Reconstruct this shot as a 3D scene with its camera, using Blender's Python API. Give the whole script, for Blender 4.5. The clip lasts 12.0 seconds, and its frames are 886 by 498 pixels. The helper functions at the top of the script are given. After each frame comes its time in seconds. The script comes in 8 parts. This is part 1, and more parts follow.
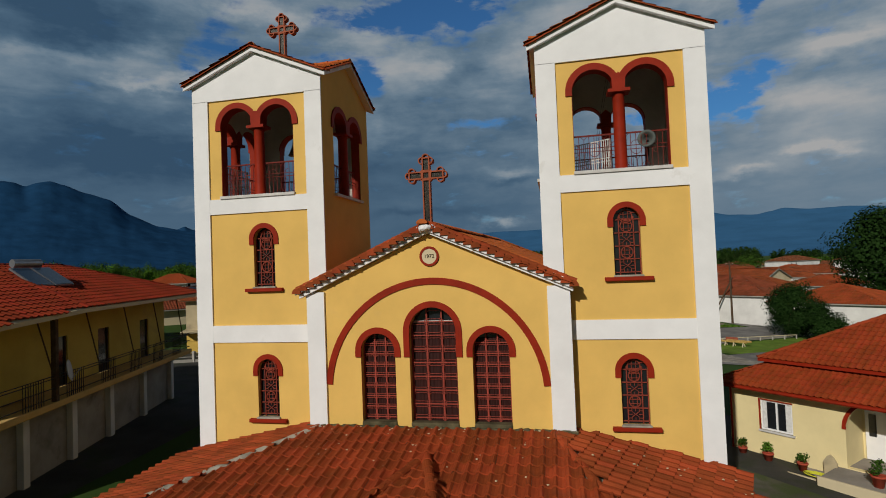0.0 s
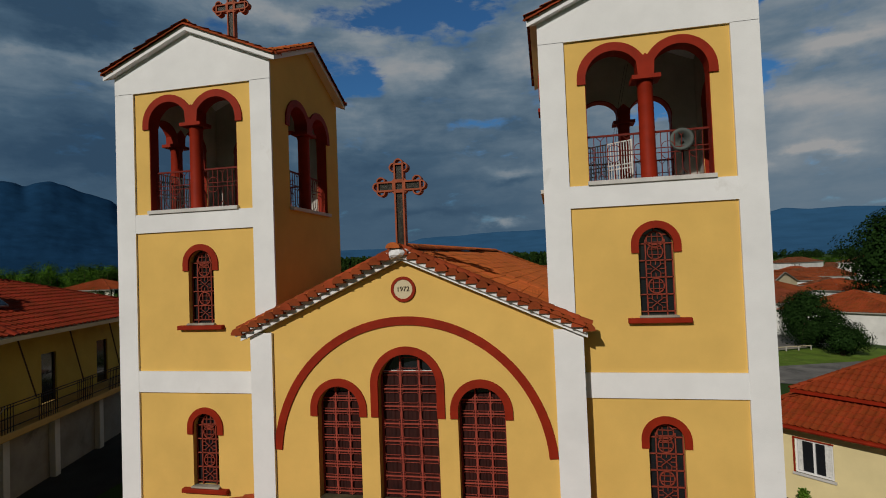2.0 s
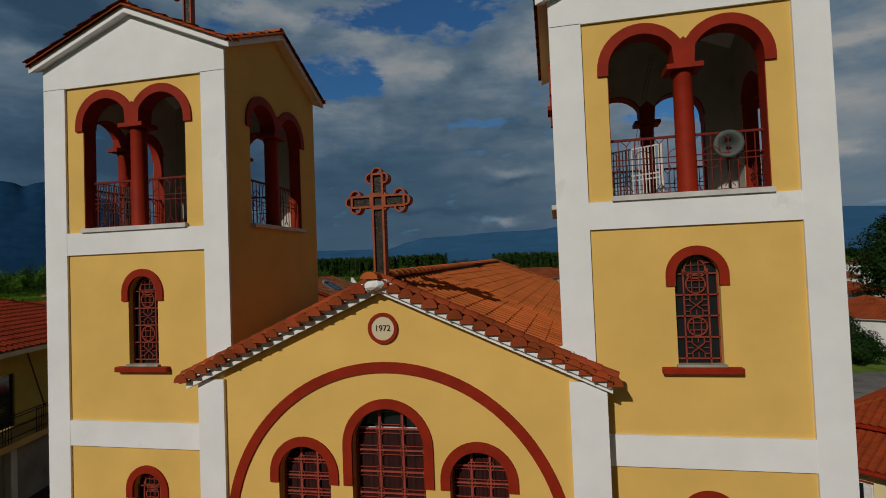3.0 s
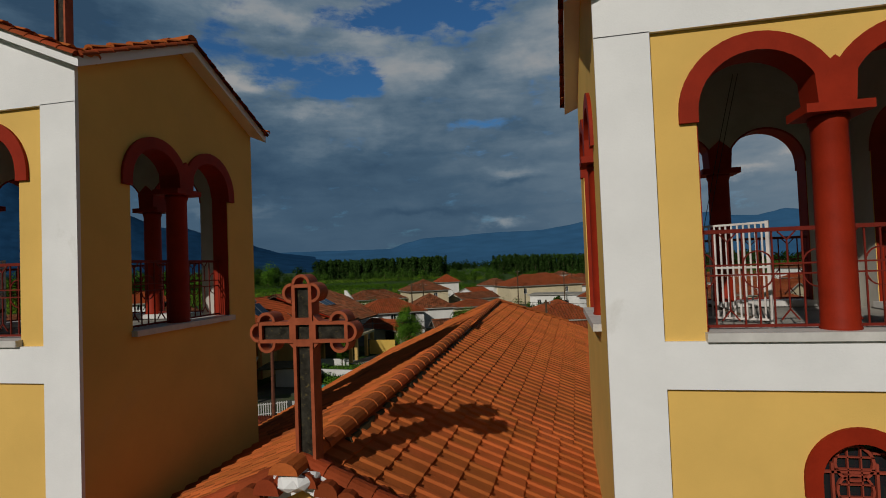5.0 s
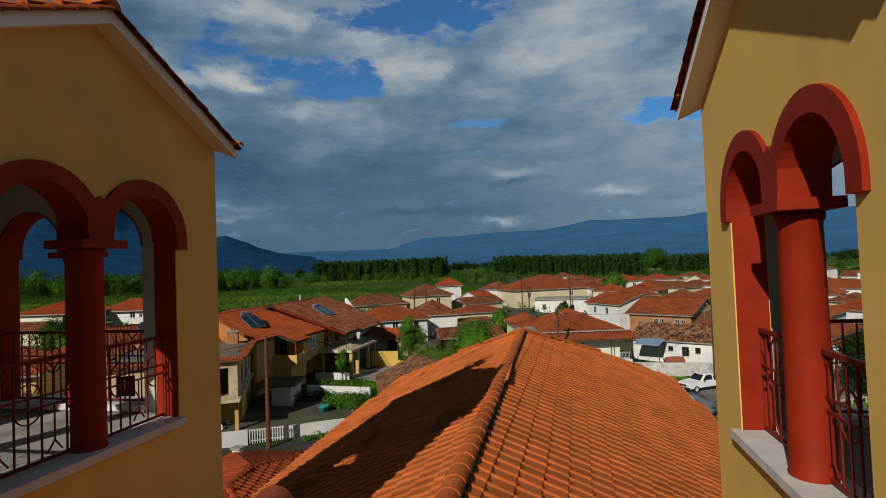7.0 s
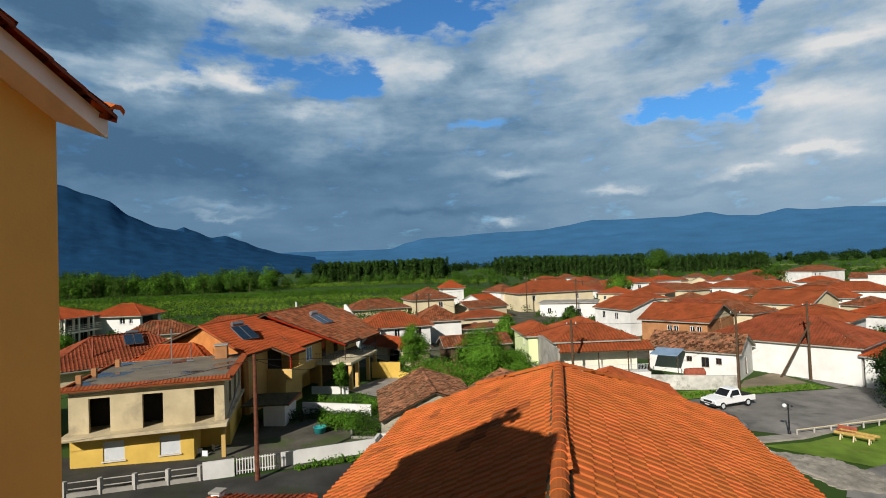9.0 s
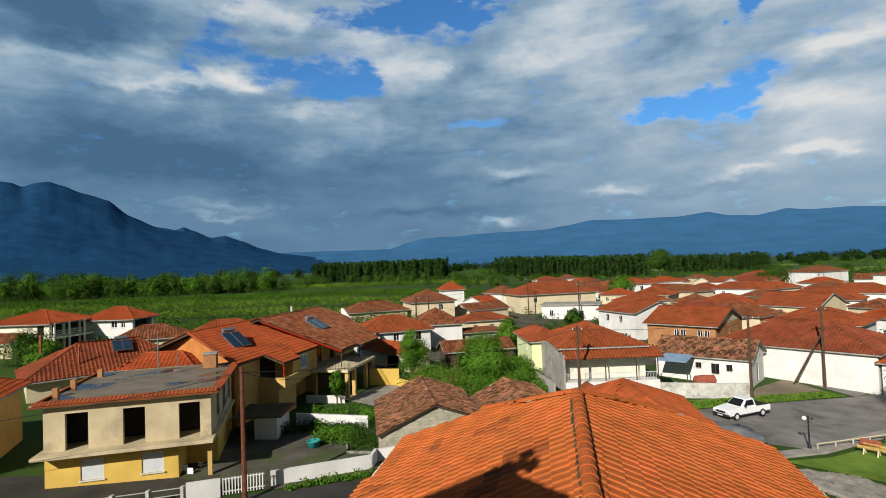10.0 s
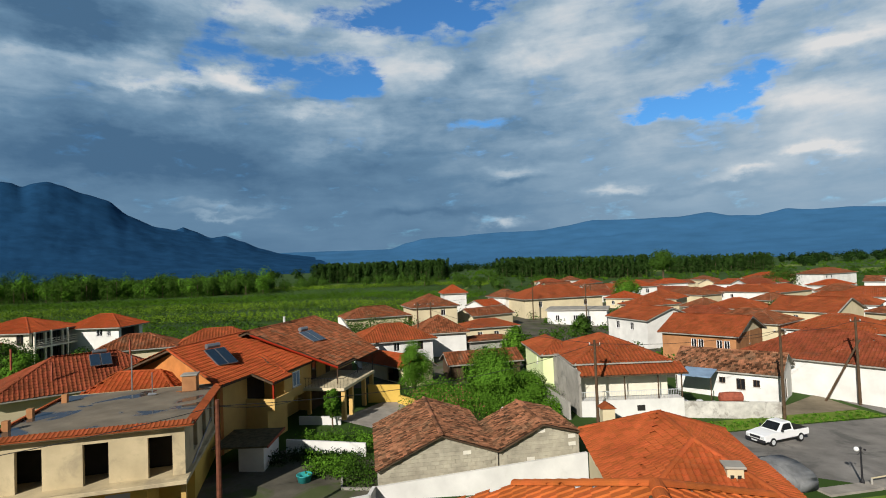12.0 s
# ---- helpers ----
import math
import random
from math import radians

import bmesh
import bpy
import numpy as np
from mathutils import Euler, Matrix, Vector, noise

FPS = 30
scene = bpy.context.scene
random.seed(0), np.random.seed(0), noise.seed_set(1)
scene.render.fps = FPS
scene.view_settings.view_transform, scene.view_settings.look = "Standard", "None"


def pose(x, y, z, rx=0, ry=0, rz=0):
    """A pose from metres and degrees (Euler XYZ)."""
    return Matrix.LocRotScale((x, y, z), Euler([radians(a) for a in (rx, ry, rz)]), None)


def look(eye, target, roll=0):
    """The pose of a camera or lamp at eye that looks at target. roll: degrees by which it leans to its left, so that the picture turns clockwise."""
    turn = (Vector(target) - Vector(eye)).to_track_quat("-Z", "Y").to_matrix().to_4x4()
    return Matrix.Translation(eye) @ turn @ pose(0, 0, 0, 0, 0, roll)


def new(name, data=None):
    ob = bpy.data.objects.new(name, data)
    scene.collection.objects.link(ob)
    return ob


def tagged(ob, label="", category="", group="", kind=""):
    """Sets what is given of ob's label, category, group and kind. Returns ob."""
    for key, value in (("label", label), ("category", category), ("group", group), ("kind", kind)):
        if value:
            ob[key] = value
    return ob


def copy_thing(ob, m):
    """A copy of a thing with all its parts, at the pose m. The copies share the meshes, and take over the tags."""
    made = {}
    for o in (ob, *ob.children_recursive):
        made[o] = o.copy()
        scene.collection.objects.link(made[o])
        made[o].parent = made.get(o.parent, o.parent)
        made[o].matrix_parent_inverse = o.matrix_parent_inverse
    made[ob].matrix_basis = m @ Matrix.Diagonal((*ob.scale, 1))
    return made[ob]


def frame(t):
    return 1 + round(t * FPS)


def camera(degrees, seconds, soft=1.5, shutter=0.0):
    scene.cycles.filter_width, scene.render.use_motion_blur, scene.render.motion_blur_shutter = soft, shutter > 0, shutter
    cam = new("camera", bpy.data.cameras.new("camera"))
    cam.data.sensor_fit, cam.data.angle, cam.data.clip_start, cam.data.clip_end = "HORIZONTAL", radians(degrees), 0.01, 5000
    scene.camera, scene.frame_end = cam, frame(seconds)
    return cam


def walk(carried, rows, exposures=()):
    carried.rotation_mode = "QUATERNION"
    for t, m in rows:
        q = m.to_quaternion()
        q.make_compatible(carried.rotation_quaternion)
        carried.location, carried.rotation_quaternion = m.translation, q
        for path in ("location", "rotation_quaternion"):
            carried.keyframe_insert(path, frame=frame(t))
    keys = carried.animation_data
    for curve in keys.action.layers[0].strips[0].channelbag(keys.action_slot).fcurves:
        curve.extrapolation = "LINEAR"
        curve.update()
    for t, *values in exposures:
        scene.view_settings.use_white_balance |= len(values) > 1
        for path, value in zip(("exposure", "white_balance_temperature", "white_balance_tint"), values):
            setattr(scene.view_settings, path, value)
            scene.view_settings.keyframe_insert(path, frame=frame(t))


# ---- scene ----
cam = camera(79.0, 12.0, soft=1.0)
# the camera keeps one direction all the way
AHEAD, ROLL = Vector((-0.2060, 0.9781, 0.0305)), -2.20
PATH = [
    (0, (3.336, -14.101, 7.456)),
    (0.5, (3.389, -13.842, 7.572)),
    (1, (3.334, -13.071, 7.714)),
    (1.5, (3.305, -12.219, 7.899)),
    (2, (3.188, -11.058, 8.166)),
    (2.5, (3.107, -10.132, 8.396)),
    (3, (2.961, -8.996, 8.721)),
    (3.2, (2.905, -8.694, 8.807)),
    (4.8, (2.618, -5.758, 10.309)),
    (5, (2.556, -5.385, 10.431)),
    (5.5, (2.448, -4.586, 10.774)),
    (6, (2.175, -3.942, 11.016)),
    (6.5, (1.802, -3.235, 11.221)),
    (7, (1.380, -2.578, 11.363)),
    (7.2, (1.200, -2.282, 11.420)),
    (9, (0.101, 0.905, 11.979)),
    (9.5, (-0.164, 1.941, 12.145)),
    (10, (-0.368, 2.968, 12.311)),
    (10.5, (-0.644, 4.033, 12.541)),
    (11, (-0.975, 5.128, 12.751)),
    (11.5, (-1.254, 5.974, 12.864)),
    (12, (-1.636, 6.977, 13.070)),
]
walk(cam, [(t, look(eye, Vector(eye) + AHEAD, ROLL)) for t, eye in PATH],
     exposures=[(0, -0.76), (1.0, -0.76), (2.0, -1.0), (3.2, -1.19), (5.0, -1.01), (6.0, -0.68), (7.2, -0.36), (8.8, 0.2), (12, 0.2)])

# ---- light ----
SUN_AZ, SUN_EL = radians(17), radians(29)
sun = new("sun", bpy.data.lights.new("sun", "SUN"))
sun.data.energy, sun.data.angle, sun.data.color = 5.0, radians(0.55), (1.0, 0.945, 0.86)
to_sun = Vector((-math.sin(SUN_AZ) * math.cos(SUN_EL), -math.cos(SUN_AZ) * math.cos(SUN_EL), math.sin(SUN_EL)))
sun.matrix_world = Matrix.Translation((0, -40, 60)) @ (-to_sun).to_track_quat("-Z", "Y").to_matrix().to_4x4()


def link(nt, a, b):
    nt.links.new(a, b)


def vmath(nt, op, a, b=None):
    n = nt.nodes.new("ShaderNodeVectorMath")
    n.operation = op
    for i, v in enumerate((a, b)):
        if v is None:
            continue
        if isinstance(v, (tuple, list, Vector)):
            n.inputs[i].default_value = v
        else:
            link(nt, v, n.inputs[i])
    return n


def smath(nt, op, a, b=0.5, clamp=False):
    n = nt.nodes.new("ShaderNodeMath")
    n.operation, n.use_clamp = op, clamp
    for i, v in enumerate((a, b)):
        if isinstance(v, (int, float)):
            n.inputs[i].default_value = v
        else:
            link(nt, v, n.inputs[i])
    return n.outputs[0]


def ramp(nt, fac, stops):
    n = nt.nodes.new("ShaderNodeValToRGB")
    while len(n.color_ramp.elements) < len(stops):
        n.color_ramp.elements.new(0.5)
    for e, (p, c) in zip(n.color_ramp.elements, stops):
        e.position, e.color = p, (*c, 1)
    link(nt, fac, n.inputs[0])
    return n.outputs[0]


def noise_tex(nt, vec, scale, detail=4, rough=0.55, dist=0.0):
    n = nt.nodes.new("ShaderNodeTexNoise")
    n.inputs["Scale"].default_value, n.inputs["Detail"].default_value = scale, detail
    n.inputs["Roughness"].default_value, n.inputs["Distortion"].default_value = rough, dist
    if vec is not None:
        link(nt, vec, n.inputs["Vector"])
    return n.outputs["Fac"]


def mixc(nt, fac, a, b, mode="MIX"):
    n = nt.nodes.new("ShaderNodeMix")
    n.data_type, n.blend_type = "RGBA", mode
    for k, v in ((0, fac), (6, a), (7, b)):
        if isinstance(v, (int, float)):
            n.inputs[k].default_value = v
        elif isinstance(v, (tuple, list)):
            n.inputs[k].default_value = (*v, 1)
        else:
            link(nt, v, n.inputs[k])
    return n.outputs[2]


# the cloud cover, lobe by lobe: azimuth from +y to +x, elevation, half-widths (radians), amount
GAPS = ((-0.605, 0.394, 0.041, 0.03, -0.45), (-0.546, 0.362, 0.083, 0.023, -0.75), (-0.414, 0.342, 0.083, 0.028, -0.95), (-0.633, 0.339, 0.025, 0.013, -0.6), (-0.425, 0.447, 0.03, 0.022, -0.6),
        (-0.333, 0.44, 0.058, 0.026, -0.6), (-0.243, 0.435, 0.074, 0.037, -1.05), (-0.157, 0.447, 0.063, 0.03, -1.1), (-0.4, 0.308, 0.062, 0.011, -0.7), (-0.337, 0.33, 0.035, 0.019, -0.7),
        (-0.139, 0.261, 0.065, 0.009, -0.5), (-0.15, 0.206, 0.042, 0.011, -0.5), (0.171, 0.249, 0.043, 0.011, -0.9), (0.238, 0.255, 0.056, 0.018, -1.1), (0.31, 0.257, 0.051, 0.024, -1.15),
        (0.359, 0.278, 0.03, 0.018, -0.7), (0.329, 0.385, 0.02, 0.021, -0.9), (0.439, 0.328, 0.02, 0.009, -0.5))
LIT = ((-0.848, 0.328, 0.087, 0.011, 0.2), (-0.722, 0.343, 0.05, 0.027, 0.26), (-0.71, 0.305, 0.05, 0.012, 0.42), (-0.566, 0.327, 0.059, 0.014, 0.46), (-0.647, 0.315, 0.028, 0.008, 0.3),
       (-0.382, 0.247, 0.073, 0.033, 0.22), (-0.431, 0.28, 0.071, 0.009, 0.25), (-0.279, 0.344, 0.064, 0.039, 0.34), (-0.215, 0.358, 0.032, 0.019, 0.25), (-0.562, 0.441, 0.057, 0.021, 0.38),
       (-0.466, 0.43, 0.045, 0.017, 0.3), (-0.345, 0.399, 0.053, 0.025, 0.28), (-0.04, 0.363, 0.081, 0.02, 0.24), (0.442, 0.304, 0.058, 0.015, 0.36), (0.414, 0.23, 0.067, 0.021, 0.3),
       (0.403, 0.157, 0.04, 0.012, 0.46), (0.311, 0.129, 0.041, 0.008, 0.28), (0.104, 0.124, 0.045, 0.007, 0.28), (-0.075, 0.171, 0.037, 0.01, 0.28))
SHADED = ((-0.103, 0.072, 0.037, 0.008, 0.42), (-0.59, 0.12, 0.07, 0.008, 0.18), (-0.59, 0.103, 0.056, 0.004, 0.2), (0.043, 0.392, 0.088, 0.035, 0.1), (0.446, 0.189, 0.058, 0.027, 0.16),
          (-0.812, 0.38, 0.15, 0.035, -0.46), (-0.732, 0.213, 0.163, 0.035, -0.36), (-0.57, 0.18, 0.217, 0.032, -0.18), (0.217, 0.363, 0.054, 0.032, -0.3), (0.279, 0.386, 0.049, 0.016, -0.16),
          (-0.239, 0.098, 0.09, 0.011, -0.2), (-0.065, 0.15, 0.03, 0.008, -0.14), (0.244, 0.111, 0.112, 0.008, -0.1), (-0.395, 0.151, 0.124, 0.031, -0.1), (-0.816, 0.168, 0.107, 0.019, -0.1))


def sky_world():
    w = bpy.data.worlds.new("sky")
    scene.world = w
    w.use_nodes = True
    nt = w.node_tree
    nt.nodes.clear()
    out, bg = nt.nodes.new("ShaderNodeOutputWorld"), nt.nodes.new("ShaderNodeBackground")
    sky = nt.nodes.new("ShaderNodeTexSky")
    sky.sky_type, sky.sun_disc = "NISHITA", False
    sky.sun_elevation, sky.sun_rotation = SUN_EL, math.pi + SUN_AZ
    tc = nt.nodes.new("ShaderNodeTexCoord")
    d = vmath(nt, "NORMALIZE", tc.outputs["Generated"]).outputs[0]
    sep = nt.nodes.new("ShaderNodeSeparateXYZ")
    link(nt, d, sep.inputs[0])
    az = smath(nt, "ARCTAN2", sep.outputs[0], sep.outputs[1])
    el = smath(nt, "ARCSINE", sep.outputs[2])
    flat = nt.nodes.new("ShaderNodeCombineXYZ")
    link(nt, az, flat.inputs[0])
    link(nt, smath(nt, "MULTIPLY", el, 1.9), flat.inputs[1])
    # ragged edges: the place is pushed about by noise before the lobes are read
    n1 = nt.nodes.new("ShaderNodeTexNoise")
    n1.inputs["Scale"].default_value, n1.inputs["Detail"].default_value, n1.inputs["Roughness"].default_value = 9.0, 9.0, 0.6
    link(nt, flat.outputs[0], n1.inputs["Vector"])
    push = vmath(nt, "MULTIPLY", vmath(nt, "SUBTRACT", n1.outputs["Color"], (0.5, 0.5, 0.5)).outputs[0], (0.17, 0.085, 0.0)).outputs[0]
    sp = nt.nodes.new("ShaderNodeSeparateXYZ")
    link(nt, push, sp.inputs[0])
    azw, elw = smath(nt, "ADD", az, sp.outputs[0]), smath(nt, "ADD", el, sp.outputs[1])

    def lobe(a, e, ra, re, amount):
        u = smath(nt, "DIVIDE", smath(nt, "SUBTRACT", azw, a), ra)
        v = smath(nt, "DIVIDE", smath(nt, "SUBTRACT", elw, e), re)
        q = smath(nt, "ADD", smath(nt, "MULTIPLY", u, u), smath(nt, "MULTIPLY", v, v))
        return smath(nt, "MULTIPLY", smath(nt, "POWER", 0.42, q), amount * (1.25 if amount > 0 else 1.0))

    def total(*terms):
        acc = terms[0]
        for k in terms[1:]:
            acc = smath(nt, "ADD", acc, k)
        return acc

    def swing(fac, k):
        return smath(nt, "MULTIPLY", smath(nt, "SUBTRACT", fac, 0.5), k)

    def rise(value, lo, hi, amount):
        mr = nt.nodes.new("ShaderNodeMapRange")
        mr.interpolation_type = "SMOOTHSTEP"
        mr.inputs["From Min"].default_value, mr.inputs["From Max"].default_value = lo, hi
        mr.inputs["To Min"].default_value, mr.inputs["To Max"].default_value = 0, amount
        link(nt, value, mr.inputs["Value"])
        return mr.outputs[0]

    puffs = noise_tex(nt, flat.outputs[0], 9.5, 10, 0.58, 0.2)
    streak = noise_tex(nt, vmath(nt, "MULTIPLY", flat.outputs[0], (1.0, 2.6, 1.0)).outputs[0], 4.5, 8, 0.58, 0.3)
    wisps = noise_tex(nt, vmath(nt, "MULTIPLY", flat.outputs[0], (1.0, 1.7, 1.0)).outputs[0], 26.0, 8, 0.6, 0.6)
    big = noise_tex(nt, flat.outputs[0], 2.6, 4, 0.5, 0.2)
    # broken cloud ahead with a few blue gaps; overhead and behind the sky is clear
    cover = total(0.95, swing(puffs, 2.0), swing(wisps, 1.0), swing(big, 0.2), *[lobe(*g) for g in GAPS], rise(el, 0.52, 0.85, -1.0), rise(smath(nt, "MULTIPLY", sep.outputs[1], -1.0), -0.35, 0.35, -1.0))
    calm = rise(el, 0.06, 0.30, 1.0)
    mask = rise(cover, 0.10, 0.80, 1.0)
    tone = total(0.15, smath(nt, "MULTIPLY", smath(nt, "MINIMUM", el, 0.5), 0.62), smath(nt, "MULTIPLY", swing(puffs, 0.8), smath(nt, "ADD", smath(nt, "MULTIPLY", calm, 0.75), 0.25)), smath(nt, "MULTIPLY", swing(streak, 0.7), smath(nt, "ADD", smath(nt, "MULTIPLY", calm, 0.6), 0.4)), swing(big, 0.3), *[lobe(*g) for g in LIT + SHADED], smath(nt, "MULTIPLY", smath(nt, "SUBTRACT", 1.0, mask), 0.22), rise(az, -0.30, 0.30, 0.31))
    cloud = ramp(nt, tone, [(0.0, (0.60, 1.30, 2.25)), (0.25, (1.15, 2.1, 3.2)), (0.50, (2.35, 3.4, 4.45)), (0.75, (4.2, 4.95, 5.6)), (1.0, (6.3, 6.35, 6.4))])
    away = smath(nt, "MAXIMUM", rise(el, 0.50, 0.85, 1.0), rise(smath(nt, "MULTIPLY", sep.outputs[1], -1.0), -0.35, 0.35, 1.0))
    blue = mixc(nt, 1.0, sky.outputs[0], mixc(nt, away, (0.36, 0.80, 1.22), (0.22, 0.27, 0.27)), "MULTIPLY")
    col = mixc(nt, mask, blue, cloud)
    link(nt, col, bg.inputs[0])
    bg.inputs[1].default_value = 0.098
    link(nt, bg.outputs[0], out.inputs[0])


sky_world()

# ---- materials ----


def material(name, base, rough=0.85, vary=0.12, scale=3.0, fine=40.0, bump=0.15, metal=0.0, second=None, island=0.0, obj=0.0, spec=0.12, stain=None):
    m = bpy.data.materials.new(name)
    m.use_nodes = True
    nt = m.node_tree
    b = nt.nodes["Principled BSDF"]
    geo = nt.nodes.new("ShaderNodeNewGeometry")
    pos = geo.outputs["Position"]
    n1, n2 = noise_tex(nt, pos, scale, 5, 0.6), noise_tex(nt, pos, fine, 4, 0.6)
    dark = tuple(c * (1 - 2.2 * vary) for c in base) if second is None else second
    light = tuple(min(1, c * (1 + vary)) for c in base)
    mr = nt.nodes.new("ShaderNodeMapRange")
    mr.inputs["From Min"].default_value, mr.inputs["From Max"].default_value = 0.3, 0.7
    link(nt, n1, mr.inputs["Value"])
    col = mixc(nt, mr.outputs[0], dark, light)
    col = mixc(nt, smath(nt, "MULTIPLY", n2, vary * 1.6), col, tuple(c * 0.55 for c in base))
    if stain:
        n3 = noise_tex(nt, pos, stain[1], 6, 0.65, 0.5)
        r = nt.nodes.new("ShaderNodeMapRange")
        r.inputs["From Min"].default_value, r.inputs["From Max"].default_value = stain[2], stain[2] + 0.12
        link(nt, n3, r.inputs["Value"])
        col = mixc(nt, smath(nt, "MULTIPLY", r.outputs[0], stain[3]), col, stain[0])
    rnd = None
    if island:
        rnd, k = geo.outputs["Random Per Island"], island
    if obj:
        oi = nt.nodes.new("ShaderNodeObjectInfo")
        rnd, k = oi.outputs["Random"], obj
    if rnd is not None:
        hsv = nt.nodes.new("ShaderNodeHueSaturation")
        link(nt, smath(nt, "ADD", smath(nt, "MULTIPLY", rnd, 2 * k), 1 - k), hsv.inputs["Value"])
        link(nt, smath(nt, "ADD", smath(nt, "MULTIPLY", rnd, -0.008 * (k > 0.1)), 0.504), hsv.inputs["Hue"])
        link(nt, col, hsv.inputs["Color"])
        col = hsv.outputs[0]
    link(nt, col, b.inputs["Base Color"])
    b.inputs["Roughness"].default_value, b.inputs["Metallic"].default_value = rough, metal
    b.inputs["Specular IOR Level"].default_value = spec
    if bump:
        bp = nt.nodes.new("ShaderNodeBump")
        bp.inputs["Strength"].default_value, bp.inputs["Distance"].default_value = bump, 0.02
        link(nt, n2, bp.inputs["Height"])
        link(nt, bp.outputs[0], b.inputs["Normal"])
    return m


M_YELLOW = material("yellow_render", (0.74, 0.475, 0.132), 0.9, 0.05, 0.8, 60, 0.12, stain=((0.62, 0.42, 0.18), 0.5, 0.62, 0.35))
M_WHITE = material("white_render", (0.80, 0.80, 0.80), 0.9, 0.04, 0.9, 50, 0.12, stain=((0.5, 0.48, 0.43), 0.9, 0.64, 0.45))
M_RED = material("red_trim", (0.28, 0.021, 0.006), 0.6, 0.10, 3, 40, 0.1)
M_REDMETAL = material("red_metal", (0.17, 0.020, 0.012), 0.5, 0.12, 6, 60, 0.05)
M_TILE = material("church_tile", (0.485, 0.124, 0.030), 0.85, 0.14, 1.2, 26, 0.5, obj=0.13, stain=((0.20, 0.08, 0.04), 1.1, 0.62, 0.40))
M_TILEJ = material("church_tile_field", (0.485, 0.124, 0.030), 0.85, 0.14, 1.2, 26, 0.5, island=0.13, stain=((0.20, 0.08, 0.04), 1.1, 0.62, 0.40))
M_NTILE = material("deep_clay_tile", (0.315, 0.060, 0.017), 0.8, 0.18, 1.0, 26, 0.4, island=0.24, stain=((0.15, 0.06, 0.03), 0.9, 0.60, 0.5))
M_WORNTILE = material("worn_church_tile", (0.31, 0.082, 0.024), 0.9, 0.16, 1.2, 26, 0.5, island=0.25, stain=((0.16, 0.07, 0.035), 1.1, 0.55, 0.5))
M_HTILE = material("village_tile", (0.30, 0.074, 0.025), 0.85, 0.16, 0.5, 14, 0.4, island=0.18, stain=((0.22, 0.09, 0.05), 1.6, 0.60, 0.30))
M_HTILE2 = material("new_tile", (0.34, 0.070, 0.020), 0.8, 0.14, 0.5, 14, 0.35, island=0.14, stain=((0.3, 0.1, 0.05), 0.6, 0.62, 0.4))
M_BROWNTILE = material("brown_red_tile", (0.235, 0.060, 0.026), 0.86, 0.18, 0.45, 14, 0.35, island=0.18, stain=((0.13, 0.06, 0.035), 0.5, 0.58, 0.5))
M_OLDTILE = material("weathered_tile", (0.25, 0.112, 0.058), 0.9, 0.25, 1.0, 12, 0.3, island=0.75, stain=((0.13, 0.085, 0.05), 0.9, 0.5, 0.6))
M_DARKTILE = material("dark_tile", (0.24, 0.080, 0.034), 0.88, 0.22, 0.8, 14, 0.3, island=0.42, stain=((0.11, 0.075, 0.045), 0.8, 0.52, 0.7))
M_MORTAR = material("mortar", (0.42, 0.38, 0.31), 0.95, 0.25, 3, 30, 0.5)
M_GLASS = material("window_glass", (0.015, 0.017, 0.02), 0.08, 0.1, 2, 10, 0, spec=0.6)
M_WHITEWASH = material("whitewash", (0.70, 0.69, 0.66), 0.92, 0.08, 0.5, 30, 0.15, stain=((0.48, 0.45, 0.40), 0.45, 0.60, 0.45))
M_CREAM = material("cream_wall", (0.62, 0.53, 0.35), 0.92, 0.06, 0.5, 30, 0.15, stain=((0.5, 0.43, 0.3), 0.5, 0.62, 0.4))
M_OCHRE = material("ochre_wall", (0.60, 0.40, 0.14), 0.92, 0.08, 0.5, 30, 0.15, stain=((0.42, 0.30, 0.14), 0.5, 0.6, 0.4))
M_GREY = material("grey_cement", (0.42, 0.40, 0.36), 0.95, 0.12, 0.6, 24, 0.25, stain=((0.2, 0.19, 0.17), 0.6, 0.55, 0.6))
M_CONC = material("raw_concrete", (0.36, 0.34, 0.30), 0.95, 0.14, 0.7, 20, 0.3, stain=((0.14, 0.14, 0.13), 0.5, 0.55, 0.7))
M_BRICKW = material("brick_wall", (0.42, 0.20, 0.09), 0.92, 0.14, 0.8, 18, 0.35)
M_LIME = material("pale_green_wall", (0.70, 0.78, 0.42), 0.92, 0.06, 0.5, 30, 0.12)
M_WOOD = material("pole_wood", (0.10, 0.065, 0.04), 0.9, 0.2, 4, 30, 0.4)
# near-black colour stands in for shade inside rooms and other recesses
M_DARK = material("recess_shade_black", (0.03, 0.028, 0.025), 0.9, 0.1, 2, 10, 0)
M_STEEL = material("grey_steel", (0.35, 0.36, 0.38), 0.4, 0.08, 4, 30, 0.02, metal=0.8)
M_BLACKM = material("black_iron", (0.025, 0.025, 0.028), 0.5, 0.1, 4, 30, 0.02)
M_ASPHALT = material("asphalt", (0.25, 0.235, 0.215), 0.8, 0.2, 0.35, 25, 0.25, stain=((0.10, 0.097, 0.09), 0.3, 0.52, 0.8))
M_MOSS = material("mossy_mortar", (0.12, 0.10, 0.055), 0.95, 0.3, 3, 30, 0.5)
# the lane's shade is put into this base colour
M_LANE = material("asphalt_shade_toned", (0.06, 0.058, 0.052), 0.8, 0.25, 0.35, 25, 0.25, stain=((0.035, 0.045, 0.02), 0.3, 0.52, 0.7))
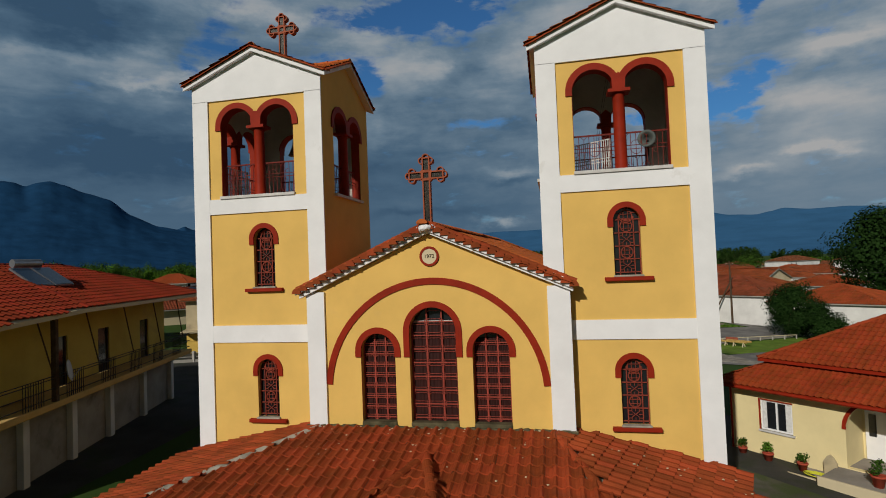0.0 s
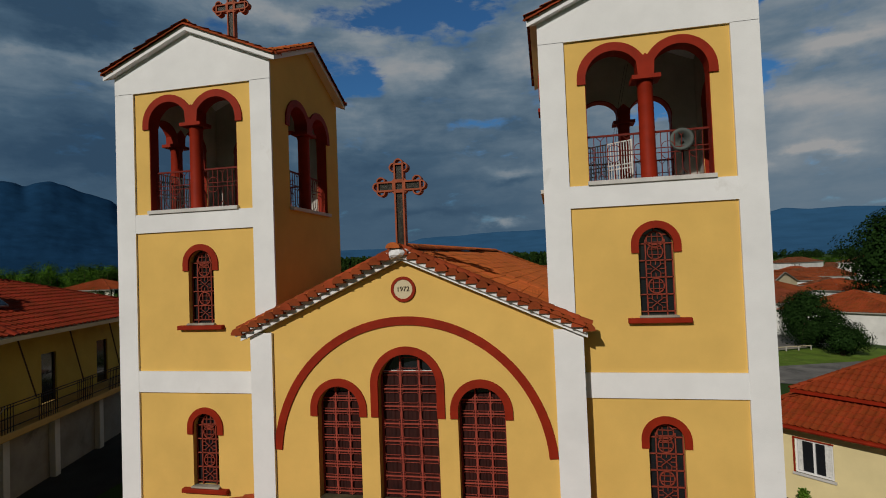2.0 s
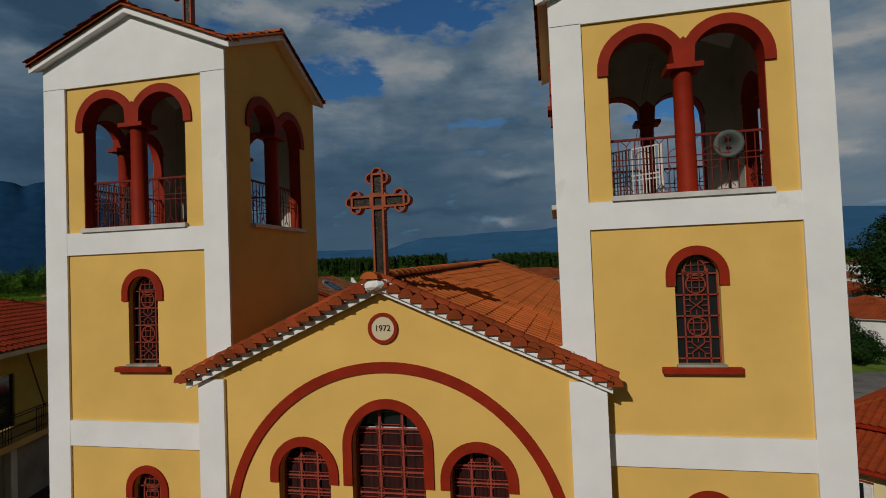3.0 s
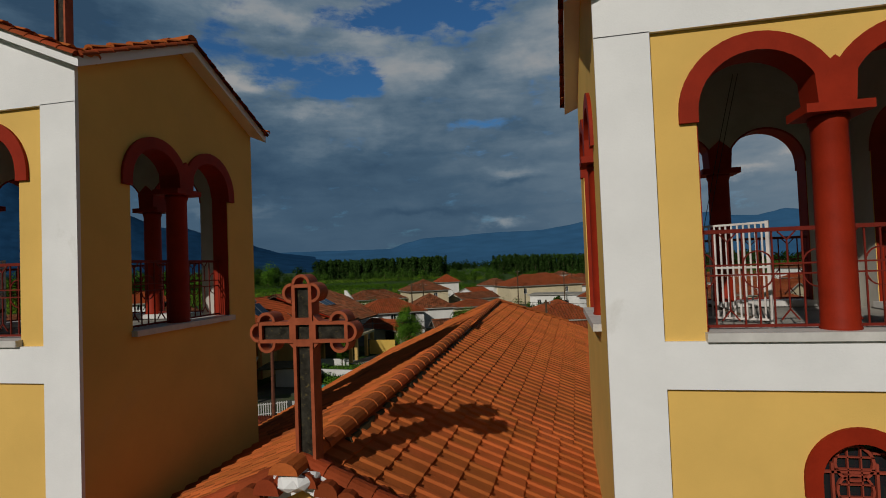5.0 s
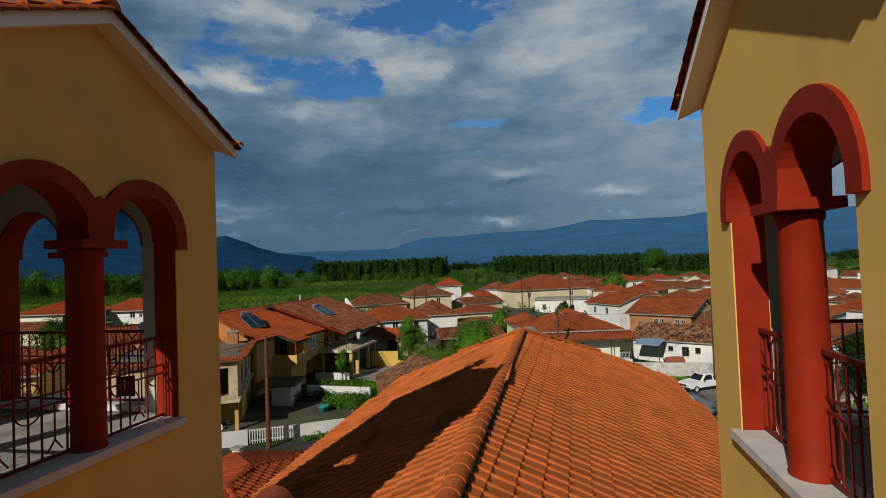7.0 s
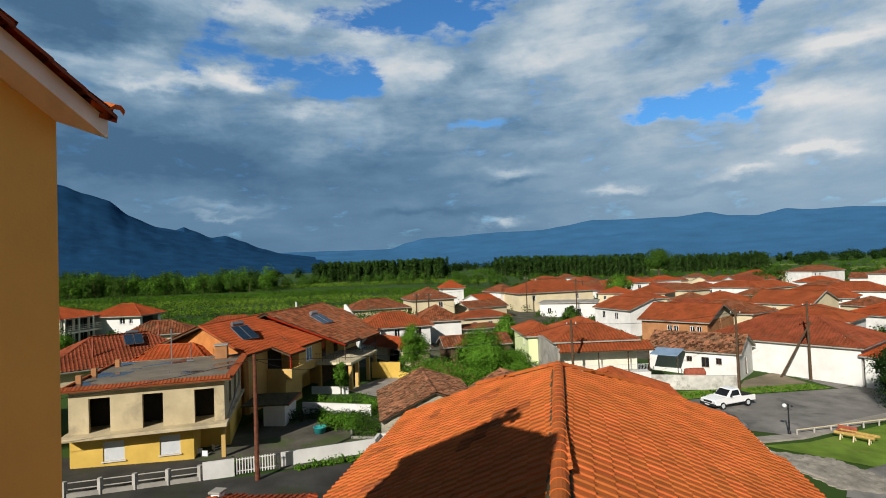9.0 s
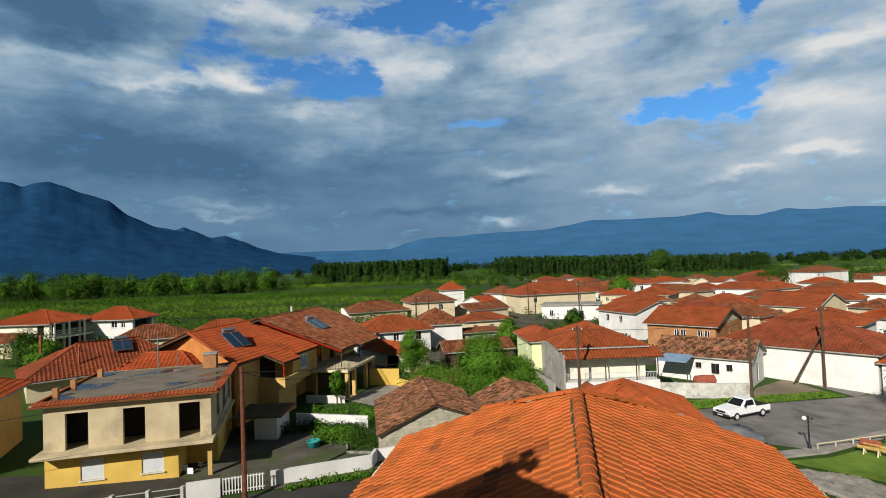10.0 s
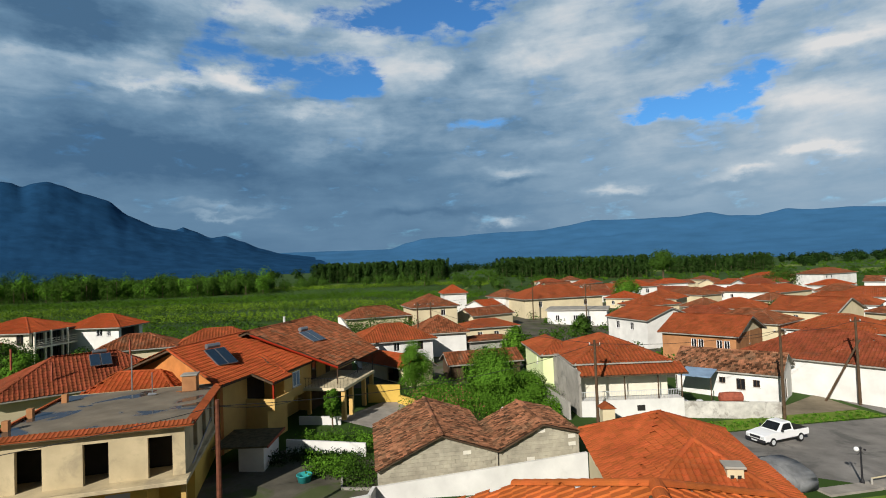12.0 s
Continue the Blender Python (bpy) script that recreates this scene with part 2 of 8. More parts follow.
M_REDTILE = material("deep_red_tile", (0.33, 0.055, 0.015), 0.8, 0.12, 0.8, 20, 0.2, island=0.12, stain=((0.2, 0.04, 0.02), 0.7, 0.6, 0.4))
M_PAVE = material("pavement", (0.34, 0.31, 0.27), 0.92, 0.15, 0.7, 20, 0.25)
M_DIRT = material("bare_ground", (0.24, 0.20, 0.14), 0.95, 0.2, 0.4, 15, 0.35)
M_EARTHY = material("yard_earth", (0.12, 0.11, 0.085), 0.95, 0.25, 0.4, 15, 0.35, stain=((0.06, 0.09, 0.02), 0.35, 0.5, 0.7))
M_LAWN = material("lawn", (0.15, 0.24, 0.03), 0.95, 0.2, 0.5, 30, 0.5, stain=((0.22, 0.24, 0.06), 0.6, 0.55, 0.5))
M_STONE = material("paving_stone", (0.33, 0.30, 0.25), 0.9, 0.2, 1.5, 20, 0.3, obj=0.2)
M_FIELD = material("fields", (0.044, 0.088, 0.015), 0.95, 0.25, 0.012, 0.5, 0.2, second=(0.024, 0.048, 0.010), stain=((0.085, 0.12, 0.028), 0.02, 0.57, 0.6))
M_MEADOW = material("mown_meadow", (0.17, 0.22, 0.045), 0.95, 0.2, 0.02, 0.6, 0.2)
M_LEAF = material("leaves", (0.043, 0.095, 0.012), 0.7, 0.2, 0.4, 3, 0, island=0.32, spec=0.04)
M_LEAFB = material("bright_leaves", (0.080, 0.185, 0.016), 0.7, 0.2, 0.4, 3, 0, island=0.32, spec=0.04)
M_ORCH = material("orchard_leaves", (0.062, 0.140, 0.009), 0.8, 0.25, 0.05, 3, 0, island=0.3, spec=0.03)
M_LEAFD = material("dark_leaves", (0.016, 0.040, 0.008), 0.75, 0.2, 0.4, 3, 0, island=0.45, spec=0.04)
M_TRUNK = material("bark", (0.12, 0.085, 0.055), 0.95, 0.2, 5, 30, 0.5)
# blue of the air in between is put into both hill colours
M_HILL = material("far_hills_hazed", (0.014, 0.056, 0.130), 1.0, 0.14, 0.012, 0.06, 0.0, spec=0.0)
M_HILLN = material("near_hills_hazed", (0.042, 0.132, 0.265), 1.0, 0.07, 0.006, 0.06, 0.0, spec=0.0)
M_PAINTW = material("white_paint", (0.82, 0.82, 0.82), 0.3, 0.02, 3, 30, 0.0, spec=0.5)
M_RUBBER = material("rubber", (0.02, 0.02, 0.02), 0.8, 0.1, 5, 30, 0.05)
M_PANEL = material("solar_glass", (0.02, 0.04, 0.07), 0.12, 0.1, 3, 10, 0, spec=0.6)
M_BLUE = material("blue_sheet", (0.22, 0.32, 0.45), 0.5, 0.12, 1, 20, 0.05)
M_TERRA = material("terracotta", (0.40, 0.07, 0.04), 0.7, 0.1, 5, 40, 0.1)
M_MARBLE = material("marble_sill", (0.62, 0.60, 0.57), 0.5, 0.1, 3, 30, 0.05)
M_CURTAIN = material("net_curtain", (0.7, 0.7, 0.68), 0.9, 0.1, 8, 60, 0.2)
M_RUST = material("rusty_red", (0.35, 0.10, 0.06), 0.8, 0.2, 4, 30, 0.2)
M_INK = material("dark_paint", (0.05, 0.03, 0.02), 0.7, 0.1, 5, 30, 0)
M_BELL = material("bronze", (0.12, 0.09, 0.05), 0.4, 0.15, 5, 30, 0.05, metal=0.8)

# ---- building helpers ----


def part(name, bm, mat, parent=None, label="", smooth=False):
    me = bpy.data.meshes.new(name)
    if isinstance(bm, bmesh.types.BMesh):
        bm.normal_update()
        bm.to_mesh(me)
        bm.free()
    else:
        me.from_pydata(bm[0], [], bm[1])
    for m in (mat if isinstance(mat, (list, tuple)) else [mat]):
        me.materials.append(m)
    if smooth:
        me.polygons.foreach_set("use_smooth", [True] * len(me.polygons))
    ob = new(name, me)
    if parent is not None:
        ob.parent = parent
    if label:
        ob["label"] = label
    return ob


def thing(name, label, category, m=None, group="", kind=""):
    ob = new(name)
    ob.empty_display_size = 0.2
    if m is not None:
        ob.matrix_world = m
    return tagged(ob, label, category, group, kind)


def box(bm, x0, x1, y0, y1, z0, z1, m=None, mi=0):
    v = [Vector((x, y, z)) for z in (z0, z1) for y in (y0, y1) for x in (x0, x1)]
    if m is not None:
        v = [m @ p for p in v]
    v = [bm.verts.new(p) for p in v]
    for f in ((0, 2, 3, 1), (4, 5, 7, 6), (0, 1, 5, 4), (2, 6, 7, 3), (0, 4, 6, 2), (1, 3, 7, 5)):
        bm.faces.new([v[i] for i in f]).material_index = mi
    return bm


def boxm(x0, x1, y0, y1, z0, z1, bevel=0.0):
    bm = box(bmesh.new(), x0, x1, y0, y1, z0, z1)
    if bevel:
        bmesh.ops.bevel(bm, geom=bm.edges[:], offset=bevel, segments=1, affect="EDGES")
    return bm


def tube(bm, a, b, r0, r1=None, n=8, cap=True):
    a, b = Vector(a), Vector(b)
    r1 = r0 if r1 is None else r1
    q = (b - a).to_track_quat("Z", "Y").to_matrix()
    rings = []
    for c, r in ((a, r0), (b, r1)):
        rings.append([bm.verts.new(c + q @ Vector((r * math.cos(2 * math.pi * i / n), r * math.sin(2 * math.pi * i / n), 0))) for i in range(n)])
    for i in range(n):
        bm.faces.new((rings[0][i], rings[0][(i + 1) % n], rings[1][(i + 1) % n], rings[1][i]))
    if cap:
        bm.faces.new(rings[0][::-1])
        bm.faces.new(rings[1])
    return bm


def tubem(a, b, r0, r1=None, n=8):
    return tube(bmesh.new(), a, b, r0, r1, n)


def lathe(bm, prof, n=14, c=(0, 0, 0)):
    rings = []
    for r, z in prof:
        rings.append([bm.verts.new((c[0] + r * math.cos(2 * math.pi * i / n), c[1] + r * math.sin(2 * math.pi * i / n), c[2] + z)) for i in range(n)])
    for a, b in zip(rings, rings[1:]):
        for i in range(n):
            bm.faces.new((a[i], a[(i + 1) % n], b[(i + 1) % n], b[i]))
    bm.faces.new(rings[0][::-1])
    bm.faces.new(rings[-1])
    return bm


def prism(bm, pts, y0, y1, m=None, mi=0):
    """An outline in x and z, drawn out from y0 to y1."""
    rows = []
    for y in (y0, y1):
        row = [Vector((x, y, z)) for x, z in pts]
        rows.append([bm.verts.new(m @ p if m is not None else p) for p in row])
    n = len(pts)
    for i in range(n):
        bm.faces.new((rows[0][i], rows[0][(i + 1) % n], rows[1][(i + 1) % n], rows[1][i])).material_index = mi
    bm.faces.new(rows[0][::-1]).material_index = mi
    bm.faces.new(rows[1]).material_index = mi
    return bm


def ring(bm, cx, cz, r0, r1, a0, a1, y0, y1, n=20, m=None):
    """An upright flat arch band between two radii."""
    for i in range(n):
        s, e = [radians(a0 + (a1 - a0) * k / n) for k in (i, i + 1)]
        q = [(cx + r * math.cos(a), cz + r * math.sin(a)) for r, a in ((r0, s), (r1, s), (r1, e), (r0, e))]
        prism(bm, q, y0, y1, m)
    return bm


def arch_wall(bm, x0, x1, z0, top, y0, y1, holes, m=None, n=10, inner=0, gap=None):
    """A wall slab with round-headed holes (centre, width, sill, spring); top(x) is its upper edge, y0 its face, y1 its back."""
    xs = {x0, x1}
    for c, w, s, p in holes:
        xs |= {c - w / 2 * math.cos(math.pi * i / n) for i in range(n + 1)}
    xs |= {0.0} if x0 < 0 < x1 and not gap else set()
    xs = sorted(xs)
    xs = [x for i, x in enumerate(xs) if i == 0 or x - xs[i - 1] > 1e-5]

    def piece(pa, pb, pc, pd):
        if abs(pa[1] - pd[1]) < 1e-6 and abs(pb[1] - pc[1]) < 1e-6:
            return
        fr = [Vector((p[0], y0, p[1])) for p in (pa, pb, pc, pd)]
        bk = [Vector((p[0], y1, p[1])) for p in (pa, pb, pc, pd)]
        if m is not None:
            fr, bk = [m @ p for p in fr], [m @ p for p in bk]
        fr, bk = [bm.verts.new(p) for p in fr], [bm.verts.new(p) for p in bk]
        bm.faces.new(fr)
        bm.faces.new(bk[::-1]).material_index = inner
        for i in range(4):
            j = (i + 1) % 4
            if (fr[i].co - fr[j].co).length > 1e-6:
                bm.faces.new((fr[j], fr[i], bk[i], bk[j]))

    for a, b in zip(xs, xs[1:]):
        mid, hole = (a + b) / 2, None
        for h in holes:
            if abs(mid - h[0]) < h[1] / 2:
                hole = h
        if hole is None and gap and gap[0] < mid < gap[1]:
            piece((a, z0), (b, z0), (b, gap[2]), (a, gap[2]))
            piece((a, gap[3]), (b, gap[3]), (b, top(b)), (a, top(a)))
        elif hole is None:
            piece((a, z0), (b, z0), (b, top(b)), (a, top(a)))
        else:
            c, w, s, p = hole
            ha, hb = [p + math.sqrt(max(0, (w / 2) ** 2 - (x - c) ** 2)) for x in (a, b)]
            piece((a, z0), (b, z0), (b, s), (a, s))
            piece((a, ha), (b, hb), (b, top(b)), (a, top(a)))
    bmesh.ops.remove_doubles(bm, verts=bm.verts[:], dist=1e-4)
    return bm


# one curved clay tile, laid with its length along -y (down the slope), cover on its right side
TILE_SECTION = ((0.0, 0.022), (0.30, 0.0), (0.52, 0.004), (0.66, 0.046), (0.84, 0.052), (1.0, 0.022))


RIB_SECTION = ((0.0, 0.0), (0.62, 0.004), (0.70, 0.040), (0.84, 0.044), (0.95, 0.004), (1.0, 0.0))
FAR_SECTION = ((0.0, 0.022), (0.42, 0.0), (0.74, 0.052), (1.0, 0.022))


def tile_template(w, l, roll=1.0, lip=0.045, rib=False):
    """roll scales the height of the curve; roll 0 gives the simple tile of far roofs; lip is the step to the next course."""
    top, low = [], []
    if roll == 0:
        for u, h in FAR_SECTION:
            top.append((u * w, 0.03, h + 0.004))
            low.append((u * w, -l * 1.03, h + 0.045))
        return top + low, [(i, 4 + i, 5 + i, i + 1) for i in range(3)]
    for u, h in RIB_SECTION if rib else TILE_SECTION:
        k = w / 0.30 * roll
        top.append((u * w * 1.02, 0.03, h * k + 0.004))
        low.append((u * w * 1.02, -l * 1.03, h * k + lip))
    under = [(x, y, z - 0.034) for x, y, z in low]
    n = len(top)
    verts = top + low + under
    faces = [(i, n + i, n + i + 1, i + 1) for i in range(n - 1)] + [(n + i, 2 * n + i, 2 * n + i + 1, n + i + 1) for i in range(n - 1)]
    return verts, faces


def inside(poly, x, y):
    hit = False
    for (ax, ay), (bx, by) in zip(poly, poly[1:] + poly[:1]):
        if (ay > y) != (by > y) and x < (bx - ax) * (y - ay) / (by - ay) + ax:
            hit = not hit
    return hit


def tile_places(poly, w, l, jitter, rng):
    """The poses of the tiles on a sloping flat outline."""
    p = [Vector(v) for v in poly]
    nrm = Vector((0, 0, 0))
    for i in range(1, len(p) - 1):
        nrm += (p[i] - p[0]).cross(p[i + 1] - p[0])
    nrm.normalize()
    if nrm.z < 0:
        nrm = -nrm
    down = (Vector((0, 0, -1)) + nrm * nrm.z).normalized()
    acr = (-down).cross(nrm).normalized()
    flat = [((v - p[0]).dot(acr), (v - p[0]).dot(-down)) for v in p]
    x0, x1 = min(f[0] for f in flat), max(f[0] for f in flat)
    y0, y1 = min(f[1] for f in flat), max(f[1] for f in flat)
    out = []
    rows = int((y1 - y0) / l) + 1
    cols = int((x1 - x0) / w) + 1
    for r in range(rows):
        for c in range(cols):
            u, v = x0 + c * w, y0 + (r + 1) * l
            if inside(flat, u + w / 2, v - l * 0.55):
                o = p[0] + acr * (u + rng.uniform(-jitter, jitter)) - down * (v + rng.uniform(-jitter, jitter)) + nrm * (0.012 + rng.uniform(0, jitter * 0.4))
                rot = Matrix((acr, -down, nrm)).transposed().to_4x4()
                tw = Matrix.Rotation(rng.uniform(-1, 1) * jitter * 1.5, 4, "Z")
                out.append(Matrix.Translation(o) @ rot @ tw)
    return out


def joined_tiles(places, w, l, roll=1.0, lip=0.045, rib=False):
    tv, tf = tile_template(w, l, roll, lip, rib)
    tv = np.array([(*v, 1) for v in tv])
    if not places:
        return [], []
    verts = np.concatenate([(tv @ np.array(m).T)[:, :3] for m in places])
    k = len(tv)
    faces = [tuple(i + n * k for i in f) for n in range(len(places)) for f in tf]
    return verts.tolist(), faces


def tiled(parent, polys, w, l, mat, jitter=0.008, seed=1, name="roof_tiles", label="", roll=1.0):
    rng = random.Random(seed)
    places = [m for poly in polys for m in tile_places(poly, w, l, jitter, rng)]
    v, f = joined_tiles(places, w, l, roll)
    if v:
        ob = part(name, (v, f), mat, parent, label)
        ob["kind"] = "stuff"
        return ob


def ridge_caps(parent, a, b, r, mat, step=0.38, name="ridge_tiles"):
    """Half-round cap tiles along a ridge or hip."""
    a, b = Vector(a), Vector(b)
    n = max(1, round((b - a).length / step))
    bm = bmesh.new()
    q = (b - a).to_track_quat("Y", "Z").to_matrix()
    seg = 7
    for i in range(n):
        c0, c1 = a.lerp(b, i / n), a.lerp(b, (i + 1.12) / n)
        rows = []
        for c, k, lift in ((c0, 1.0, 0.0), (c1, 0.91, -0.008)):
            rows.append([bm.verts.new(c + q @ Vector((r * k * math.cos(math.pi * j / seg), 0, r * k * 0.8 * math.sin(math.pi * j / seg) + lift))) for j in range(seg + 1)])
        for j in range(seg):
            bm.faces.new((rows[0][j], rows[0][j + 1], rows[1][j + 1], rows[1][j]))
        bm.faces.new(rows[0])
    ob = part(name, bm, mat, parent)
    ob["kind"] = "stuff"
    return ob


def slab(bm, poly, thick, m=None):
    """A flat outline in space with thickness downwards."""
    a = [Vector(v) for v in poly]
    b = [v - Vector((0, 0, thick)) for v in a]
    if m is not None:
        a, b = [m @ v for v in a], [m @ v for v in b]
    a, b = [bm.verts.new(v) for v in a], [bm.verts.new(v) for v in b]
    bm.faces.new(a)
    bm.faces.new(b[::-1])
    for i in range(len(a)):
        j = (i + 1) % len(a)
        bm.faces.new((a[j], a[i], b[i], b[j]))
    return bm


def gz(x):
    """The lie of the land: it falls gently to the east."""
    return -0.9 - 0.045 * min(45.0, max(-70.0, x))


def leaf_cloud(centres, sizes, per, leaf, rng, squash=1.0, hearts=None):
    """Leaf quads strewn through lumps: vertices and faces. Leaves face out of their lump, or out of the crown whose heart is given for each lump."""
    n = len(centres) * per
    g = np.random.default_rng(rng)
    c = np.repeat(np.array(centres), per, axis=0)
    s = np.repeat(np.array(sizes), per)[:, None]
    d = g.normal(size=(n, 3))
    d /= np.linalg.norm(d, axis=1)[:, None]
    rad = g.uniform(0.12, 1.0, (n, 1)) ** 0.5
    p = c + d * rad * s * np.array([1, 1, squash])
    if hearts is None:
        nr = d + g.normal(size=(n, 3)) * 0.6
    else:
        out = p - np.repeat(np.array(hearts), per, axis=0)
        out /= np.linalg.norm(out, axis=1)[:, None] + 1e-6
        nr = 0.55 * d + out + g.normal(size=(n, 3)) * 0.32
    nr /= np.linalg.norm(nr, axis=1)[:, None]
    t = np.cross(nr, g.normal(size=(n, 3)))
    t /= np.linalg.norm(t, axis=1)[:, None]
    b = np.cross(nr, t)
    L = leaf * g.uniform(0.6, 1.3, (n, 1)) if np.isscalar(leaf) else np.repeat(np.array(leaf), per)[:, None] * g.uniform(0.6, 1.3, (n, 1))
    quad = np.stack([p - t * L * 0.5, p - b * L * 0.42, p + t * L * 0.5, p + b * L * 0.42], axis=1).reshape(-1, 3)
    faces = np.arange(n * 4).reshape(-1, 4)
    return quad, faces

# ---- ground and distance ----


def ground_sheet():
    xs = [-4400, -3000, -2000, -1200, -700, -400, -250, -150, -70, -40, -20, 0, 20, 45, 80, 150, 250, 400, 700, 1200, 2000, 3000, 4400]
    ys = [-3000, -1000, -300, -100, -40, 0, 30, 60, 90, 120, 160, 220, 300, 420, 600, 900, 1300, 2000, 3000, 4400]
    bm = bmesh.new()
    grid = [[bm.verts.new((x, y, gz(x))) for x in xs] for y in ys]
    for r0, r1 in zip(grid, grid[1:]):
        for i in range(len(xs) - 1):
            bm.faces.new((r0[i], r0[i + 1], r1[i + 1], r1[i]))
    return tagged(part("ground", bm, M_FIELD), "green valley floor with fields and grass", "ground", kind="structure")


ground_sheet()


def patch(name, pts, mat, label, lift=0.02, category="ground"):
    bm = bmesh.new()
    bm.faces.new([bm.verts.new((x, y, gz(x) + lift)) for x, y in pts])
    bmesh.ops.recalc_face_normals(bm, faces=bm.faces[:])
    for f in bm.faces:
        if f.normal.z < 0:
            f.normal_flip()
    return tagged(part(name, bm, mat), label, category, kind="structure")


def hills(name, knots, near, far, mat, label, seed):
    """A range of hills; knots give the crest: azimuth from +y towards +x, and height."""
    bm = bmesh.new()
    na, nr = 360, 46
    az0, az1 = knots[0][0], knots[-1][0]
    grid = []

    def crest(az):
        for (a0, h0), (a1, h1) in zip(knots, knots[1:]):
            if az <= a1:
                k = (az - a0) / (a1 - a0)
                k = 0.6 * k + 0.4 * k * k * (3 - 2 * k)
                return h0 + (h1 - h0) * k
        return knots[-1][1]

    def body(az):
        return sum(crest(az + d) for d in (-5, -3.3, -1.6, 0, 1.6, 3.3, 5)) / 7

    for j in range(nr + 1):
        k = j / nr
        row = []
        for i in range(na + 1):
            az = az0 + (az1 - az0) * i / na
            up = (k / 0.8) ** 1.35 if k < 0.8 else 1 - (k - 0.8) * 1.5
            r = near + (far - near) * k
            x, y = r * math.sin(radians(az)), r * math.cos(radians(az))
            n = noise.fractal(Vector((x * 0.0055, y * 0.0055, seed)), 0.8, 2.1, 6)
            row.append(bm.verts.new((x, y, -6 + (body(az) + (crest(az) - body(az)) * min(1.0, up) ** 4) * up * (1 + 0.08 * n * (1.02 - up)) + 2 * n)))
        grid.append(row)
    for r0, r1 in zip(grid, grid[1:]):
        for i in range(na):
            bm.faces.new((r0[i], r0[i + 1], r1[i + 1], r1[i]))
    return tagged(part(name, bm, mat, smooth=True), label, "mountain", kind="structure")


hills("mountain_west", [(-95, 380), (-75, 440), (-60, 500), (-54, 530), (-51.3, 539), (-50.6, 535), (-49.9, 516), (-49.0, 542), (-48.1, 553), (-47.2, 535), (-45.5, 492), (-43.8, 459), (-42.1, 370), (-39.8, 305), (-36.7, 270), (-35.1, 241), (-33.9, 252), (-32.3, 216), (-30.7, 170), (-28.5, 131), (-24, 95), (-14, 30)], 2100, 3900, M_HILL, "steep mountain beyond the plain, its colour blued for haze", 1.3)
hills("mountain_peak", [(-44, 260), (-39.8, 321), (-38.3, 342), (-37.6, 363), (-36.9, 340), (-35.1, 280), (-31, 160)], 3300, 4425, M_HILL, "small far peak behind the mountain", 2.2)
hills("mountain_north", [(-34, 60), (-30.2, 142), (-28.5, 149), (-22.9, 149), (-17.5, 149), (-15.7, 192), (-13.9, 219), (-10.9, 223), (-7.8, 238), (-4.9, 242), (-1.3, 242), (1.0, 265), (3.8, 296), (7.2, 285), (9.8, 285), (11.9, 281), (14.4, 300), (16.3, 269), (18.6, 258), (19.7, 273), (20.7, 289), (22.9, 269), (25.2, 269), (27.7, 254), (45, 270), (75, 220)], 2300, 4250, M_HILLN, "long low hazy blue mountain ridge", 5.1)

# ---- church ----
TW, TD = 4.09, 3.75          # tower width and depth
Z_BAND1, Z_PANEL, Z_BAND2, Z_SILL, Z_TOP, Z_EAVE = 5.45, 5.94, 9.2, 9.7, 12.56, 13.12

church = thing("church", "yellow and white church with red tiled roofs and two towers", "church")


M_PLASTER = material("belfry_plaster", (0.50, 0.47, 0.42), 0.95, 0.10, 1.0, 30, 0.2, stain=((0.35, 0.31, 0.26), 0.8, 0.58, 0.5))
M_LATT = material("lattice_paint", (0.30, 0.055, 0.032), 0.6, 0.12, 6, 60, 0.05)
M_LATT2 = material("window_grille_paint", (0.36, 0.068, 0.045), 0.6, 0.12, 6, 60, 0.05)
M_DRAPE = material("red_drapery", (0.036, 0.007, 0.005), 0.6, 0.25, 4, 50, 0.1, spec=0.25)


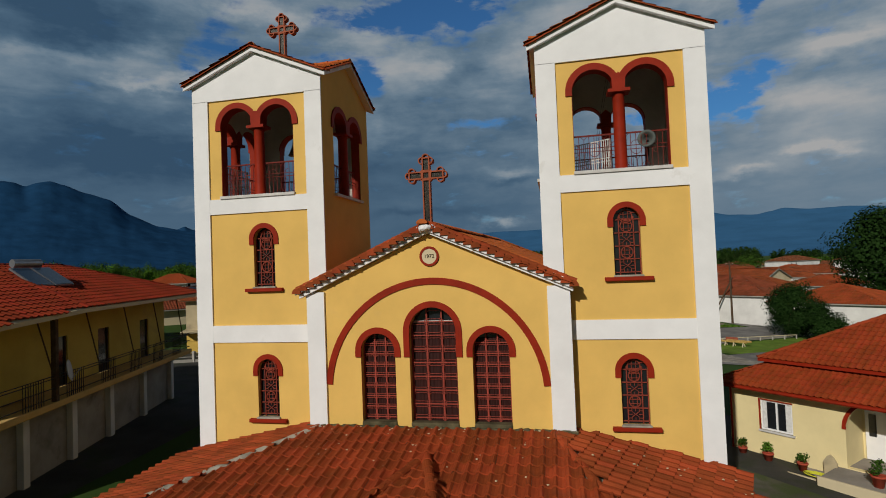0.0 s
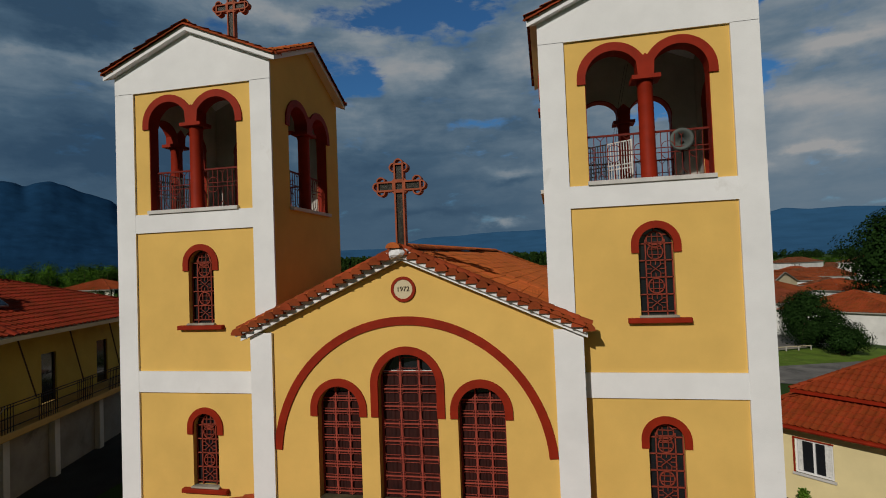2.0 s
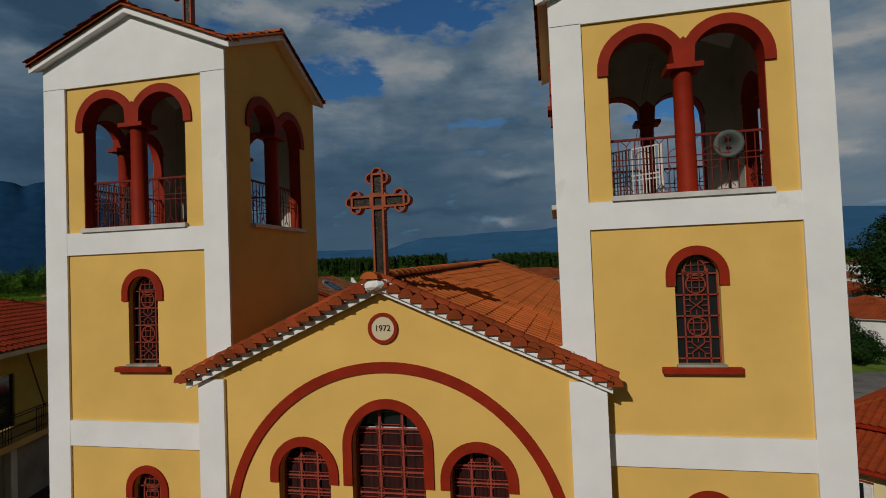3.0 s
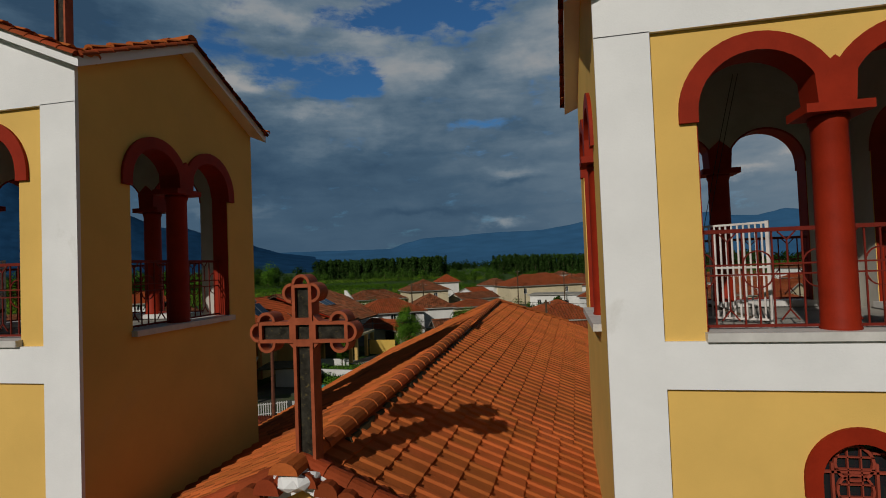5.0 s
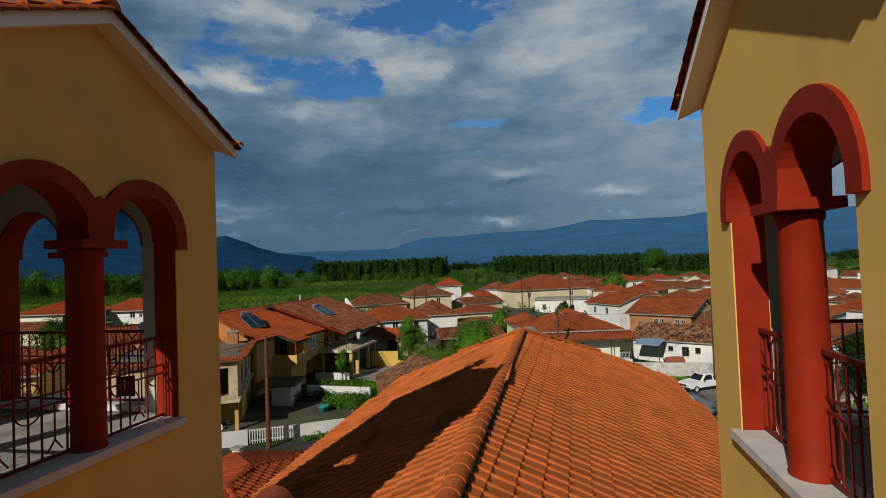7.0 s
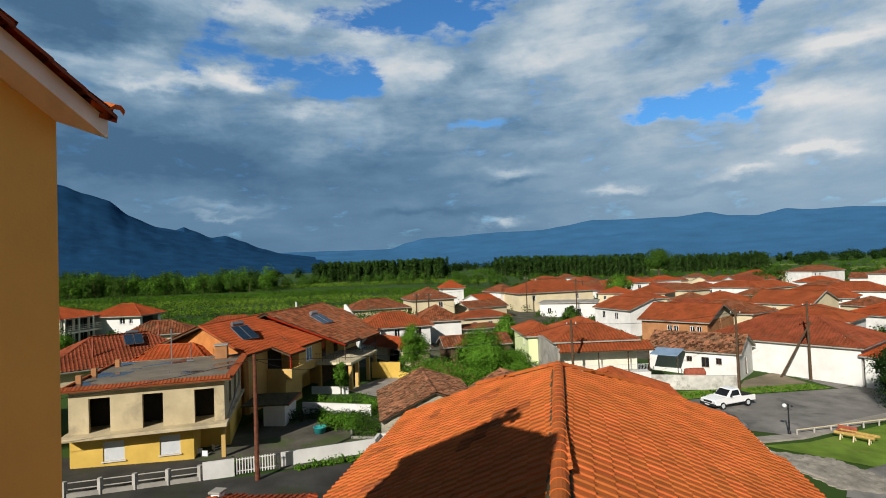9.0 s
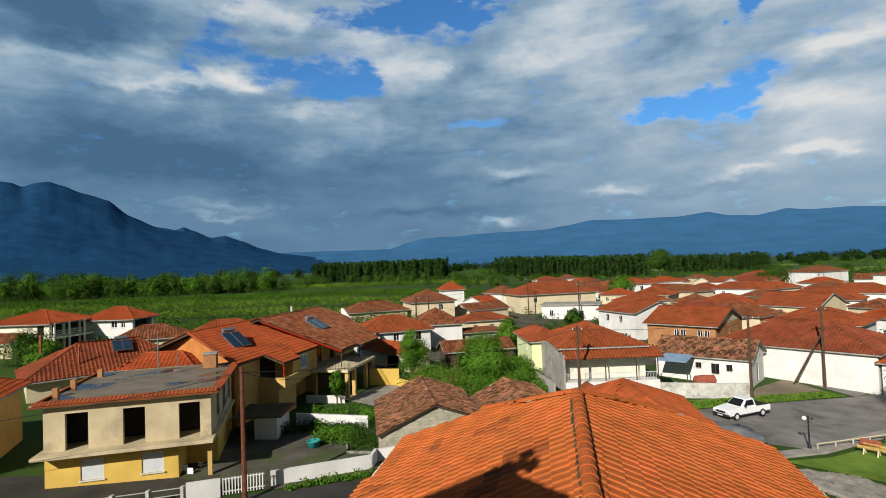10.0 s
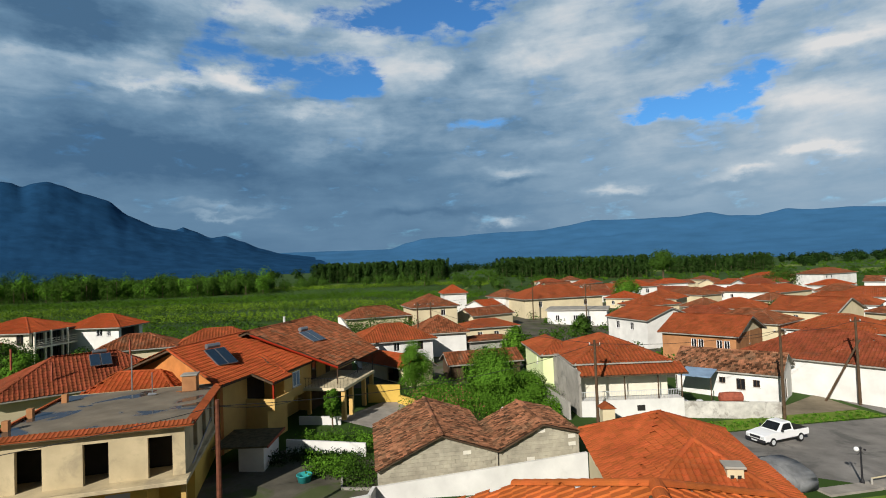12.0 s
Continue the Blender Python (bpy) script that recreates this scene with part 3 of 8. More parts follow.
def lattice_window(parent, cx, w, sill, spring, y, name="window", rows=6, circles=True):
    """Dark leaded glass with a red iron lattice in a round-headed hole."""
    win = new(name)
    win.parent = church
    win.location = (0, 0, 0)
    top = spring + w / 2
    bm = bmesh.new()
    pts = [(cx - w / 2, sill), (cx + w / 2, sill)] + [(cx + w / 2 * math.cos(a), spring + w / 2 * math.sin(a)) for a in [math.pi * i / 14 for i in range(15)]]
    back = 0.07 if circles else 0.14
    prism(bm, pts, y + back, y + back + 0.02)
    part("pane", bm, M_GLASS, win)
    bm = bmesh.new()
    if circles:
        v = w * 0.27
        f0, f1 = y + 0.018, y + 0.05

        def strip(x0, z0, x1, z1, t):
            d = Vector((x1 - x0, z1 - z0)).normalized() * t
            prism(bm, [(x0 + d.y, z0 - d.x), (x1 + d.y, z1 - d.x), (x1 - d.y, z1 + d.x), (x0 - d.y, z0 + d.x)], f0, f1)
        for x in (-v, v, -w / 2 + 0.012, w / 2 - 0.012):
            strip(cx + x, sill, cx + x, spring + (0.0 if abs(x) > v else 0.10), 0.011)
        cells = 4
        step = (spring + 0.02 - sill - 0.08) / cells
        strip(cx - w / 2, sill + 0.08, cx + w / 2, sill + 0.08, 0.011)
        for j in range(cells):
            z0 = sill + 0.08 + step * j
            z1, zm = z0 + step, z0 + step / 2
            strip(cx - w / 2, z1, cx + w / 2, z1, 0.011)
            if j % 2:
                r = min(v, step / 2) - 0.012
                ring(bm, cx, zm, r - 0.02, r, 0, 360, f0, f1, 18)
                for k in (-0.36, 0.36):
                    strip(cx + r * k, zm - r * 0.9, cx + r * k, zm + r * 0.9, 0.0055)
                    strip(cx - r * 0.9, zm + r * k, cx + r * 0.9, zm + r * k, 0.0055)
            else:
                q = 0.07
                for sx in (-1, 1):
                    strip(cx + sx * v, zm, cx + sx * q * 1.1, zm, 0.0055)
                    strip(cx, zm + sx * step / 2, cx, zm + sx * q * 1.1, 0.0055)
                    for sz in (-1, 1):
                        strip(cx + sx * v * 0.5, zm + sz * step / 2, cx + sx * v * 0.5, zm + sz * q, 0.0055)
                        strip(cx + sx * v * 0.5, zm + sz * q, cx, zm, 0.0055)
                        strip(cx + sx * v, zm + sz * q * 1.3, cx + sx * v * 0.5, zm + sz * q * 1.3, 0.0055)
        ring(bm, cx, spring + 0.10, v - 0.035, v - 0.010, 0, 360, f0, f1, 18)
        for k in (-0.3, 0.3):
            strip(cx + v * k, spring - 0.05, cx + v * k, spring + 0.25, 0.0055)
            strip(cx - v * 0.9, spring + 0.10 + v * k, cx + v * 0.9, spring + 0.10 + v * k, 0.0055)
        for an in (35, 90, 145):
            c0, s0 = math.cos(radians(an)), math.sin(radians(an))
            strip(cx + v * c0, spring + 0.10 + v * s0 * 0.9, cx + w / 2 * c0, spring + w / 2 * s0, 0.010)
    else:
        b, f0, f1 = 0.013, y + 0.03, y + 0.055
        pitch = (spring + w * 0.18 - sill - 0.12) / rows

        def reach(z):
            return w / 2 if z < spring else math.sqrt(max(0.001, (w / 2) ** 2 - (z - spring) ** 2))

        uprights = [cx + w * (k - 0.5) for k in (0.02, 0.345, 0.67, 0.98)]
        for x in uprights:
            hh = spring + math.sqrt(max(0, (w / 2) ** 2 - (x - cx) ** 2))
            box(bm, x - b, x + b, f0, f1, sill, hh)
        for j in range(rows + 1):
            z = sill + 0.12 + pitch * j
            box(bm, cx - reach(z), cx + reach(z), f0 + 0.002, f1 + 0.002, z - b, z + b)
            # a notched star round each crossing and between the bars
            for k, x in enumerate(uprights):
                if abs(x - cx) < reach(z) - 0.02:
                    ring(bm, x, z, 0.060, 0.069, 0, 360, f0 + 0.004, f1, 8)
                if k < 3 and abs((x + uprights[k + 1]) / 2 - cx) < reach(z + pitch / 2) - 0.12:
                    mx, mz, u, v = (x + uprights[k + 1]) / 2, z + pitch / 2, w * 0.115, pitch * 0.30
                    for q0, q1 in (((-u, v), (u, v)), ((-u, -v), (u, -v)), ((-u * 1.25, -v * 0.7), (-u * 1.25, v * 0.7)), ((u * 1.25, -v * 0.7), (u * 1.25, v * 0.7)),
                                   ((-u * 1.25, v * 0.7), (-u, v)), ((u * 1.25, v * 0.7), (u, v)), ((-u * 1.25, -v * 0.7), (-u, -v)), ((u * 1.25, -v * 0.7), (u, -v))):
                        d = Vector((q1[0] - q0[0], q1[1] - q0[1])).normalized() * 0.0045
                        prism(bm, [(mx + q0[0] + d.y, mz + q0[1] - d.x), (mx + q1[0] + d.y, mz + q1[1] - d.x), (mx + q1[0] - d.y, mz + q1[1] + d.x), (mx + q0[0] - d.y, mz + q0[1] + d.x)], f0 + 0.004, f1 - 0.004)
        # red curtain hanging in folds behind the lattice, below a pale heading tape
        ct = spring + w * (0.20 if w > 1.1 else 0.30)
        cur = bmesh.new()
        n = 44
        cols_ = []
        for i in range(n + 1):
            x = cx - w / 2 + 0.01 + (w - 0.02) * i / n
            yy = y + 0.085 + 0.016 * math.sin(i * 1.9) + 0.008 * math.sin(i * 0.7 + cx)
            zt = min(ct, spring + math.sqrt(max(0, (w / 2 - 0.01) ** 2 - (x - cx) ** 2)))
            cols_.append((cur.verts.new((x, yy, sill)), cur.verts.new((x, yy, zt))))
        for a, c in zip(cols_, cols_[1:]):
            cur.faces.new((a[0], c[0], c[1], a[1]))
        part("curtain", cur, M_DRAPE, win, "dark red curtain in soft folds", smooth=True)
        if w > 1.1:
            hw = math.sqrt((w / 2) ** 2 - (ct - spring) ** 2) - 0.02
            part("heading_tape", box(bmesh.new(), cx - hw, cx + hw, y + 0.062, y + 0.068, ct - 0.05, ct), M_CURTAIN, win)
    lt = part("lattice", bm, M_LATT if circles else M_LATT2, win)
    lt["kind"] = "stuff"
    return win


def arch_trim(parent, cx, w, spring, y, band=0.14, foot=0.0, name="arch_trim"):
    bm = bmesh.new()
    ring(bm, cx, spring, w / 2 - 0.012, w / 2 + band, 0, 180, y - 0.035, y + 0.02, 22)
    if foot:
        for s in (-1, 1):
            a, b = sorted((cx + s * (w / 2 - 0.012), cx + s * (w / 2 + band)))
            box(bm, a, b, y - 0.035, y + 0.02, spring - foot, spring)
    return part(name, bm, M_RED, parent)


def railing(parent, length, m, z0, height):
    """Iron railing: rails at top, middle (two) and foot, upright bars, and forked and bowed ornaments."""
    rail = new("railing")
    rail.parent = parent
    zm0, zm1 = z0 + height * 0.56, z0 + height * 0.66
    for z, t in ((z0 + 0.05, 0.013), (zm0, 0.008), (zm1, 0.008), (z0 + height, 0.019)):
        part("rail", box(bmesh.new(), -length / 2, length / 2, -t, t, z - t, z + t, m), M_REDMETAL, rail)
    bar = bpy.data.meshes.new("bar")
    b2 = box(bmesh.new(), -0.007, 0.007, -0.007, 0.007, 0.05, height)
    b2.to_mesh(bar)
    b2.free()
    bar.materials.append(M_REDMETAL)
    n = max(2, round(length / 0.128))
    xs = [-length / 2 + length * i / n for i in range(n + 1)]
    for i, x in enumerate(xs):
        if i % 4 == 2:
            continue
        o = new("bar", bar)
        o.parent = rail
        o.matrix_local = m @ Matrix.Translation((x, 0, z0))
    bm = bmesh.new()
    d = length / n

    def stroke(xa, za, xb, zb, t=0.006):
        q = Vector((xb - xa, zb - za)).normalized() * t
        prism(bm, [(xa + q.y, za - q.x), (xb + q.y, zb - q.x), (xb - q.y, zb + q.x), (xa - q.y, za + q.x)], -0.006, 0.006, m)

    for i in range(2, n, 4):
        x = xs[i]
        stroke(x, zm1, x, z0 + height - 0.10)
        stroke(x, zm0, x, z0 + 0.20)
        for sx in (-1, 1):
            stroke(x, z0 + height - 0.10, x + sx * d * 0.6, z0 + height - 0.02)
            stroke(x, z0 + 0.20, x + sx * d * 0.6, z0 + 0.10)
            ring(bm, x + sx * 2 * d, zm0, d * 0.95, d * 0.95 + 0.012, 270 if sx < 0 else 180, 360 if sx < 0 else 270, -0.006, 0.006, 6, m)
            ring(bm, x + sx * 2 * d, zm1, d * 0.95, d * 0.95 + 0.012, 0 if sx < 0 else 90, 90 if sx < 0 else 180, -0.006, 0.006, 6, m)
    part("ornament", bm, M_REDMETAL, rail)["kind"] = "stuff"
    return rail


def tower(side):
    cx = side * 5.05
    t = new("bell_tower")
    t.parent = church
    t.location = (cx, 0, 0)
    h = TW / 2
    # shaft: front with two window holes, three plain sides
    bm = bmesh.new()
    off = 0.03 if side > 0 else 0.145
    wz = ((off, 0.66, 7.03, 8.42), (off + 0.02, 0.66, 3.31, 4.65))
    # two stacked holes: one slab each
    arch_wall(bm, -h, h, -2.2, lambda x: Z_BAND1, 0.0, 0.3, [wz[1]])
    arch_wall(bm, -h, h, Z_BAND1, lambda x: Z_BAND2, 0.0, 0.3, [wz[0]])
    box(bm, -h, -h + 0.3, 0.3, TD, -2.2, Z_BAND2)
    box(bm, h - 0.3, h, 0.3, TD, -2.2, Z_BAND2)
    box(bm, -h + 0.3, h - 0.3, TD - 0.3, TD, -2.2, Z_BAND2)
    bmesh.ops.remove_doubles(bm, verts=bm.verts[:], dist=1e-4)
    part("shaft", bm, M_YELLOW, t)
    # white frame on the front: corner strips, bands, gable field
    p = 1.545
    for s in (-1, 1):
        a, b = sorted((s * p, s * (h + 0.01)))
        part("corner_strip", boxm(a, b, -0.05, 0.0, -2.2, Z_TOP + 0.01), M_WHITE, t)
    part("band", boxm(-p, p, -0.045, 0.0, Z_BAND1, Z_PANEL), M_WHITE, t)
    part("band", boxm(-p, p, -0.045, 0.0, Z_BAND2, Z_SILL - 0.06), M_WHITE, t)
    # belfry: four walls with twin arches
    floor = part("belfry_floor", boxm(-h + 0.28, h - 0.28, 0.28, TD - 0.28, 9.35, 9.62), M_CONC, t)
    rise = 0.85

    def wall(name, length, m, mat, opening, inset=0.0):
        c, w = opening
        bmw = bmesh.new()
        arch_wall(bmw, -length / 2 + inset, length / 2 - inset, Z_BAND2, lambda x: Z_EAVE + rise * (1 - abs(x) / (length / 2)), 0, 0.3, [(-c, w, Z_SILL, 11.77), (c, w, Z_SILL, 11.77)], m, 12, 1, (-c + w / 2, c - w / 2, Z_SILL, 11.77))
        part(name, bmw, [mat, M_PLASTER], t)
        tr = bmesh.new()
        for s in (-1, 1):
            ring(tr, s * c, 11.77, w / 2 - 0.015, w / 2 + 0.155, 0, 180, -0.04, 0.02, 22, m)
            ring(tr, s * c, 11.77, w / 2 - 0.015, w / 2 + 0.01, 0, 180, 0.02, 0.305, 22, m)
        box(tr, -c - w / 2 - 0.155, -c - w / 2 + 0.015, -0.04, 0.02, 11.67, 11.77, m)
        box(tr, c + w / 2 - 0.015, c + w / 2 + 0.155, -0.04, 0.02, 11.67, 11.77, m)
        prism(tr, [(-0.15, 11.74), (0.15, 11.74), (0.17, 12.02), (0, 12.17), (-0.17, 12.02)], -0.042, 0.312, m)
        box(tr, -0.27, 0.27, -0.09, 0.35, 11.66, 11.74, m)
        part("twin_arch_trim", tr, M_RED, t)
        for s in (-1, 1):
            a, b = sorted((s * (c + w / 2 - 0.012), s * (c + w / 2 + 0.004)))
            part("reveal", box(bmesh.new(), a, b, 0.012, 0.29, Z_SILL, 11.77, m), M_RED, t)
        col = bmesh.new()
        lathe(col, [(0.165, Z_SILL), (0.165, Z_SILL + 0.04), (0.155, Z_SILL + 0.06), (0.148, 11.57), (0.165, 11.61), (0.165, 11.66)], 16, (0, 0.15, 0))
        bmesh.ops.transform(col, matrix=m, verts=col.verts[:])
        part("column", col, M_RED, t, smooth=True)
        sl = bmesh.new()
        box(sl, -c - w / 2 - 0.02, c + w / 2 + 0.02, -0.09, 0.36, Z_SILL - 0.06, Z_SILL + 0.02, m)
        part("sill", sl, M_MARBLE, t)
        railing(t, 2 * c + w - 0.02, m @ Matrix.Translation((0, 0.2, 0)), Z_SILL, 0.95)

    rot = lambda x, y, a: Matrix.Translation((x, y, 0)) @ Matrix.Rotation(radians(a), 4, "Z")
    wall("belfry_wall", TW, rot(0, 0, 0), M_YELLOW, (0.625, 1.07))
    for a, x, y, ln in ((90, h, TD / 2, TD), (180, 0, TD, TW), (270, -h, TD / 2, TD)):
        wall("belfry_wall", ln, rot(x, y, a), M_YELLOW, (0.60, 0.98) if ln == TD else (0.625, 1.07), 0.3 if ln == TD else 0.0)
    # white gable field over the front panel
    bm = bmesh.new()
    prism(bm, [(-h - 0.012, Z_TOP), (h + 0.012, Z_TOP), (h + 0.012, Z_EAVE - 0.02), (0, Z_EAVE + rise - 0.02), (-h - 0.012, Z_EAVE - 0.02)], -0.05, -0.004)
    part("gable_field", bm, M_WHITE, t)
    # windows and sills
    for c, w, s, sp in wz:
        win = lattice_window(t, c, w, s, sp, 0.10)
        win.parent = t
        arch_trim(t, c, w, sp, 0.0, 0.13, 0.16)
        part("window_sill", boxm(c - 0.58, c + 0.58, -0.12, 0.02, s - 0.13, s - 0.03, 0.012), M_RED, t)
        part("sill_mortar", boxm(c - 0.36, c + 0.36, -0.08, 0.1, s - 0.03, s + 0.015, 0.01), M_MORTAR, t)
    # cross-gabled roof
    a, b, zc = h + 0.21, TD / 2 + 0.19, Z_EAVE + rise + 0.03
    ze = zc - rise * 1.13
    C = Vector((0, TD / 2, zc))
    cor = [Vector((sx * a, TD / 2 + sy * b, ze)) for sx, sy in ((-1, -1), (1, -1), (1, 1), (-1, 1))]
    mid = [Vector((0, TD / 2 - b, zc)), Vector((a, TD / 2, zc)), Vector((0, TD / 2 + b, zc)), Vector((-a, TD / 2, zc))]
    tris = []
    for i in range(4):
        tris.append((C, cor[i], mid[i]))
        tris.append((C, mid[i], cor[(i + 1) % 4]))
    bm = bmesh.new()
    for tri in tris:
        slab(bm, tri, 0.13)
    bmesh.ops.remove_doubles(bm, verts=bm.verts[:], dist=1e-3)
    part("roof_slab", bm, M_WHITE, t)
    roof = new("tower_roof")
    roof.parent = t
    tiled(roof, [[v + Vector((0, 0, 0.012)) for v in tri] for tri in tris], 0.27, 0.36, M_TILEJ, 0.012, 3 + side)
    for i in range(4):
        for q0, q1 in ((cor[i], mid[i]), (cor[(i + 1) % 4], mid[i])):
            ridge_caps(roof, q0 + Vector((0, 0, -0.005)), q1 + Vector((0, 0, -0.005)), 0.075, M_NTILE, 0.25, "verge_tiles")
        ridge_caps(roof, mid[i] + Vector((0, 0, 0.04)), C + Vector((0, 0, 0.04)), 0.12, M_TILEJ, 0.36)
    return t


left_tower, right_tower = tower(-1), tower(1)

# nave front
nf = new("nave_front")
nf.parent = church
nf.location = (0.07, -0.07, 0)
S_ROOF = 0.44
gable = lambda x: 8.30 - S_ROOF * abs(x)
holes = [(0, 1.27, 3.33, 5.75), (-1.51, 0.96, 3.33, 5.24), (1.52, 0.96, 3.33, 5.24)]
bm = bmesh.new()
arch_wall(bm, -3.47, 3.54, -2.2, gable, -0.3, 0.1, holes)
part("front_wall", bm, M_YELLOW, nf)
for a, b in ((-3.485, -2.975), (2.995, 3.555)):
    part("corner_strip", boxm(a, b, -0.37, -0.3, -2.2, 6.85), M_WHITE, nf)
for a, b in ((-3.485, -3.47), (3.54, 3.555)):
    part("corner_side", boxm(a, b, -0.3, -0.06, -2.2, 6.72), M_WHITE, nf)
for c, w, s, sp in holes:
    win = lattice_window(nf, c, w, s, sp, -0.14, rows=7, circles=False)
    win.parent = nf
    arch_trim(nf, c, w, sp, -0.3, 0.15, sp - 5.08)
    part("window_sill", boxm(c - w / 2, c + w / 2, -0.36, -0.1, s - 0.06, s + 0.05, 0.02), M_MOSS, nf)
bm = bmesh.new()
ring(bm, 0, 4.15, 2.825, 3.0, 4, 176, -0.335, -0.28, 48)
part("great_arch_trim", bm, M_RED, nf)
bm = bmesh.new()
ring(bm, 0, 7.71, 0.20, 0.26, 0, 360, -0.345, -0.29, 28)
part("year_plaque_rim", bm, M_RED, nf)
bm = bmesh.new()
lathe(bm, [(0.201, -0.33), (0.201, -0.29)], 28)
bmesh.ops.transform(bm, matrix=Matrix.Translation((0, 0, 7.71)) @ Matrix.Rotation(radians(-90), 4, "X") @ Matrix.Translation((0, 0, 0)), verts=bm.verts[:])
part("year_plaque", bm, M_CREAM, nf)
txt = bpy.data.curves.new("year", "FONT")
txt.body, txt.size, txt.align_x, txt.align_y, txt.extrude = "1972", 0.14, "CENTER", "CENTER", 0.004
txt.materials.append(M_INK)
year = new("year", txt)
year.parent = nf
year.matrix_local = pose(0, -0.338, 7.71, 90, 0, 0)

# roofs of the nave
RZ0, RZ1, Y_END, Y_BACK = 8.50, 8.78, 17.75, 21.7
HIP_X, HIP_Y = 2.9, 20.55    # foot of the hips at the far end
ridge_z = lambda y: RZ0 + (RZ1 - RZ0) * (y + 0.75) / (Y_END + 0.75)
nave = new("nave")
nave.parent = church
bm = bmesh.new()
for s in (-1, 1):
    a, b = sorted((s * 5.2, s * 5.5))
    box(bm, a, b, TD, HIP_Y - 0.6, -2.2, 6.1)
prism(bm, [(-5.5, -2.2), (5.5, -2.2), (5.5, 6.1), (3.0, 7.2), (-3.0, 7.2), (-5.5, 6.1)], HIP_Y - 0.6, HIP_Y - 0.3)
box(bm, -3.0, 3.0, TD - 0.1, TD + 0.1, -2.2, 6.8)
part("nave_wall", bm, M_YELLOW, nave)
roof = new("nave_roof")
roof.parent = church
polys = []
for s in (-1, 1):
    def q(x, y):
        return Vector((s * x, y, ridge_z(y) - S_ROOF * x))
    front = [q(0, -0.62), q(3.66, -0.62), q(3.66, -0.06), q(0, -0.06)]
    neck = [q(0, -0.06), q(3.0, -0.06), q(3.0, TD + 0.03), q(0, TD + 0.03)]
    main = [q(0, TD + 0.03), q(6.05, TD + 0.03), q(6.05, Y_BACK), q(HIP_X, HIP_Y), q(0, Y_END)]
    for poly in (front, neck, main):
        if s < 0:
            poly.reverse()
        polys.append(poly)
polys.append([Vector((0, Y_END, ridge_z(Y_END))), Vector((HIP_X, HIP_Y, ridge_z(HIP_Y) - S_ROOF * HIP_X)), Vector((-HIP_X, HIP_Y, ridge_z(HIP_Y) - S_ROOF * HIP_X))])
bm = bmesh.new()
for poly in polys:
    slab(bm, poly, 0.10)
bmesh.ops.remove_doubles(bm, verts=bm.verts[:], dist=1e-3)
part("roof_deck", bm, M_WHITE, roof)
for s in (-1, 1):
    ridge_caps(roof, (s * HIP_X, HIP_Y, ridge_z(HIP_Y) - S_ROOF * HIP_X + 0.03), (0, Y_END, ridge_z(Y_END) + 0.05), 0.14, M_TILEJ, 0.38, "hip_tiles")
FX = 0.06    # the front gable stands a little east of the ridge
rake = bmesh.new()
for s in (-1, 1):
    prism(rake, [(FX + s * 3.64, ridge_z(-0.75) - S_ROOF * 3.64 - 0.20), (FX + s * 3.64, ridge_z(-0.75) - S_ROOF * 3.64 - 0.005), (FX, ridge_z(-0.75) - 0.005), (FX, ridge_z(-0.75) - 0.19)], -0.54, -0.37)
part("rake_board", rake, M_WHITE, roof)
rng = random.Random(11)
near_places, far_places = [], []
for poly in polys:
    for m in tile_places(poly, 0.295, 0.37, 0.006, rng):
        c = m.translation
        (near_places if c.x > -0.4 and c.x < 2.6 and 0.2 < c.y < 6.6 else far_places).append(m)
far_places += near_places[300:]
near_places = near_places[:300]
tv, tf = tile_template(0.295, 0.37, 0.78, 0.032, True)
tile_mesh = bpy.data.meshes.new("roof_tile")
tile_mesh.from_pydata(tv, [], tf)
tile_mesh.materials.append(M_TILE)
bm = bmesh.new()
rg = random.Random(17)
for s in (-1, 1):
    for i in range(19):
        x = s * (0.10 + 0.198 * i)
        z = ridge_z(-0.5) - S_ROOF * abs(x) + 0.015
        x += FX
        r, f = 0.128 + rg.uniform(-0.008, 0.008), -0.69 + rg.uniform(-0.03, 0.03)
        rows = []
        for yy, k in ((f, 1.0), (-0.22, 0.92)):
            rows.append([bm.verts.new((x + r * k * math.cos(math.pi * j / 7), yy, z + r * k * 1.15 * math.sin(math.pi * j / 7) - 0.075)) for j in range(8)])
            rows.append([bm.verts.new((x + (r * k - 0.022) * math.cos(math.pi * j / 7), yy, z + (r * k - 0.022) * 1.15 * math.sin(math.pi * j / 7) - 0.075)) for j in range(8)])
        for j in range(7):
            bm.faces.new((rows[0][j], rows[0][j + 1], rows[2][j + 1], rows[2][j]))
            bm.faces.new((rows[0][j], rows[1][j], rows[1][j + 1], rows[0][j + 1]))
        bm.faces.new(rows[1])
part("verge_tiles", bm, M_NTILE, roof)["kind"] = "stuff"
for s in (-1, 1):
    ridge_caps(roof, (FX + s * 3.72, -0.47, ridge_z(-0.5) - S_ROOF * 3.72 + 0.07), (FX, -0.47, ridge_z(-0.5) + 0.07), 0.11, M_NTILE, 0.26, "verge_tiles")
old, sound = [], []
for m in far_places:
    c = m.translation
    worn = noise.noise(Vector((c.x * 0.8, c.y * 0.45, 1.7))) > 0.30 and rng.random() < 0.75
    (old if worn and c.x < -0.3 else sound).append(m)
for name, places, mat in (("tile_field", sound, M_TILEJ), ("old_tile_field", old, M_WORNTILE)):
    part(name, joined_tiles(places, 0.295, 0.37, 0.78, 0.032, True), mat, roof)["kind"] = "stuff"
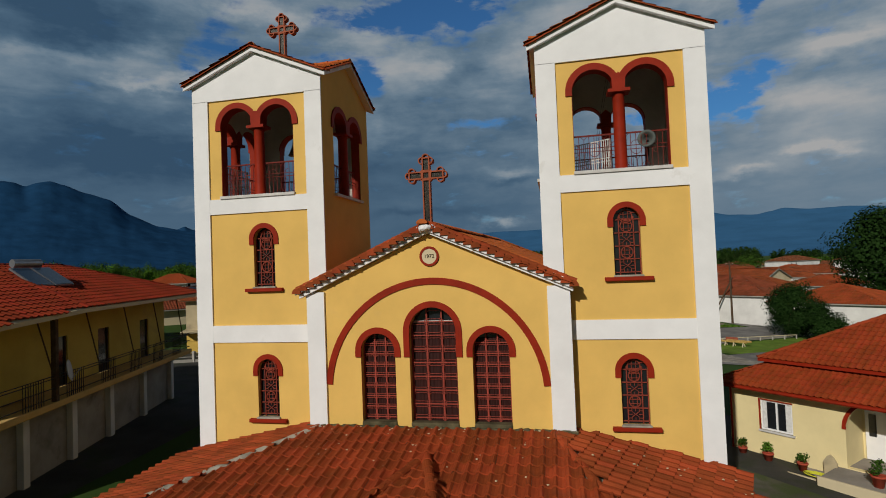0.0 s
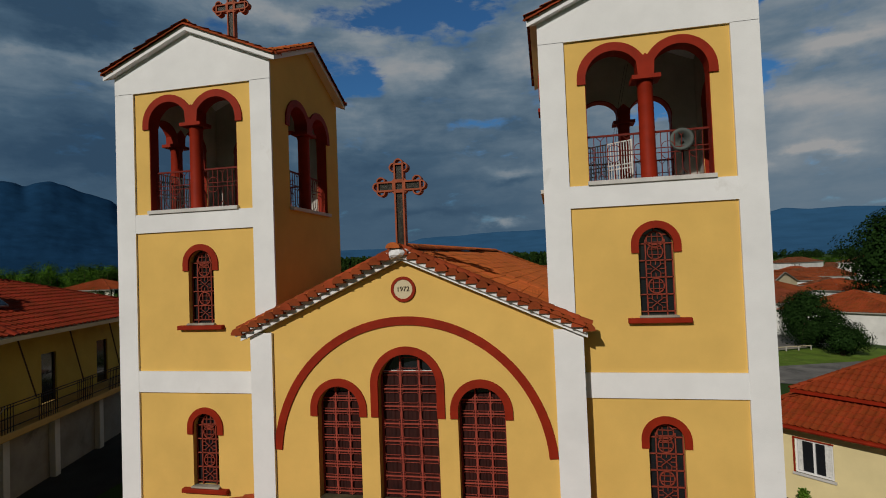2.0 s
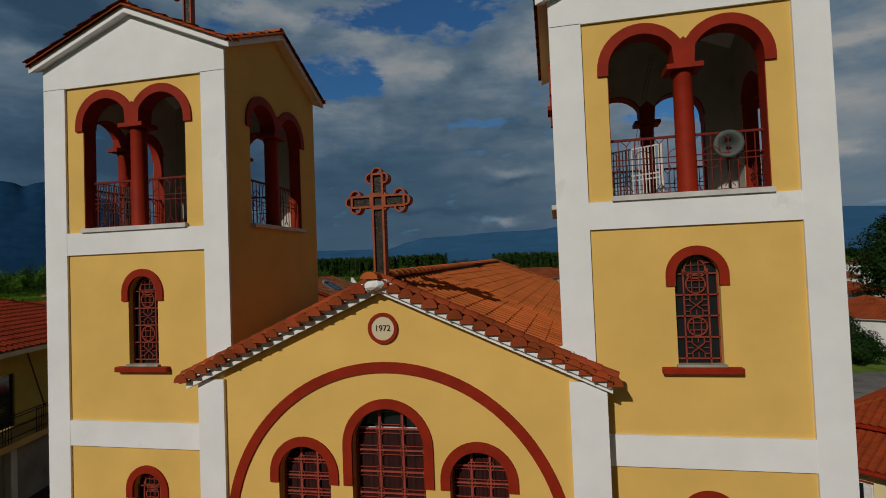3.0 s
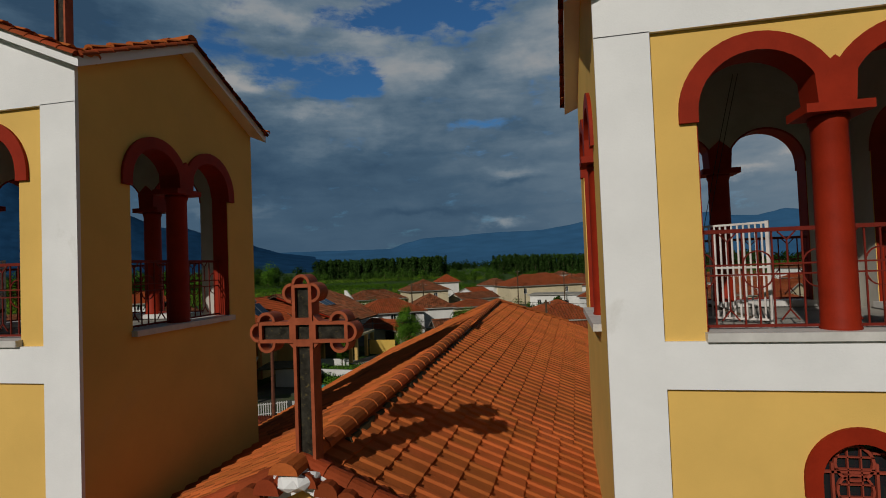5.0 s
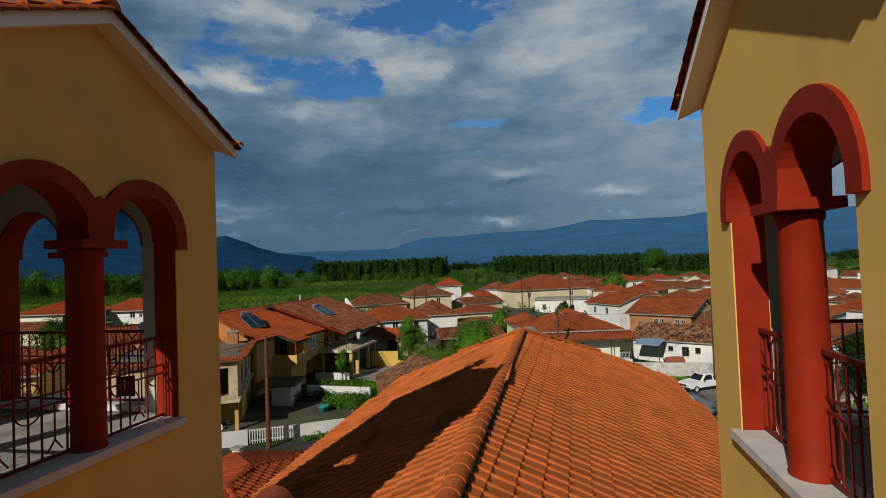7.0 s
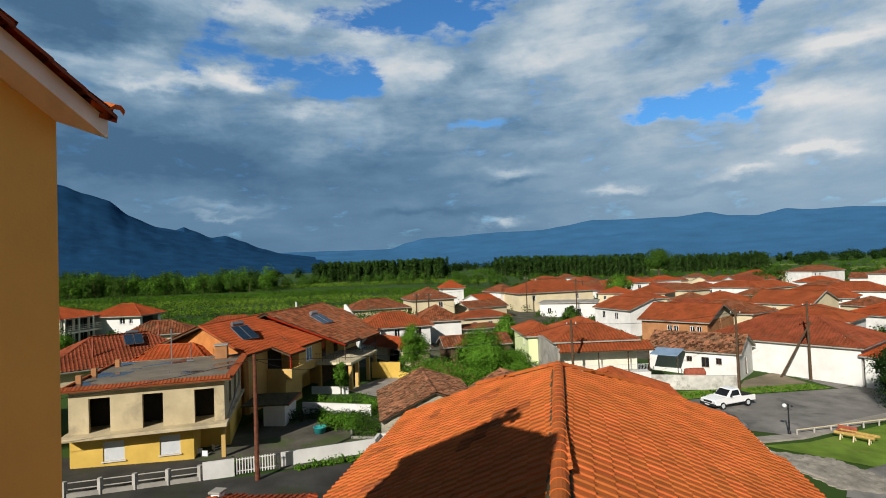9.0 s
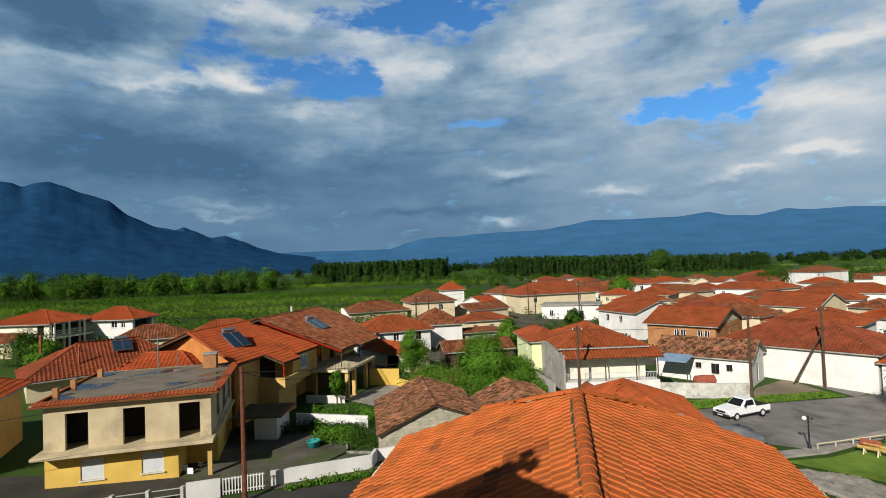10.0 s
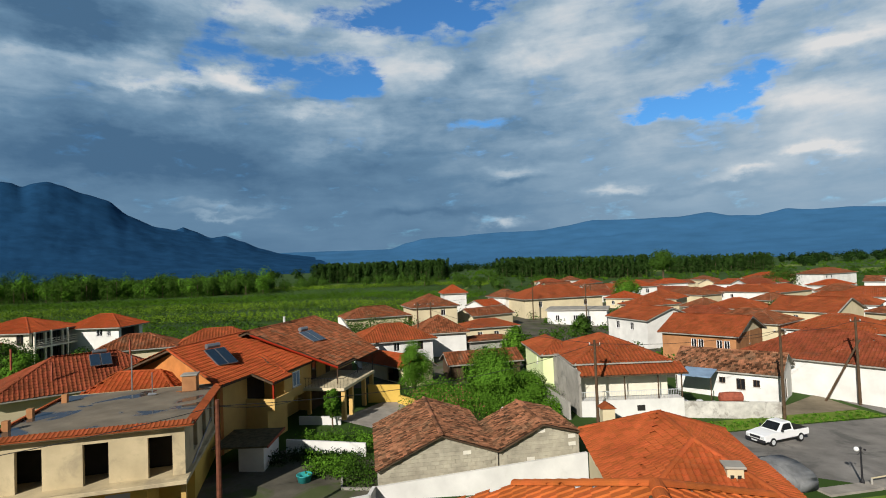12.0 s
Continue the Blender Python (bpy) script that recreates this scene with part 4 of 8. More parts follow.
ridge_caps(roof, (0, -0.8, ridge_z(-0.8) + 0.05), (0, Y_END, ridge_z(Y_END) + 0.05), 0.15, M_TILEJ, 0.38)
bm = bmesh.new()
rng = random.Random(4)
for s in (-1, 1):
    for i in range(53):
        y = 0.4 + i * 0.32
        tube(bm, (s * 0.15, y, ridge_z(y) - 0.05), (s * rng.uniform(0.13, 0.17), y + 0.34, ridge_z(y + 0.34) - 0.045), rng.uniform(0.03, 0.06), rng.uniform(0.03, 0.06), 6)
part("ridge_mortar", bm, M_MOSS, roof)
bm = bmesh.new()
for x, y, z, r in ((0.05, -0.62, 8.47, 0.16), (0.18, -0.5, 8.40, 0.13), (-0.15, -0.55, 8.40, 0.12), (-3.05, -0.3, 7.2, 0.12), (3.02, -0.3, 7.22, 0.12), (-3.0, 0.0, 7.25, 0.1), (3.0, 0.1, 7.25, 0.1), (0.05, -0.4, 8.5, 0.14)):
    bmesh.ops.create_icosphere(bm, subdivisions=2, radius=r, matrix=Matrix.Translation((x, y, z)) @ Matrix.Diagonal((1.3, 1, 0.7, 1)))
for vtx in bm.verts:
    vtx.co += Vector((1, 1, 1)) * 0.05 * noise.noise(vtx.co * 9)
part("plaster_daub", bm, M_WHITE, roof)["kind"] = "stuff"


def ornate_cross(parent, m, height, arm, name, depth=0.16):
    """A cross of red frames round dark glass, with round lobes at its ends."""
    c = new(name)
    c.parent = parent
    c.matrix_local = m
    w = 0.105
    za = height - arm
    fr, gl = bmesh.new(), bmesh.new()
    k = 0.034
    d = depth / 2

    def bar(x0, x1, z0, z1):
        box(gl, x0 + k, x1 - k, -d * 0.5, d * 0.5, z0 + k, z1 - k)
        box(fr, x0, x0 + k, -d, d, z0, z1)
        box(fr, x1 - k, x1, -d, d, z0, z1)
        box(fr, x0 + k, x1 - k, -d, d, z0, z0 + k)
        box(fr, x0 + k, x1 - k, -d, d, z1 - k, z1)

    bar(-w, w, 0, za - w)
    bar(-w, w, za - w, za + w)
    bar(-w, w, za + w, height - 0.06)
    bar(-arm + 0.06, -w, za - w, za + w)
    bar(w, arm - 0.06, za - w, za + w)
    r = 0.085
    for ex, ez, a in ((0, height - 0.06, 0), (-arm + 0.06, za, 90), (arm - 0.06, za, 270)):
        mm = Matrix.Translation((ex, 0, ez)) @ Matrix.Rotation(radians(-a), 4, "Y")
        lb = bmesh.new()
        ring(lb, 0, 0, r - 0.016, r + 0.012, 0, 180, -d * 1.1, d * 1.1, 12, mm)
        ring(lb, -w, -r, r - 0.016, r + 0.012, 90, 270, -d * 1.1, d * 1.1, 12, mm)
        ring(lb, w, -r, r - 0.016, r + 0.012, -90, 90, -d * 1.1, d * 1.1, 12, mm)
        bmesh.ops.remove_doubles(lb, verts=lb.verts[:], dist=2e-3)
        part("end_lobe", lb, M_RED2, c)
    for sx in (-1, 1):
        for sz in (-1, 1):
            prism(fr, [(sx * w, za + sz * w), (sx * (w + 0.06), za + sz * w), (sx * w, za + sz * (w + 0.06))], -d * 0.8, d * 0.8)
    part("cross_frame", fr, M_RED2, c)
    part("glass_infill", gl, M_INFILL, c)
    return c


M_INFILL = material("cross_infill", (0.040, 0.036, 0.028), 0.3, 0.4, 14, 70, 0.2, stain=((0.13, 0.10, 0.04), 22.0, 0.56, 0.7))
M_RED2 = material("cross_paint", (0.36, 0.085, 0.035), 0.55, 0.15, 6, 40, 0.1)
ornate_cross(roof, Matrix.Translation((0.09, -0.42, 8.50)), 1.86, 0.53, "gable_cross", 0.17)
ornate_cross(left_tower, Matrix.Translation((0.0, 1.75, Z_EAVE + 0.95)), 1.72, 0.5, "tower_cross", 0.15)

# narthex: a low hipped roof in front
nx = new("narthex")
nx.parent = church
top_l, top_r = Vector((-3.1, -0.6, 3.22)), Vector((3.1, -0.6, 3.22))
f_l, f_r = Vector((-7.1, -5.4, 2.24)), Vector((5.2, -5.4, 2.24))
s_l, s_r = Vector((-7.4, 0.05, 2.22)), Vector((7.4, 0.05, 2.20))
sf_l, sf_r = Vector((-7.4, -5.4, 2.22)), Vector((7.4, -5.4, 1.80))
nar = [[top_l, top_r, f_r, f_l], [top_l, f_l, sf_l, s_l, Vector((-3.1, 0.05, 3.22))], [top_r, Vector((3.1, 0.05, 3.2)), s_r, sf_r, f_r]]
bm = bmesh.new()
for poly in nar:
    slab(bm, poly if len(poly) == 4 else poly, 0.10)
part("narthex_deck", bm, M_MORTAR, nx)
tiled(nx, [[v + Vector((0, 0, 0.015)) for v in poly] for poly in nar], 0.27, 0.38, M_NTILE, 0.010, 21, "narthex_tiles", roll=1.5)
for a, b, mat in ((top_l, f_l, M_MORTAR), (top_r, f_r, M_NTILE)):
    ridge_caps(nx, b + Vector((0, 0, 0.03)), a + Vector((0, 0, 0.03)), 0.11, mat, 0.42, "hip_tiles")
bm = bmesh.new()
rng = random.Random(9)
for i in range(42):
    x = -3.5 + i * 0.17
    tube(bm, (x, -0.42, 3.22), (x + 0.2, -0.42, 3.22 + rng.uniform(-0.02, 0.03)), rng.uniform(0.05, 0.085), rng.uniform(0.05, 0.085), 6)
part("flashing_mortar", bm, M_MOSS, nx)["kind"] = "stuff"
bm = bmesh.new()
for i in range(150):
    if i < 70:
        x, y = rng.uniform(-3.0, 3.1), -0.6 - rng.random() ** 2 * 2.2
        z = 3.22 - 0.204 * (-0.6 - y)
    else:
        x, y = rng.uniform(3.3, 7.2), -rng.random() ** 2 * 1.6
        z = 3.2 - 0.232 * (x - 3.1)
    r = rng.uniform(0.012, 0.032)
    bmesh.ops.create_icosphere(bm, subdivisions=1, radius=r, matrix=Matrix.Translation((x, y, z + 0.085)) @ Matrix.Diagonal((1.2, 1, 0.5, 1)))
part("plaster_flecks", bm, M_CREAM, nx)["kind"] = "stuff"
bm = bmesh.new()
box(bm, -7.0, 7.0, -5.0, -4.7, -2.4, 1.9)
box(bm, -7.0, -6.7, -4.7, -0.02, -2.4, 2.0)
box(bm, 6.7, 7.0, -4.7, -0.02, -2.4, 1.75)
part("narthex_wall", bm, M_YELLOW, nx)
# small porch gablet on the narthex
pa, pl_, pr = Vector((0.2, -2.0, 3.06)), Vector((-0.95, -5.4, 2.78)), Vector((1.25, -5.4, 2.78))
gab = [[pa, pr, pl_], [pa, pl_, Vector((-1.6, -5.4, 2.26))], [pa, Vector((1.9, -5.4, 2.26)), pr]]
bm = bmesh.new()
for poly in gab:
    slab(bm, poly, 0.08)
part("gablet_deck", bm, M_MORTAR, nx)
tiled(nx, [[v + Vector((0, 0, 0.015)) for v in poly] for poly in gab], 0.28, 0.38, M_NTILE, 0.012, 31, "gablet_tiles")
for b in (pl_, pr):
    ridge_caps(nx, b + Vector((0, 0, 0.03)), pa + Vector((0, 0, 0.05)), 0.12, M_NTILE, 0.36, "hip_tiles")

ax = thing("annex", "low yellow annex with hipped tile roof beside the church", "annex", Matrix.Translation((-11.4, 17.0, gz(-11.4))))
c1, c2, c3, c4 = Vector((-14.9, 21.9, 2.35)), Vector((-10.3, 22.2, 2.45)), Vector((-7.4, 12.6, 2.35)), Vector((-14.6, 12.4, 2.3))
Ra, Rb = Vector((-11.3, 17.6, 3.35)), Vector((-11.0, 15.6, 3.35))

# ---- village houses ----


FOOT = []


def house(name, label, p0, p1, depth, h, rise, roof="hip", wall=None, tile=None, over=0.5, wins=(), tw=0.34, base=0.6, z=None, category="house", ridge=None, group=""):
    """A house by two ground corners of its front, seen from the south: its depth, eaves height and roof rise.
    wins: (side, along, sill, width, height, kind), side f(ront), r(ight) or l(eft)."""
    p0, p1 = Vector((*p0, 0)), Vector((*p1, 0))
    L = (p1 - p0).length
    yaw = math.atan2(p1.y - p0.y, p1.x - p0.x)
    zb = (gz((p0.x + p1.x) / 2)) if z is None else z
    ob = thing(name, label, category, Matrix.Translation((p0.x, p0.y, zb)) @ Matrix.Rotation(yaw, 4, "Z"), group)
    mid = (p0 + p1) / 2 + Vector((-math.sin(yaw), math.cos(yaw), 0)) * depth / 2
    FOOT.append((mid.x, mid.y, 0.5 * math.hypot(L, depth)))
    wall, tile = wall or M_WHITEWASH, tile or M_HTILE
    D = depth
    # walls with square holes, cut as strips
    sides = {"f": (Matrix.Identity(4), L), "r": (Matrix.Translation((L, 0, 0)) @ Matrix.Rotation(radians(90), 4, "Z"), D),
             "b": (Matrix.Translation((L, D, 0)) @ Matrix.Rotation(radians(180), 4, "Z"), L), "l": (Matrix.Translation((0, D, 0)) @ Matrix.Rotation(radians(270), 4, "Z"), D)}
    for key, (m, ln) in sides.items():
        ws = sorted([w for w in wins if w[0] == key], key=lambda w: w[1])
        x = 0.0
        bm = bmesh.new()
        if key in "rl":
            x, ln = 0.22, ln - 0.22
        for _, a, sl, ww, wh, kd in ws:
            a0, a1 = a - ww / 2, a + ww / 2
            if a0 > x:
                box(bm, x, a0, 0, 0.22, -base, h, m)
            if sl > -base:
                box(bm, a0, a1, 0, 0.22, -base, sl, m)
            if sl + wh < h:
                box(bm, a0, a1, 0, 0.22, sl + wh, h, m)
            x = a1
        if ln > x:
            box(bm, x, ln, 0, 0.22, -base, h, m)
        bmesh.ops.remove_doubles(bm, verts=bm.verts[:], dist=1e-4)
        part("wall", bm, wall, ob)
    ax = "x" if (ridge or ("x" if L >= D else "y")) == "x" else "y"
    if roof == "gable":
        if ax == "x":
            for xx in (0, L - 0.22):
                part("gable_wall", prism(bmesh.new(), [(0, h), (D, h), (D / 2, h + rise * D / (D + 2 * over))], xx, xx + 0.22, Matrix.Rotation(radians(90), 4, "Z") @ Matrix.Diagonal((1, -1, 1, 1))), wall, ob)
        else:
            for yy in (0, D - 0.22):
                part("gable_wall", prism(bmesh.new(), [(0, h), (L, h), (L / 2, h + rise * L / (L + 2 * over))], yy, yy + 0.22), wall, ob)
    for i, (key, a, sl, ww, wh, kd) in enumerate(wins):
        m, _ = sides[key]
        wn = new("door" if kd in ("door", "hole_door") else "window")
        wn.parent = ob
        wn.matrix_local = m @ Matrix.Translation((a, 0, sl))
        if kd == "hole":
            # black panel set back in the hole, added as the shade inside
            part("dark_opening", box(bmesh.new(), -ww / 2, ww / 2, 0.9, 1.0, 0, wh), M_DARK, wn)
            continue
        fr = bmesh.new()
        t = 0.06
        box(fr, -ww / 2, -ww / 2 + t, 0.06, 0.14, 0, wh)
        box(fr, ww / 2 - t, ww / 2, 0.06, 0.14, 0, wh)
        box(fr, -ww / 2 + t, ww / 2 - t, 0.06, 0.14, wh - t, wh)
        box(fr, -ww / 2 + t, ww / 2 - t, 0.06, 0.14, 0, t)
        box(fr, -t / 2, t / 2, 0.065, 0.135, t, wh - t)
        part("window_frame", fr, M_PAINTW if kd != "brown" else M_WOOD, wn)
        part("pane", box(bmesh.new(), -ww / 2 + t, ww / 2 - t, 0.09, 0.10, t, wh - t), M_GLASS if kd != "shutter" else M_GREY, wn)
        if kd != "door":
            part("window_sill", box(bmesh.new(), -ww / 2 - 0.06, ww / 2 + 0.06, -0.07, 0.05, -0.06, 0.0), M_MARBLE, wn)
    # roof
    o = over
    e = h - o * rise / ((D if ax == "x" else L) / 2)
    if roof in ("hip", "gable"):
        rh = h + rise
        A, B, Cc, Dd = Vector((-o, -o, e)), Vector((L + o, -o, e)), Vector((L + o, D + o, e)), Vector((-o, D + o, e))
        if ax == "x":
            ins = (D / 2 + o) if roof == "hip" else 0
            ins = min(ins, (L + 2 * o) / 2 - 0.05) if roof == "hip" else 0
            R0, R1 = Vector((-o + ins, D / 2, rh)), Vector((L + o - ins, D / 2, rh))
            polys = [[A, B, R1, R0], [Cc, Dd, R0, R1]] + ([[B, Cc, R1], [Dd, A, R0]] if roof == "hip" else [])
            hips = [(R0, A), (R0, Dd), (R1, B), (R1, Cc)]
        else:
            ins = min(L / 2 + o, (D + 2 * o) / 2 - 0.05) if roof == "hip" else 0
            R0, R1 = Vector((L / 2, -o + ins, rh)), Vector((L / 2, D + o - ins, rh))
            polys = [[B, Cc, R1, R0], [Dd, A, R0, R1]] + ([[A, B, R0], [Cc, Dd, R1]] if roof == "hip" else [])
            hips = [(R0, A), (R0, B), (R1, Cc), (R1, Dd)]
        bm = bmesh.new()
        for poly in polys:
            slab(bm, poly, 0.12)
        bmesh.ops.remove_doubles(bm, verts=bm.verts[:], dist=1e-3)
        rf = part("roof", bm, M_CONC, ob)
        tiled(rf, [[v + Vector((0, 0, 0.01)) for v in poly] for poly in polys], tw, tw * 1.3, tile, 0.012, hash(len(label)) % 97, "roof_tiles", roll=1.0 if p0.y < 90 else 0)
        ridge_caps(rf, R0 + Vector((0, 0, 0.02)), R1 + Vector((0, 0, 0.02)), 0.14, tile, 0.45)
        if roof == "hip":
            for a, b in hips:
                ridge_caps(rf, b + Vector((0, 0, 0.02)), a + Vector((0, 0, 0.02)), 0.13, tile, 0.45, "hip_tiles")
    return ob


def roof_planes(ob, origin, polys, tile, tw, seed, thick=0.14, under=None, name="roof", ridges=(), rough=0.014):
    """Sloping roof faces given in the world, as a part of a thing that stands at origin."""
    o = Vector(origin)
    loc = [[Vector(v) - o for v in poly] for poly in polys]
    bm = bmesh.new()
    for poly in loc:
        slab(bm, poly, thick)
    bmesh.ops.remove_doubles(bm, verts=bm.verts[:], dist=1e-3)
    rf = part(name, bm, under or M_WOOD, ob)
    tiled(rf, [[v + Vector((0, 0, 0.012)) for v in poly] for poly in loc], tw, tw * 1.3, tile, rough, seed)
    for a, b in ridges:
        ridge_caps(rf, Vector(a) - o + Vector((0, 0, 0.03)), Vector(b) - o + Vector((0, 0, 0.03)), 0.14, tile, 0.45)
    return rf


def wall_loop(ob, origin, pts, z0, z1, mat, name="wall", thick=0.24):
    """Upright walls along a plan outline in the world; z1 may be one height for each corner."""
    o = Vector(origin)
    top = z1 if isinstance(z1, (list, tuple)) else [z1] * len(pts)
    for i in range(len(pts) - 1):
        (ax, ay), (bx, by) = pts[i], pts[i + 1]
        d = Vector((bx - ax, by - ay, 0)).normalized()
        n = Vector((-d.y, d.x, 0)) * thick
        bm = bmesh.new()
        a0, b0 = Vector((ax, ay, z0)) - o, Vector((bx, by, z0)) - o
        a1, b1 = Vector((ax, ay, top[i])) - o, Vector((bx, by, top[i + 1])) - o
        v = [bm.verts.new(q) for q in (a0, b0, b1, a1, a0 + n, b0 + n, b1 + n, a1 + n)]
        for f in ((0, 1, 2, 3), (5, 4, 7, 6), (0, 4, 5, 1), (1, 5, 6, 2), (2, 6, 7, 3), (3, 7, 4, 0)):
            bm.faces.new([v[k] for k in f])
        part(name, bm, mat, ob)


def chimney(parent, x, y, z, w=0.5, h=1.2, mat=None):
    c = new("chimney")
    c.parent = parent
    c.location = (x, y, z)
    part("stack", boxm(-w / 2, w / 2, -w / 2, w / 2, 0, h, 0.02), mat or M_BRICKW, c)
    part("chimney_cap", boxm(-w / 2 - 0.08, w / 2 + 0.08, -w / 2 - 0.08, w / 2 + 0.08, h, h + 0.1, 0.02), M_CONC, c)
    return c


def solar_heater(x, y, z, yaw, tilt=35, w=0.8, run=1.8):
    """Two glazed panels side by side, raised on a frame, with a tank over their upper edge."""
    s = thing("solar_water_heater", "solar water heater with dark panels on a tiled roof", "solar heater", pose(x, y, z, 0, 0, yaw), "roof solar heaters")
    m = Matrix.Rotation(radians(tilt), 4, "X")
    for dx in (-w / 2 - 0.03, w / 2 + 0.03):
        part("panel_box", box(bmesh.new(), dx - w / 2, dx + w / 2, 0, run, 0.0, 0.08, m), M_STEEL, s)
        part("panel", box(bmesh.new(), dx - w / 2 + 0.045, dx + w / 2 - 0.045, 0.05, run - 0.05, 0.082, 0.095, m), M_PANEL, s)
    top = m @ Vector((0, run + 0.28, 0.15))
    part("tank", tubem(top + Vector((-0.58, 0, 0)), top + Vector((0.58, 0, 0)), 0.19, n=14), M_STEEL, s)
    foot = (m @ Vector((0, run - 0.15, 0))).z
    for dx in (-0.7 * w, 0.7 * w):
        part("stand_leg", tubem((dx, (run - 0.15) * math.cos(radians(tilt)), -0.4), (dx, (run - 0.15) * math.cos(radians(tilt)), foot + 0.02), 0.022, n=5), M_STEEL, s)
        part("tank_strut", tubem((dx * 0.6, top.y, -0.3), (dx * 0.6, top.y, top.z - 0.15), 0.02, n=5), M_STEEL, s)
    return s


roof_planes(ax, (-11.4, 17.0, gz(-11.4)), [[Ra, c1, c2], [Ra, Rb, c4, c1], [Ra, c2, c3, Rb], [Rb, c3, c4]], M_NTILE, 0.28, 47, ridges=((c1, Ra), (c2, Ra), (c3, Rb), (c4, Rb), (Ra, Rb)))
wall_loop(ax, (-11.4, 17.0, gz(-11.4)), [(-14.4, 21.5), (-14.2, 12.8), (-7.9, 13.0), (-10.6, 21.8), (-14.4, 21.5)], -1.2, 2.3, M_YELLOW)
chimney(ax, -3.1, 4.6, 2.6, 0.4, 0.45, M_WHITE)

# flat-roofed two-storey house


def flat_house():
    L, D, H = 8.9, 9.5, 5.35
    yaw = radians(26.5)
    ux = Vector((math.cos(yaw), math.sin(yaw), 0))
    p1 = Vector((-21.47, 32.42, 0))
    p0 = p1 - ux * L
    hs = thing("house", "unfinished two-storey house with flat roof and dark empty openings", "house", Matrix.Translation((p0.x, p0.y, -0.25)) @ Matrix.Rotation(yaw, 4, "Z"))
    z1 = 2.75
    # upper storey front with three door holes
    bm = bmesh.new()
    xs = [L - 1.21, L - 4.23, L - 7.22]
    cuts = sorted((x - 0.59, x + 0.59) for x in xs)
    x = 0.0
    for a, b in cuts + [(L, L)]:
        box(bm, x, a, 0, 0.25, z1, H)
        if b > a:
            box(bm, a, b, 0, 0.25, z1 + 2.1, H)
        x = b
    box(bm, 0, 0.25, 0.25, D, z1, H)
    # right side with holes
    y = 0.25
    for a, b in ((2.2, 3.4), (5.0, 6.2), (7.6, 8.6), (D - 0.25, D - 0.25)):
        box(bm, L - 0.25, L, y, a, z1, H)
        if b > a:
            box(bm, L - 0.25, L, a, b, z1, z1 + 0.5)
            box(bm, L - 0.25, L, a, b, z1 + 2.0, H)
        y = b
    box(bm, 0, L, D - 0.25, D, z1, H)
    part("upper_wall", bm, M_CREAM2, hs)
    # black block fills the upper storey in place of its indoor shade
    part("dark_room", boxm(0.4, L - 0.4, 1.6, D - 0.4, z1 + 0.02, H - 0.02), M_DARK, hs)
    bm = bmesh.new()
    x = 0.0
    for a, b in ((L - 7.1, L - 5.9), (L - 3.9, L - 2.7)):
        box(bm, x, a, 0.1, 0.3, -0.6, z1 - 0.2)
        box(bm, a, b, 0.1, 0.3, -0.6, 0.9)
        box(bm, a, b, 0.1, 0.3, 2.1, z1 - 0.2)
        x = b
    box(bm, x, L - 1.9, 0.1, 0.3, -0.6, z1 - 0.2)
    box(bm, L - 2.1, L - 1.9, 0.3, 2.6, -0.6, z1 - 0.2)
    box(bm, L - 1.9, L, 2.4, 2.6, -0.6, z1 - 0.2)
    box(bm, L - 0.2, L, 2.6, D, -0.6, z1 - 0.2)
    box(bm, 0, 0.2, 0.3, D, -0.6, z1 - 0.2)
    bmesh.ops.remove_doubles(bm, verts=bm.verts[:], dist=1e-4)
    part("lower_wall", bm, M_YELLOWH, hs)
    for a, b in ((L - 7.1, L - 5.9), (L - 3.9, L - 2.7)):
        sh = new("window")
        sh.parent = hs
        part("shutter", box(bmesh.new(), a, b, 0.16, 0.2, 0.9, 2.1), M_GREYW, sh, "closed pale grey roller shutter")
        part("window_sill", box(bmesh.new(), a - 0.08, b + 0.08, 0.0, 0.12, 0.84, 0.9), M_MARBLE, sh)
    part("porch_post", boxm(L - 0.25, L, 0.0, 0.25, -0.6, z1 - 0.2), M_OCHRE, hs)
    part("balcony_slab", boxm(-0.3, L + 0.25, -1.0, D, z1 - 0.2, z1, 0.02), M_CREAM2, hs)
    part("roof_slab", boxm(-0.5, L + 0.5, -0.5, D + 0.5, H, H + 0.2, 0.02), M_CREAM2, hs)
    part("roof_floor", boxm(-0.2, L + 0.2, -0.2, D + 0.2, H + 0.2, H + 0.215), M_WETROOF, hs, "grey concrete roof with puddles")
    rim = []
    o, w, z = 0.55, 0.42, H + 0.22
    for quad in (((-o, -o), (L + o, -o), (L + o - w, -o + w), (-o + w, -o + w)), ((L + o, -o), (L + o, D + o), (L + o - w, D + o - w), (L + o - w, -o + w)),
                 ((-o, D + o), (-o, -o), (-o + w, -o + w), (-o + w, D + o - w))):
        rim.append([Vector((quad[0][0], quad[0][1], z - 0.1)), Vector((quad[1][0], quad[1][1], z - 0.1)), Vector((quad[2][0], quad[2][1], z + 0.1)), Vector((quad[3][0], quad[3][1], z + 0.1))])
    bm = bmesh.new()
    for poly in rim:
        slab(bm, poly, 0.06)
    part("roof_rim", bm, M_HTILE, hs)
    tiled(hs, rim, 0.22, 0.42, M_HTILE, 0.008, 5, "rim_tiles")
    part("mast", tubem((L - 5.2, D + 0.2, H - 0.5), (L - 5.2, D + 0.2, H + 2.6), 0.05, n=6), M_STEEL, hs)
    chimney(hs, L - 1.26, D - 1.15, H + 0.2, 0.9, 1.0)
    bm = bmesh.new()
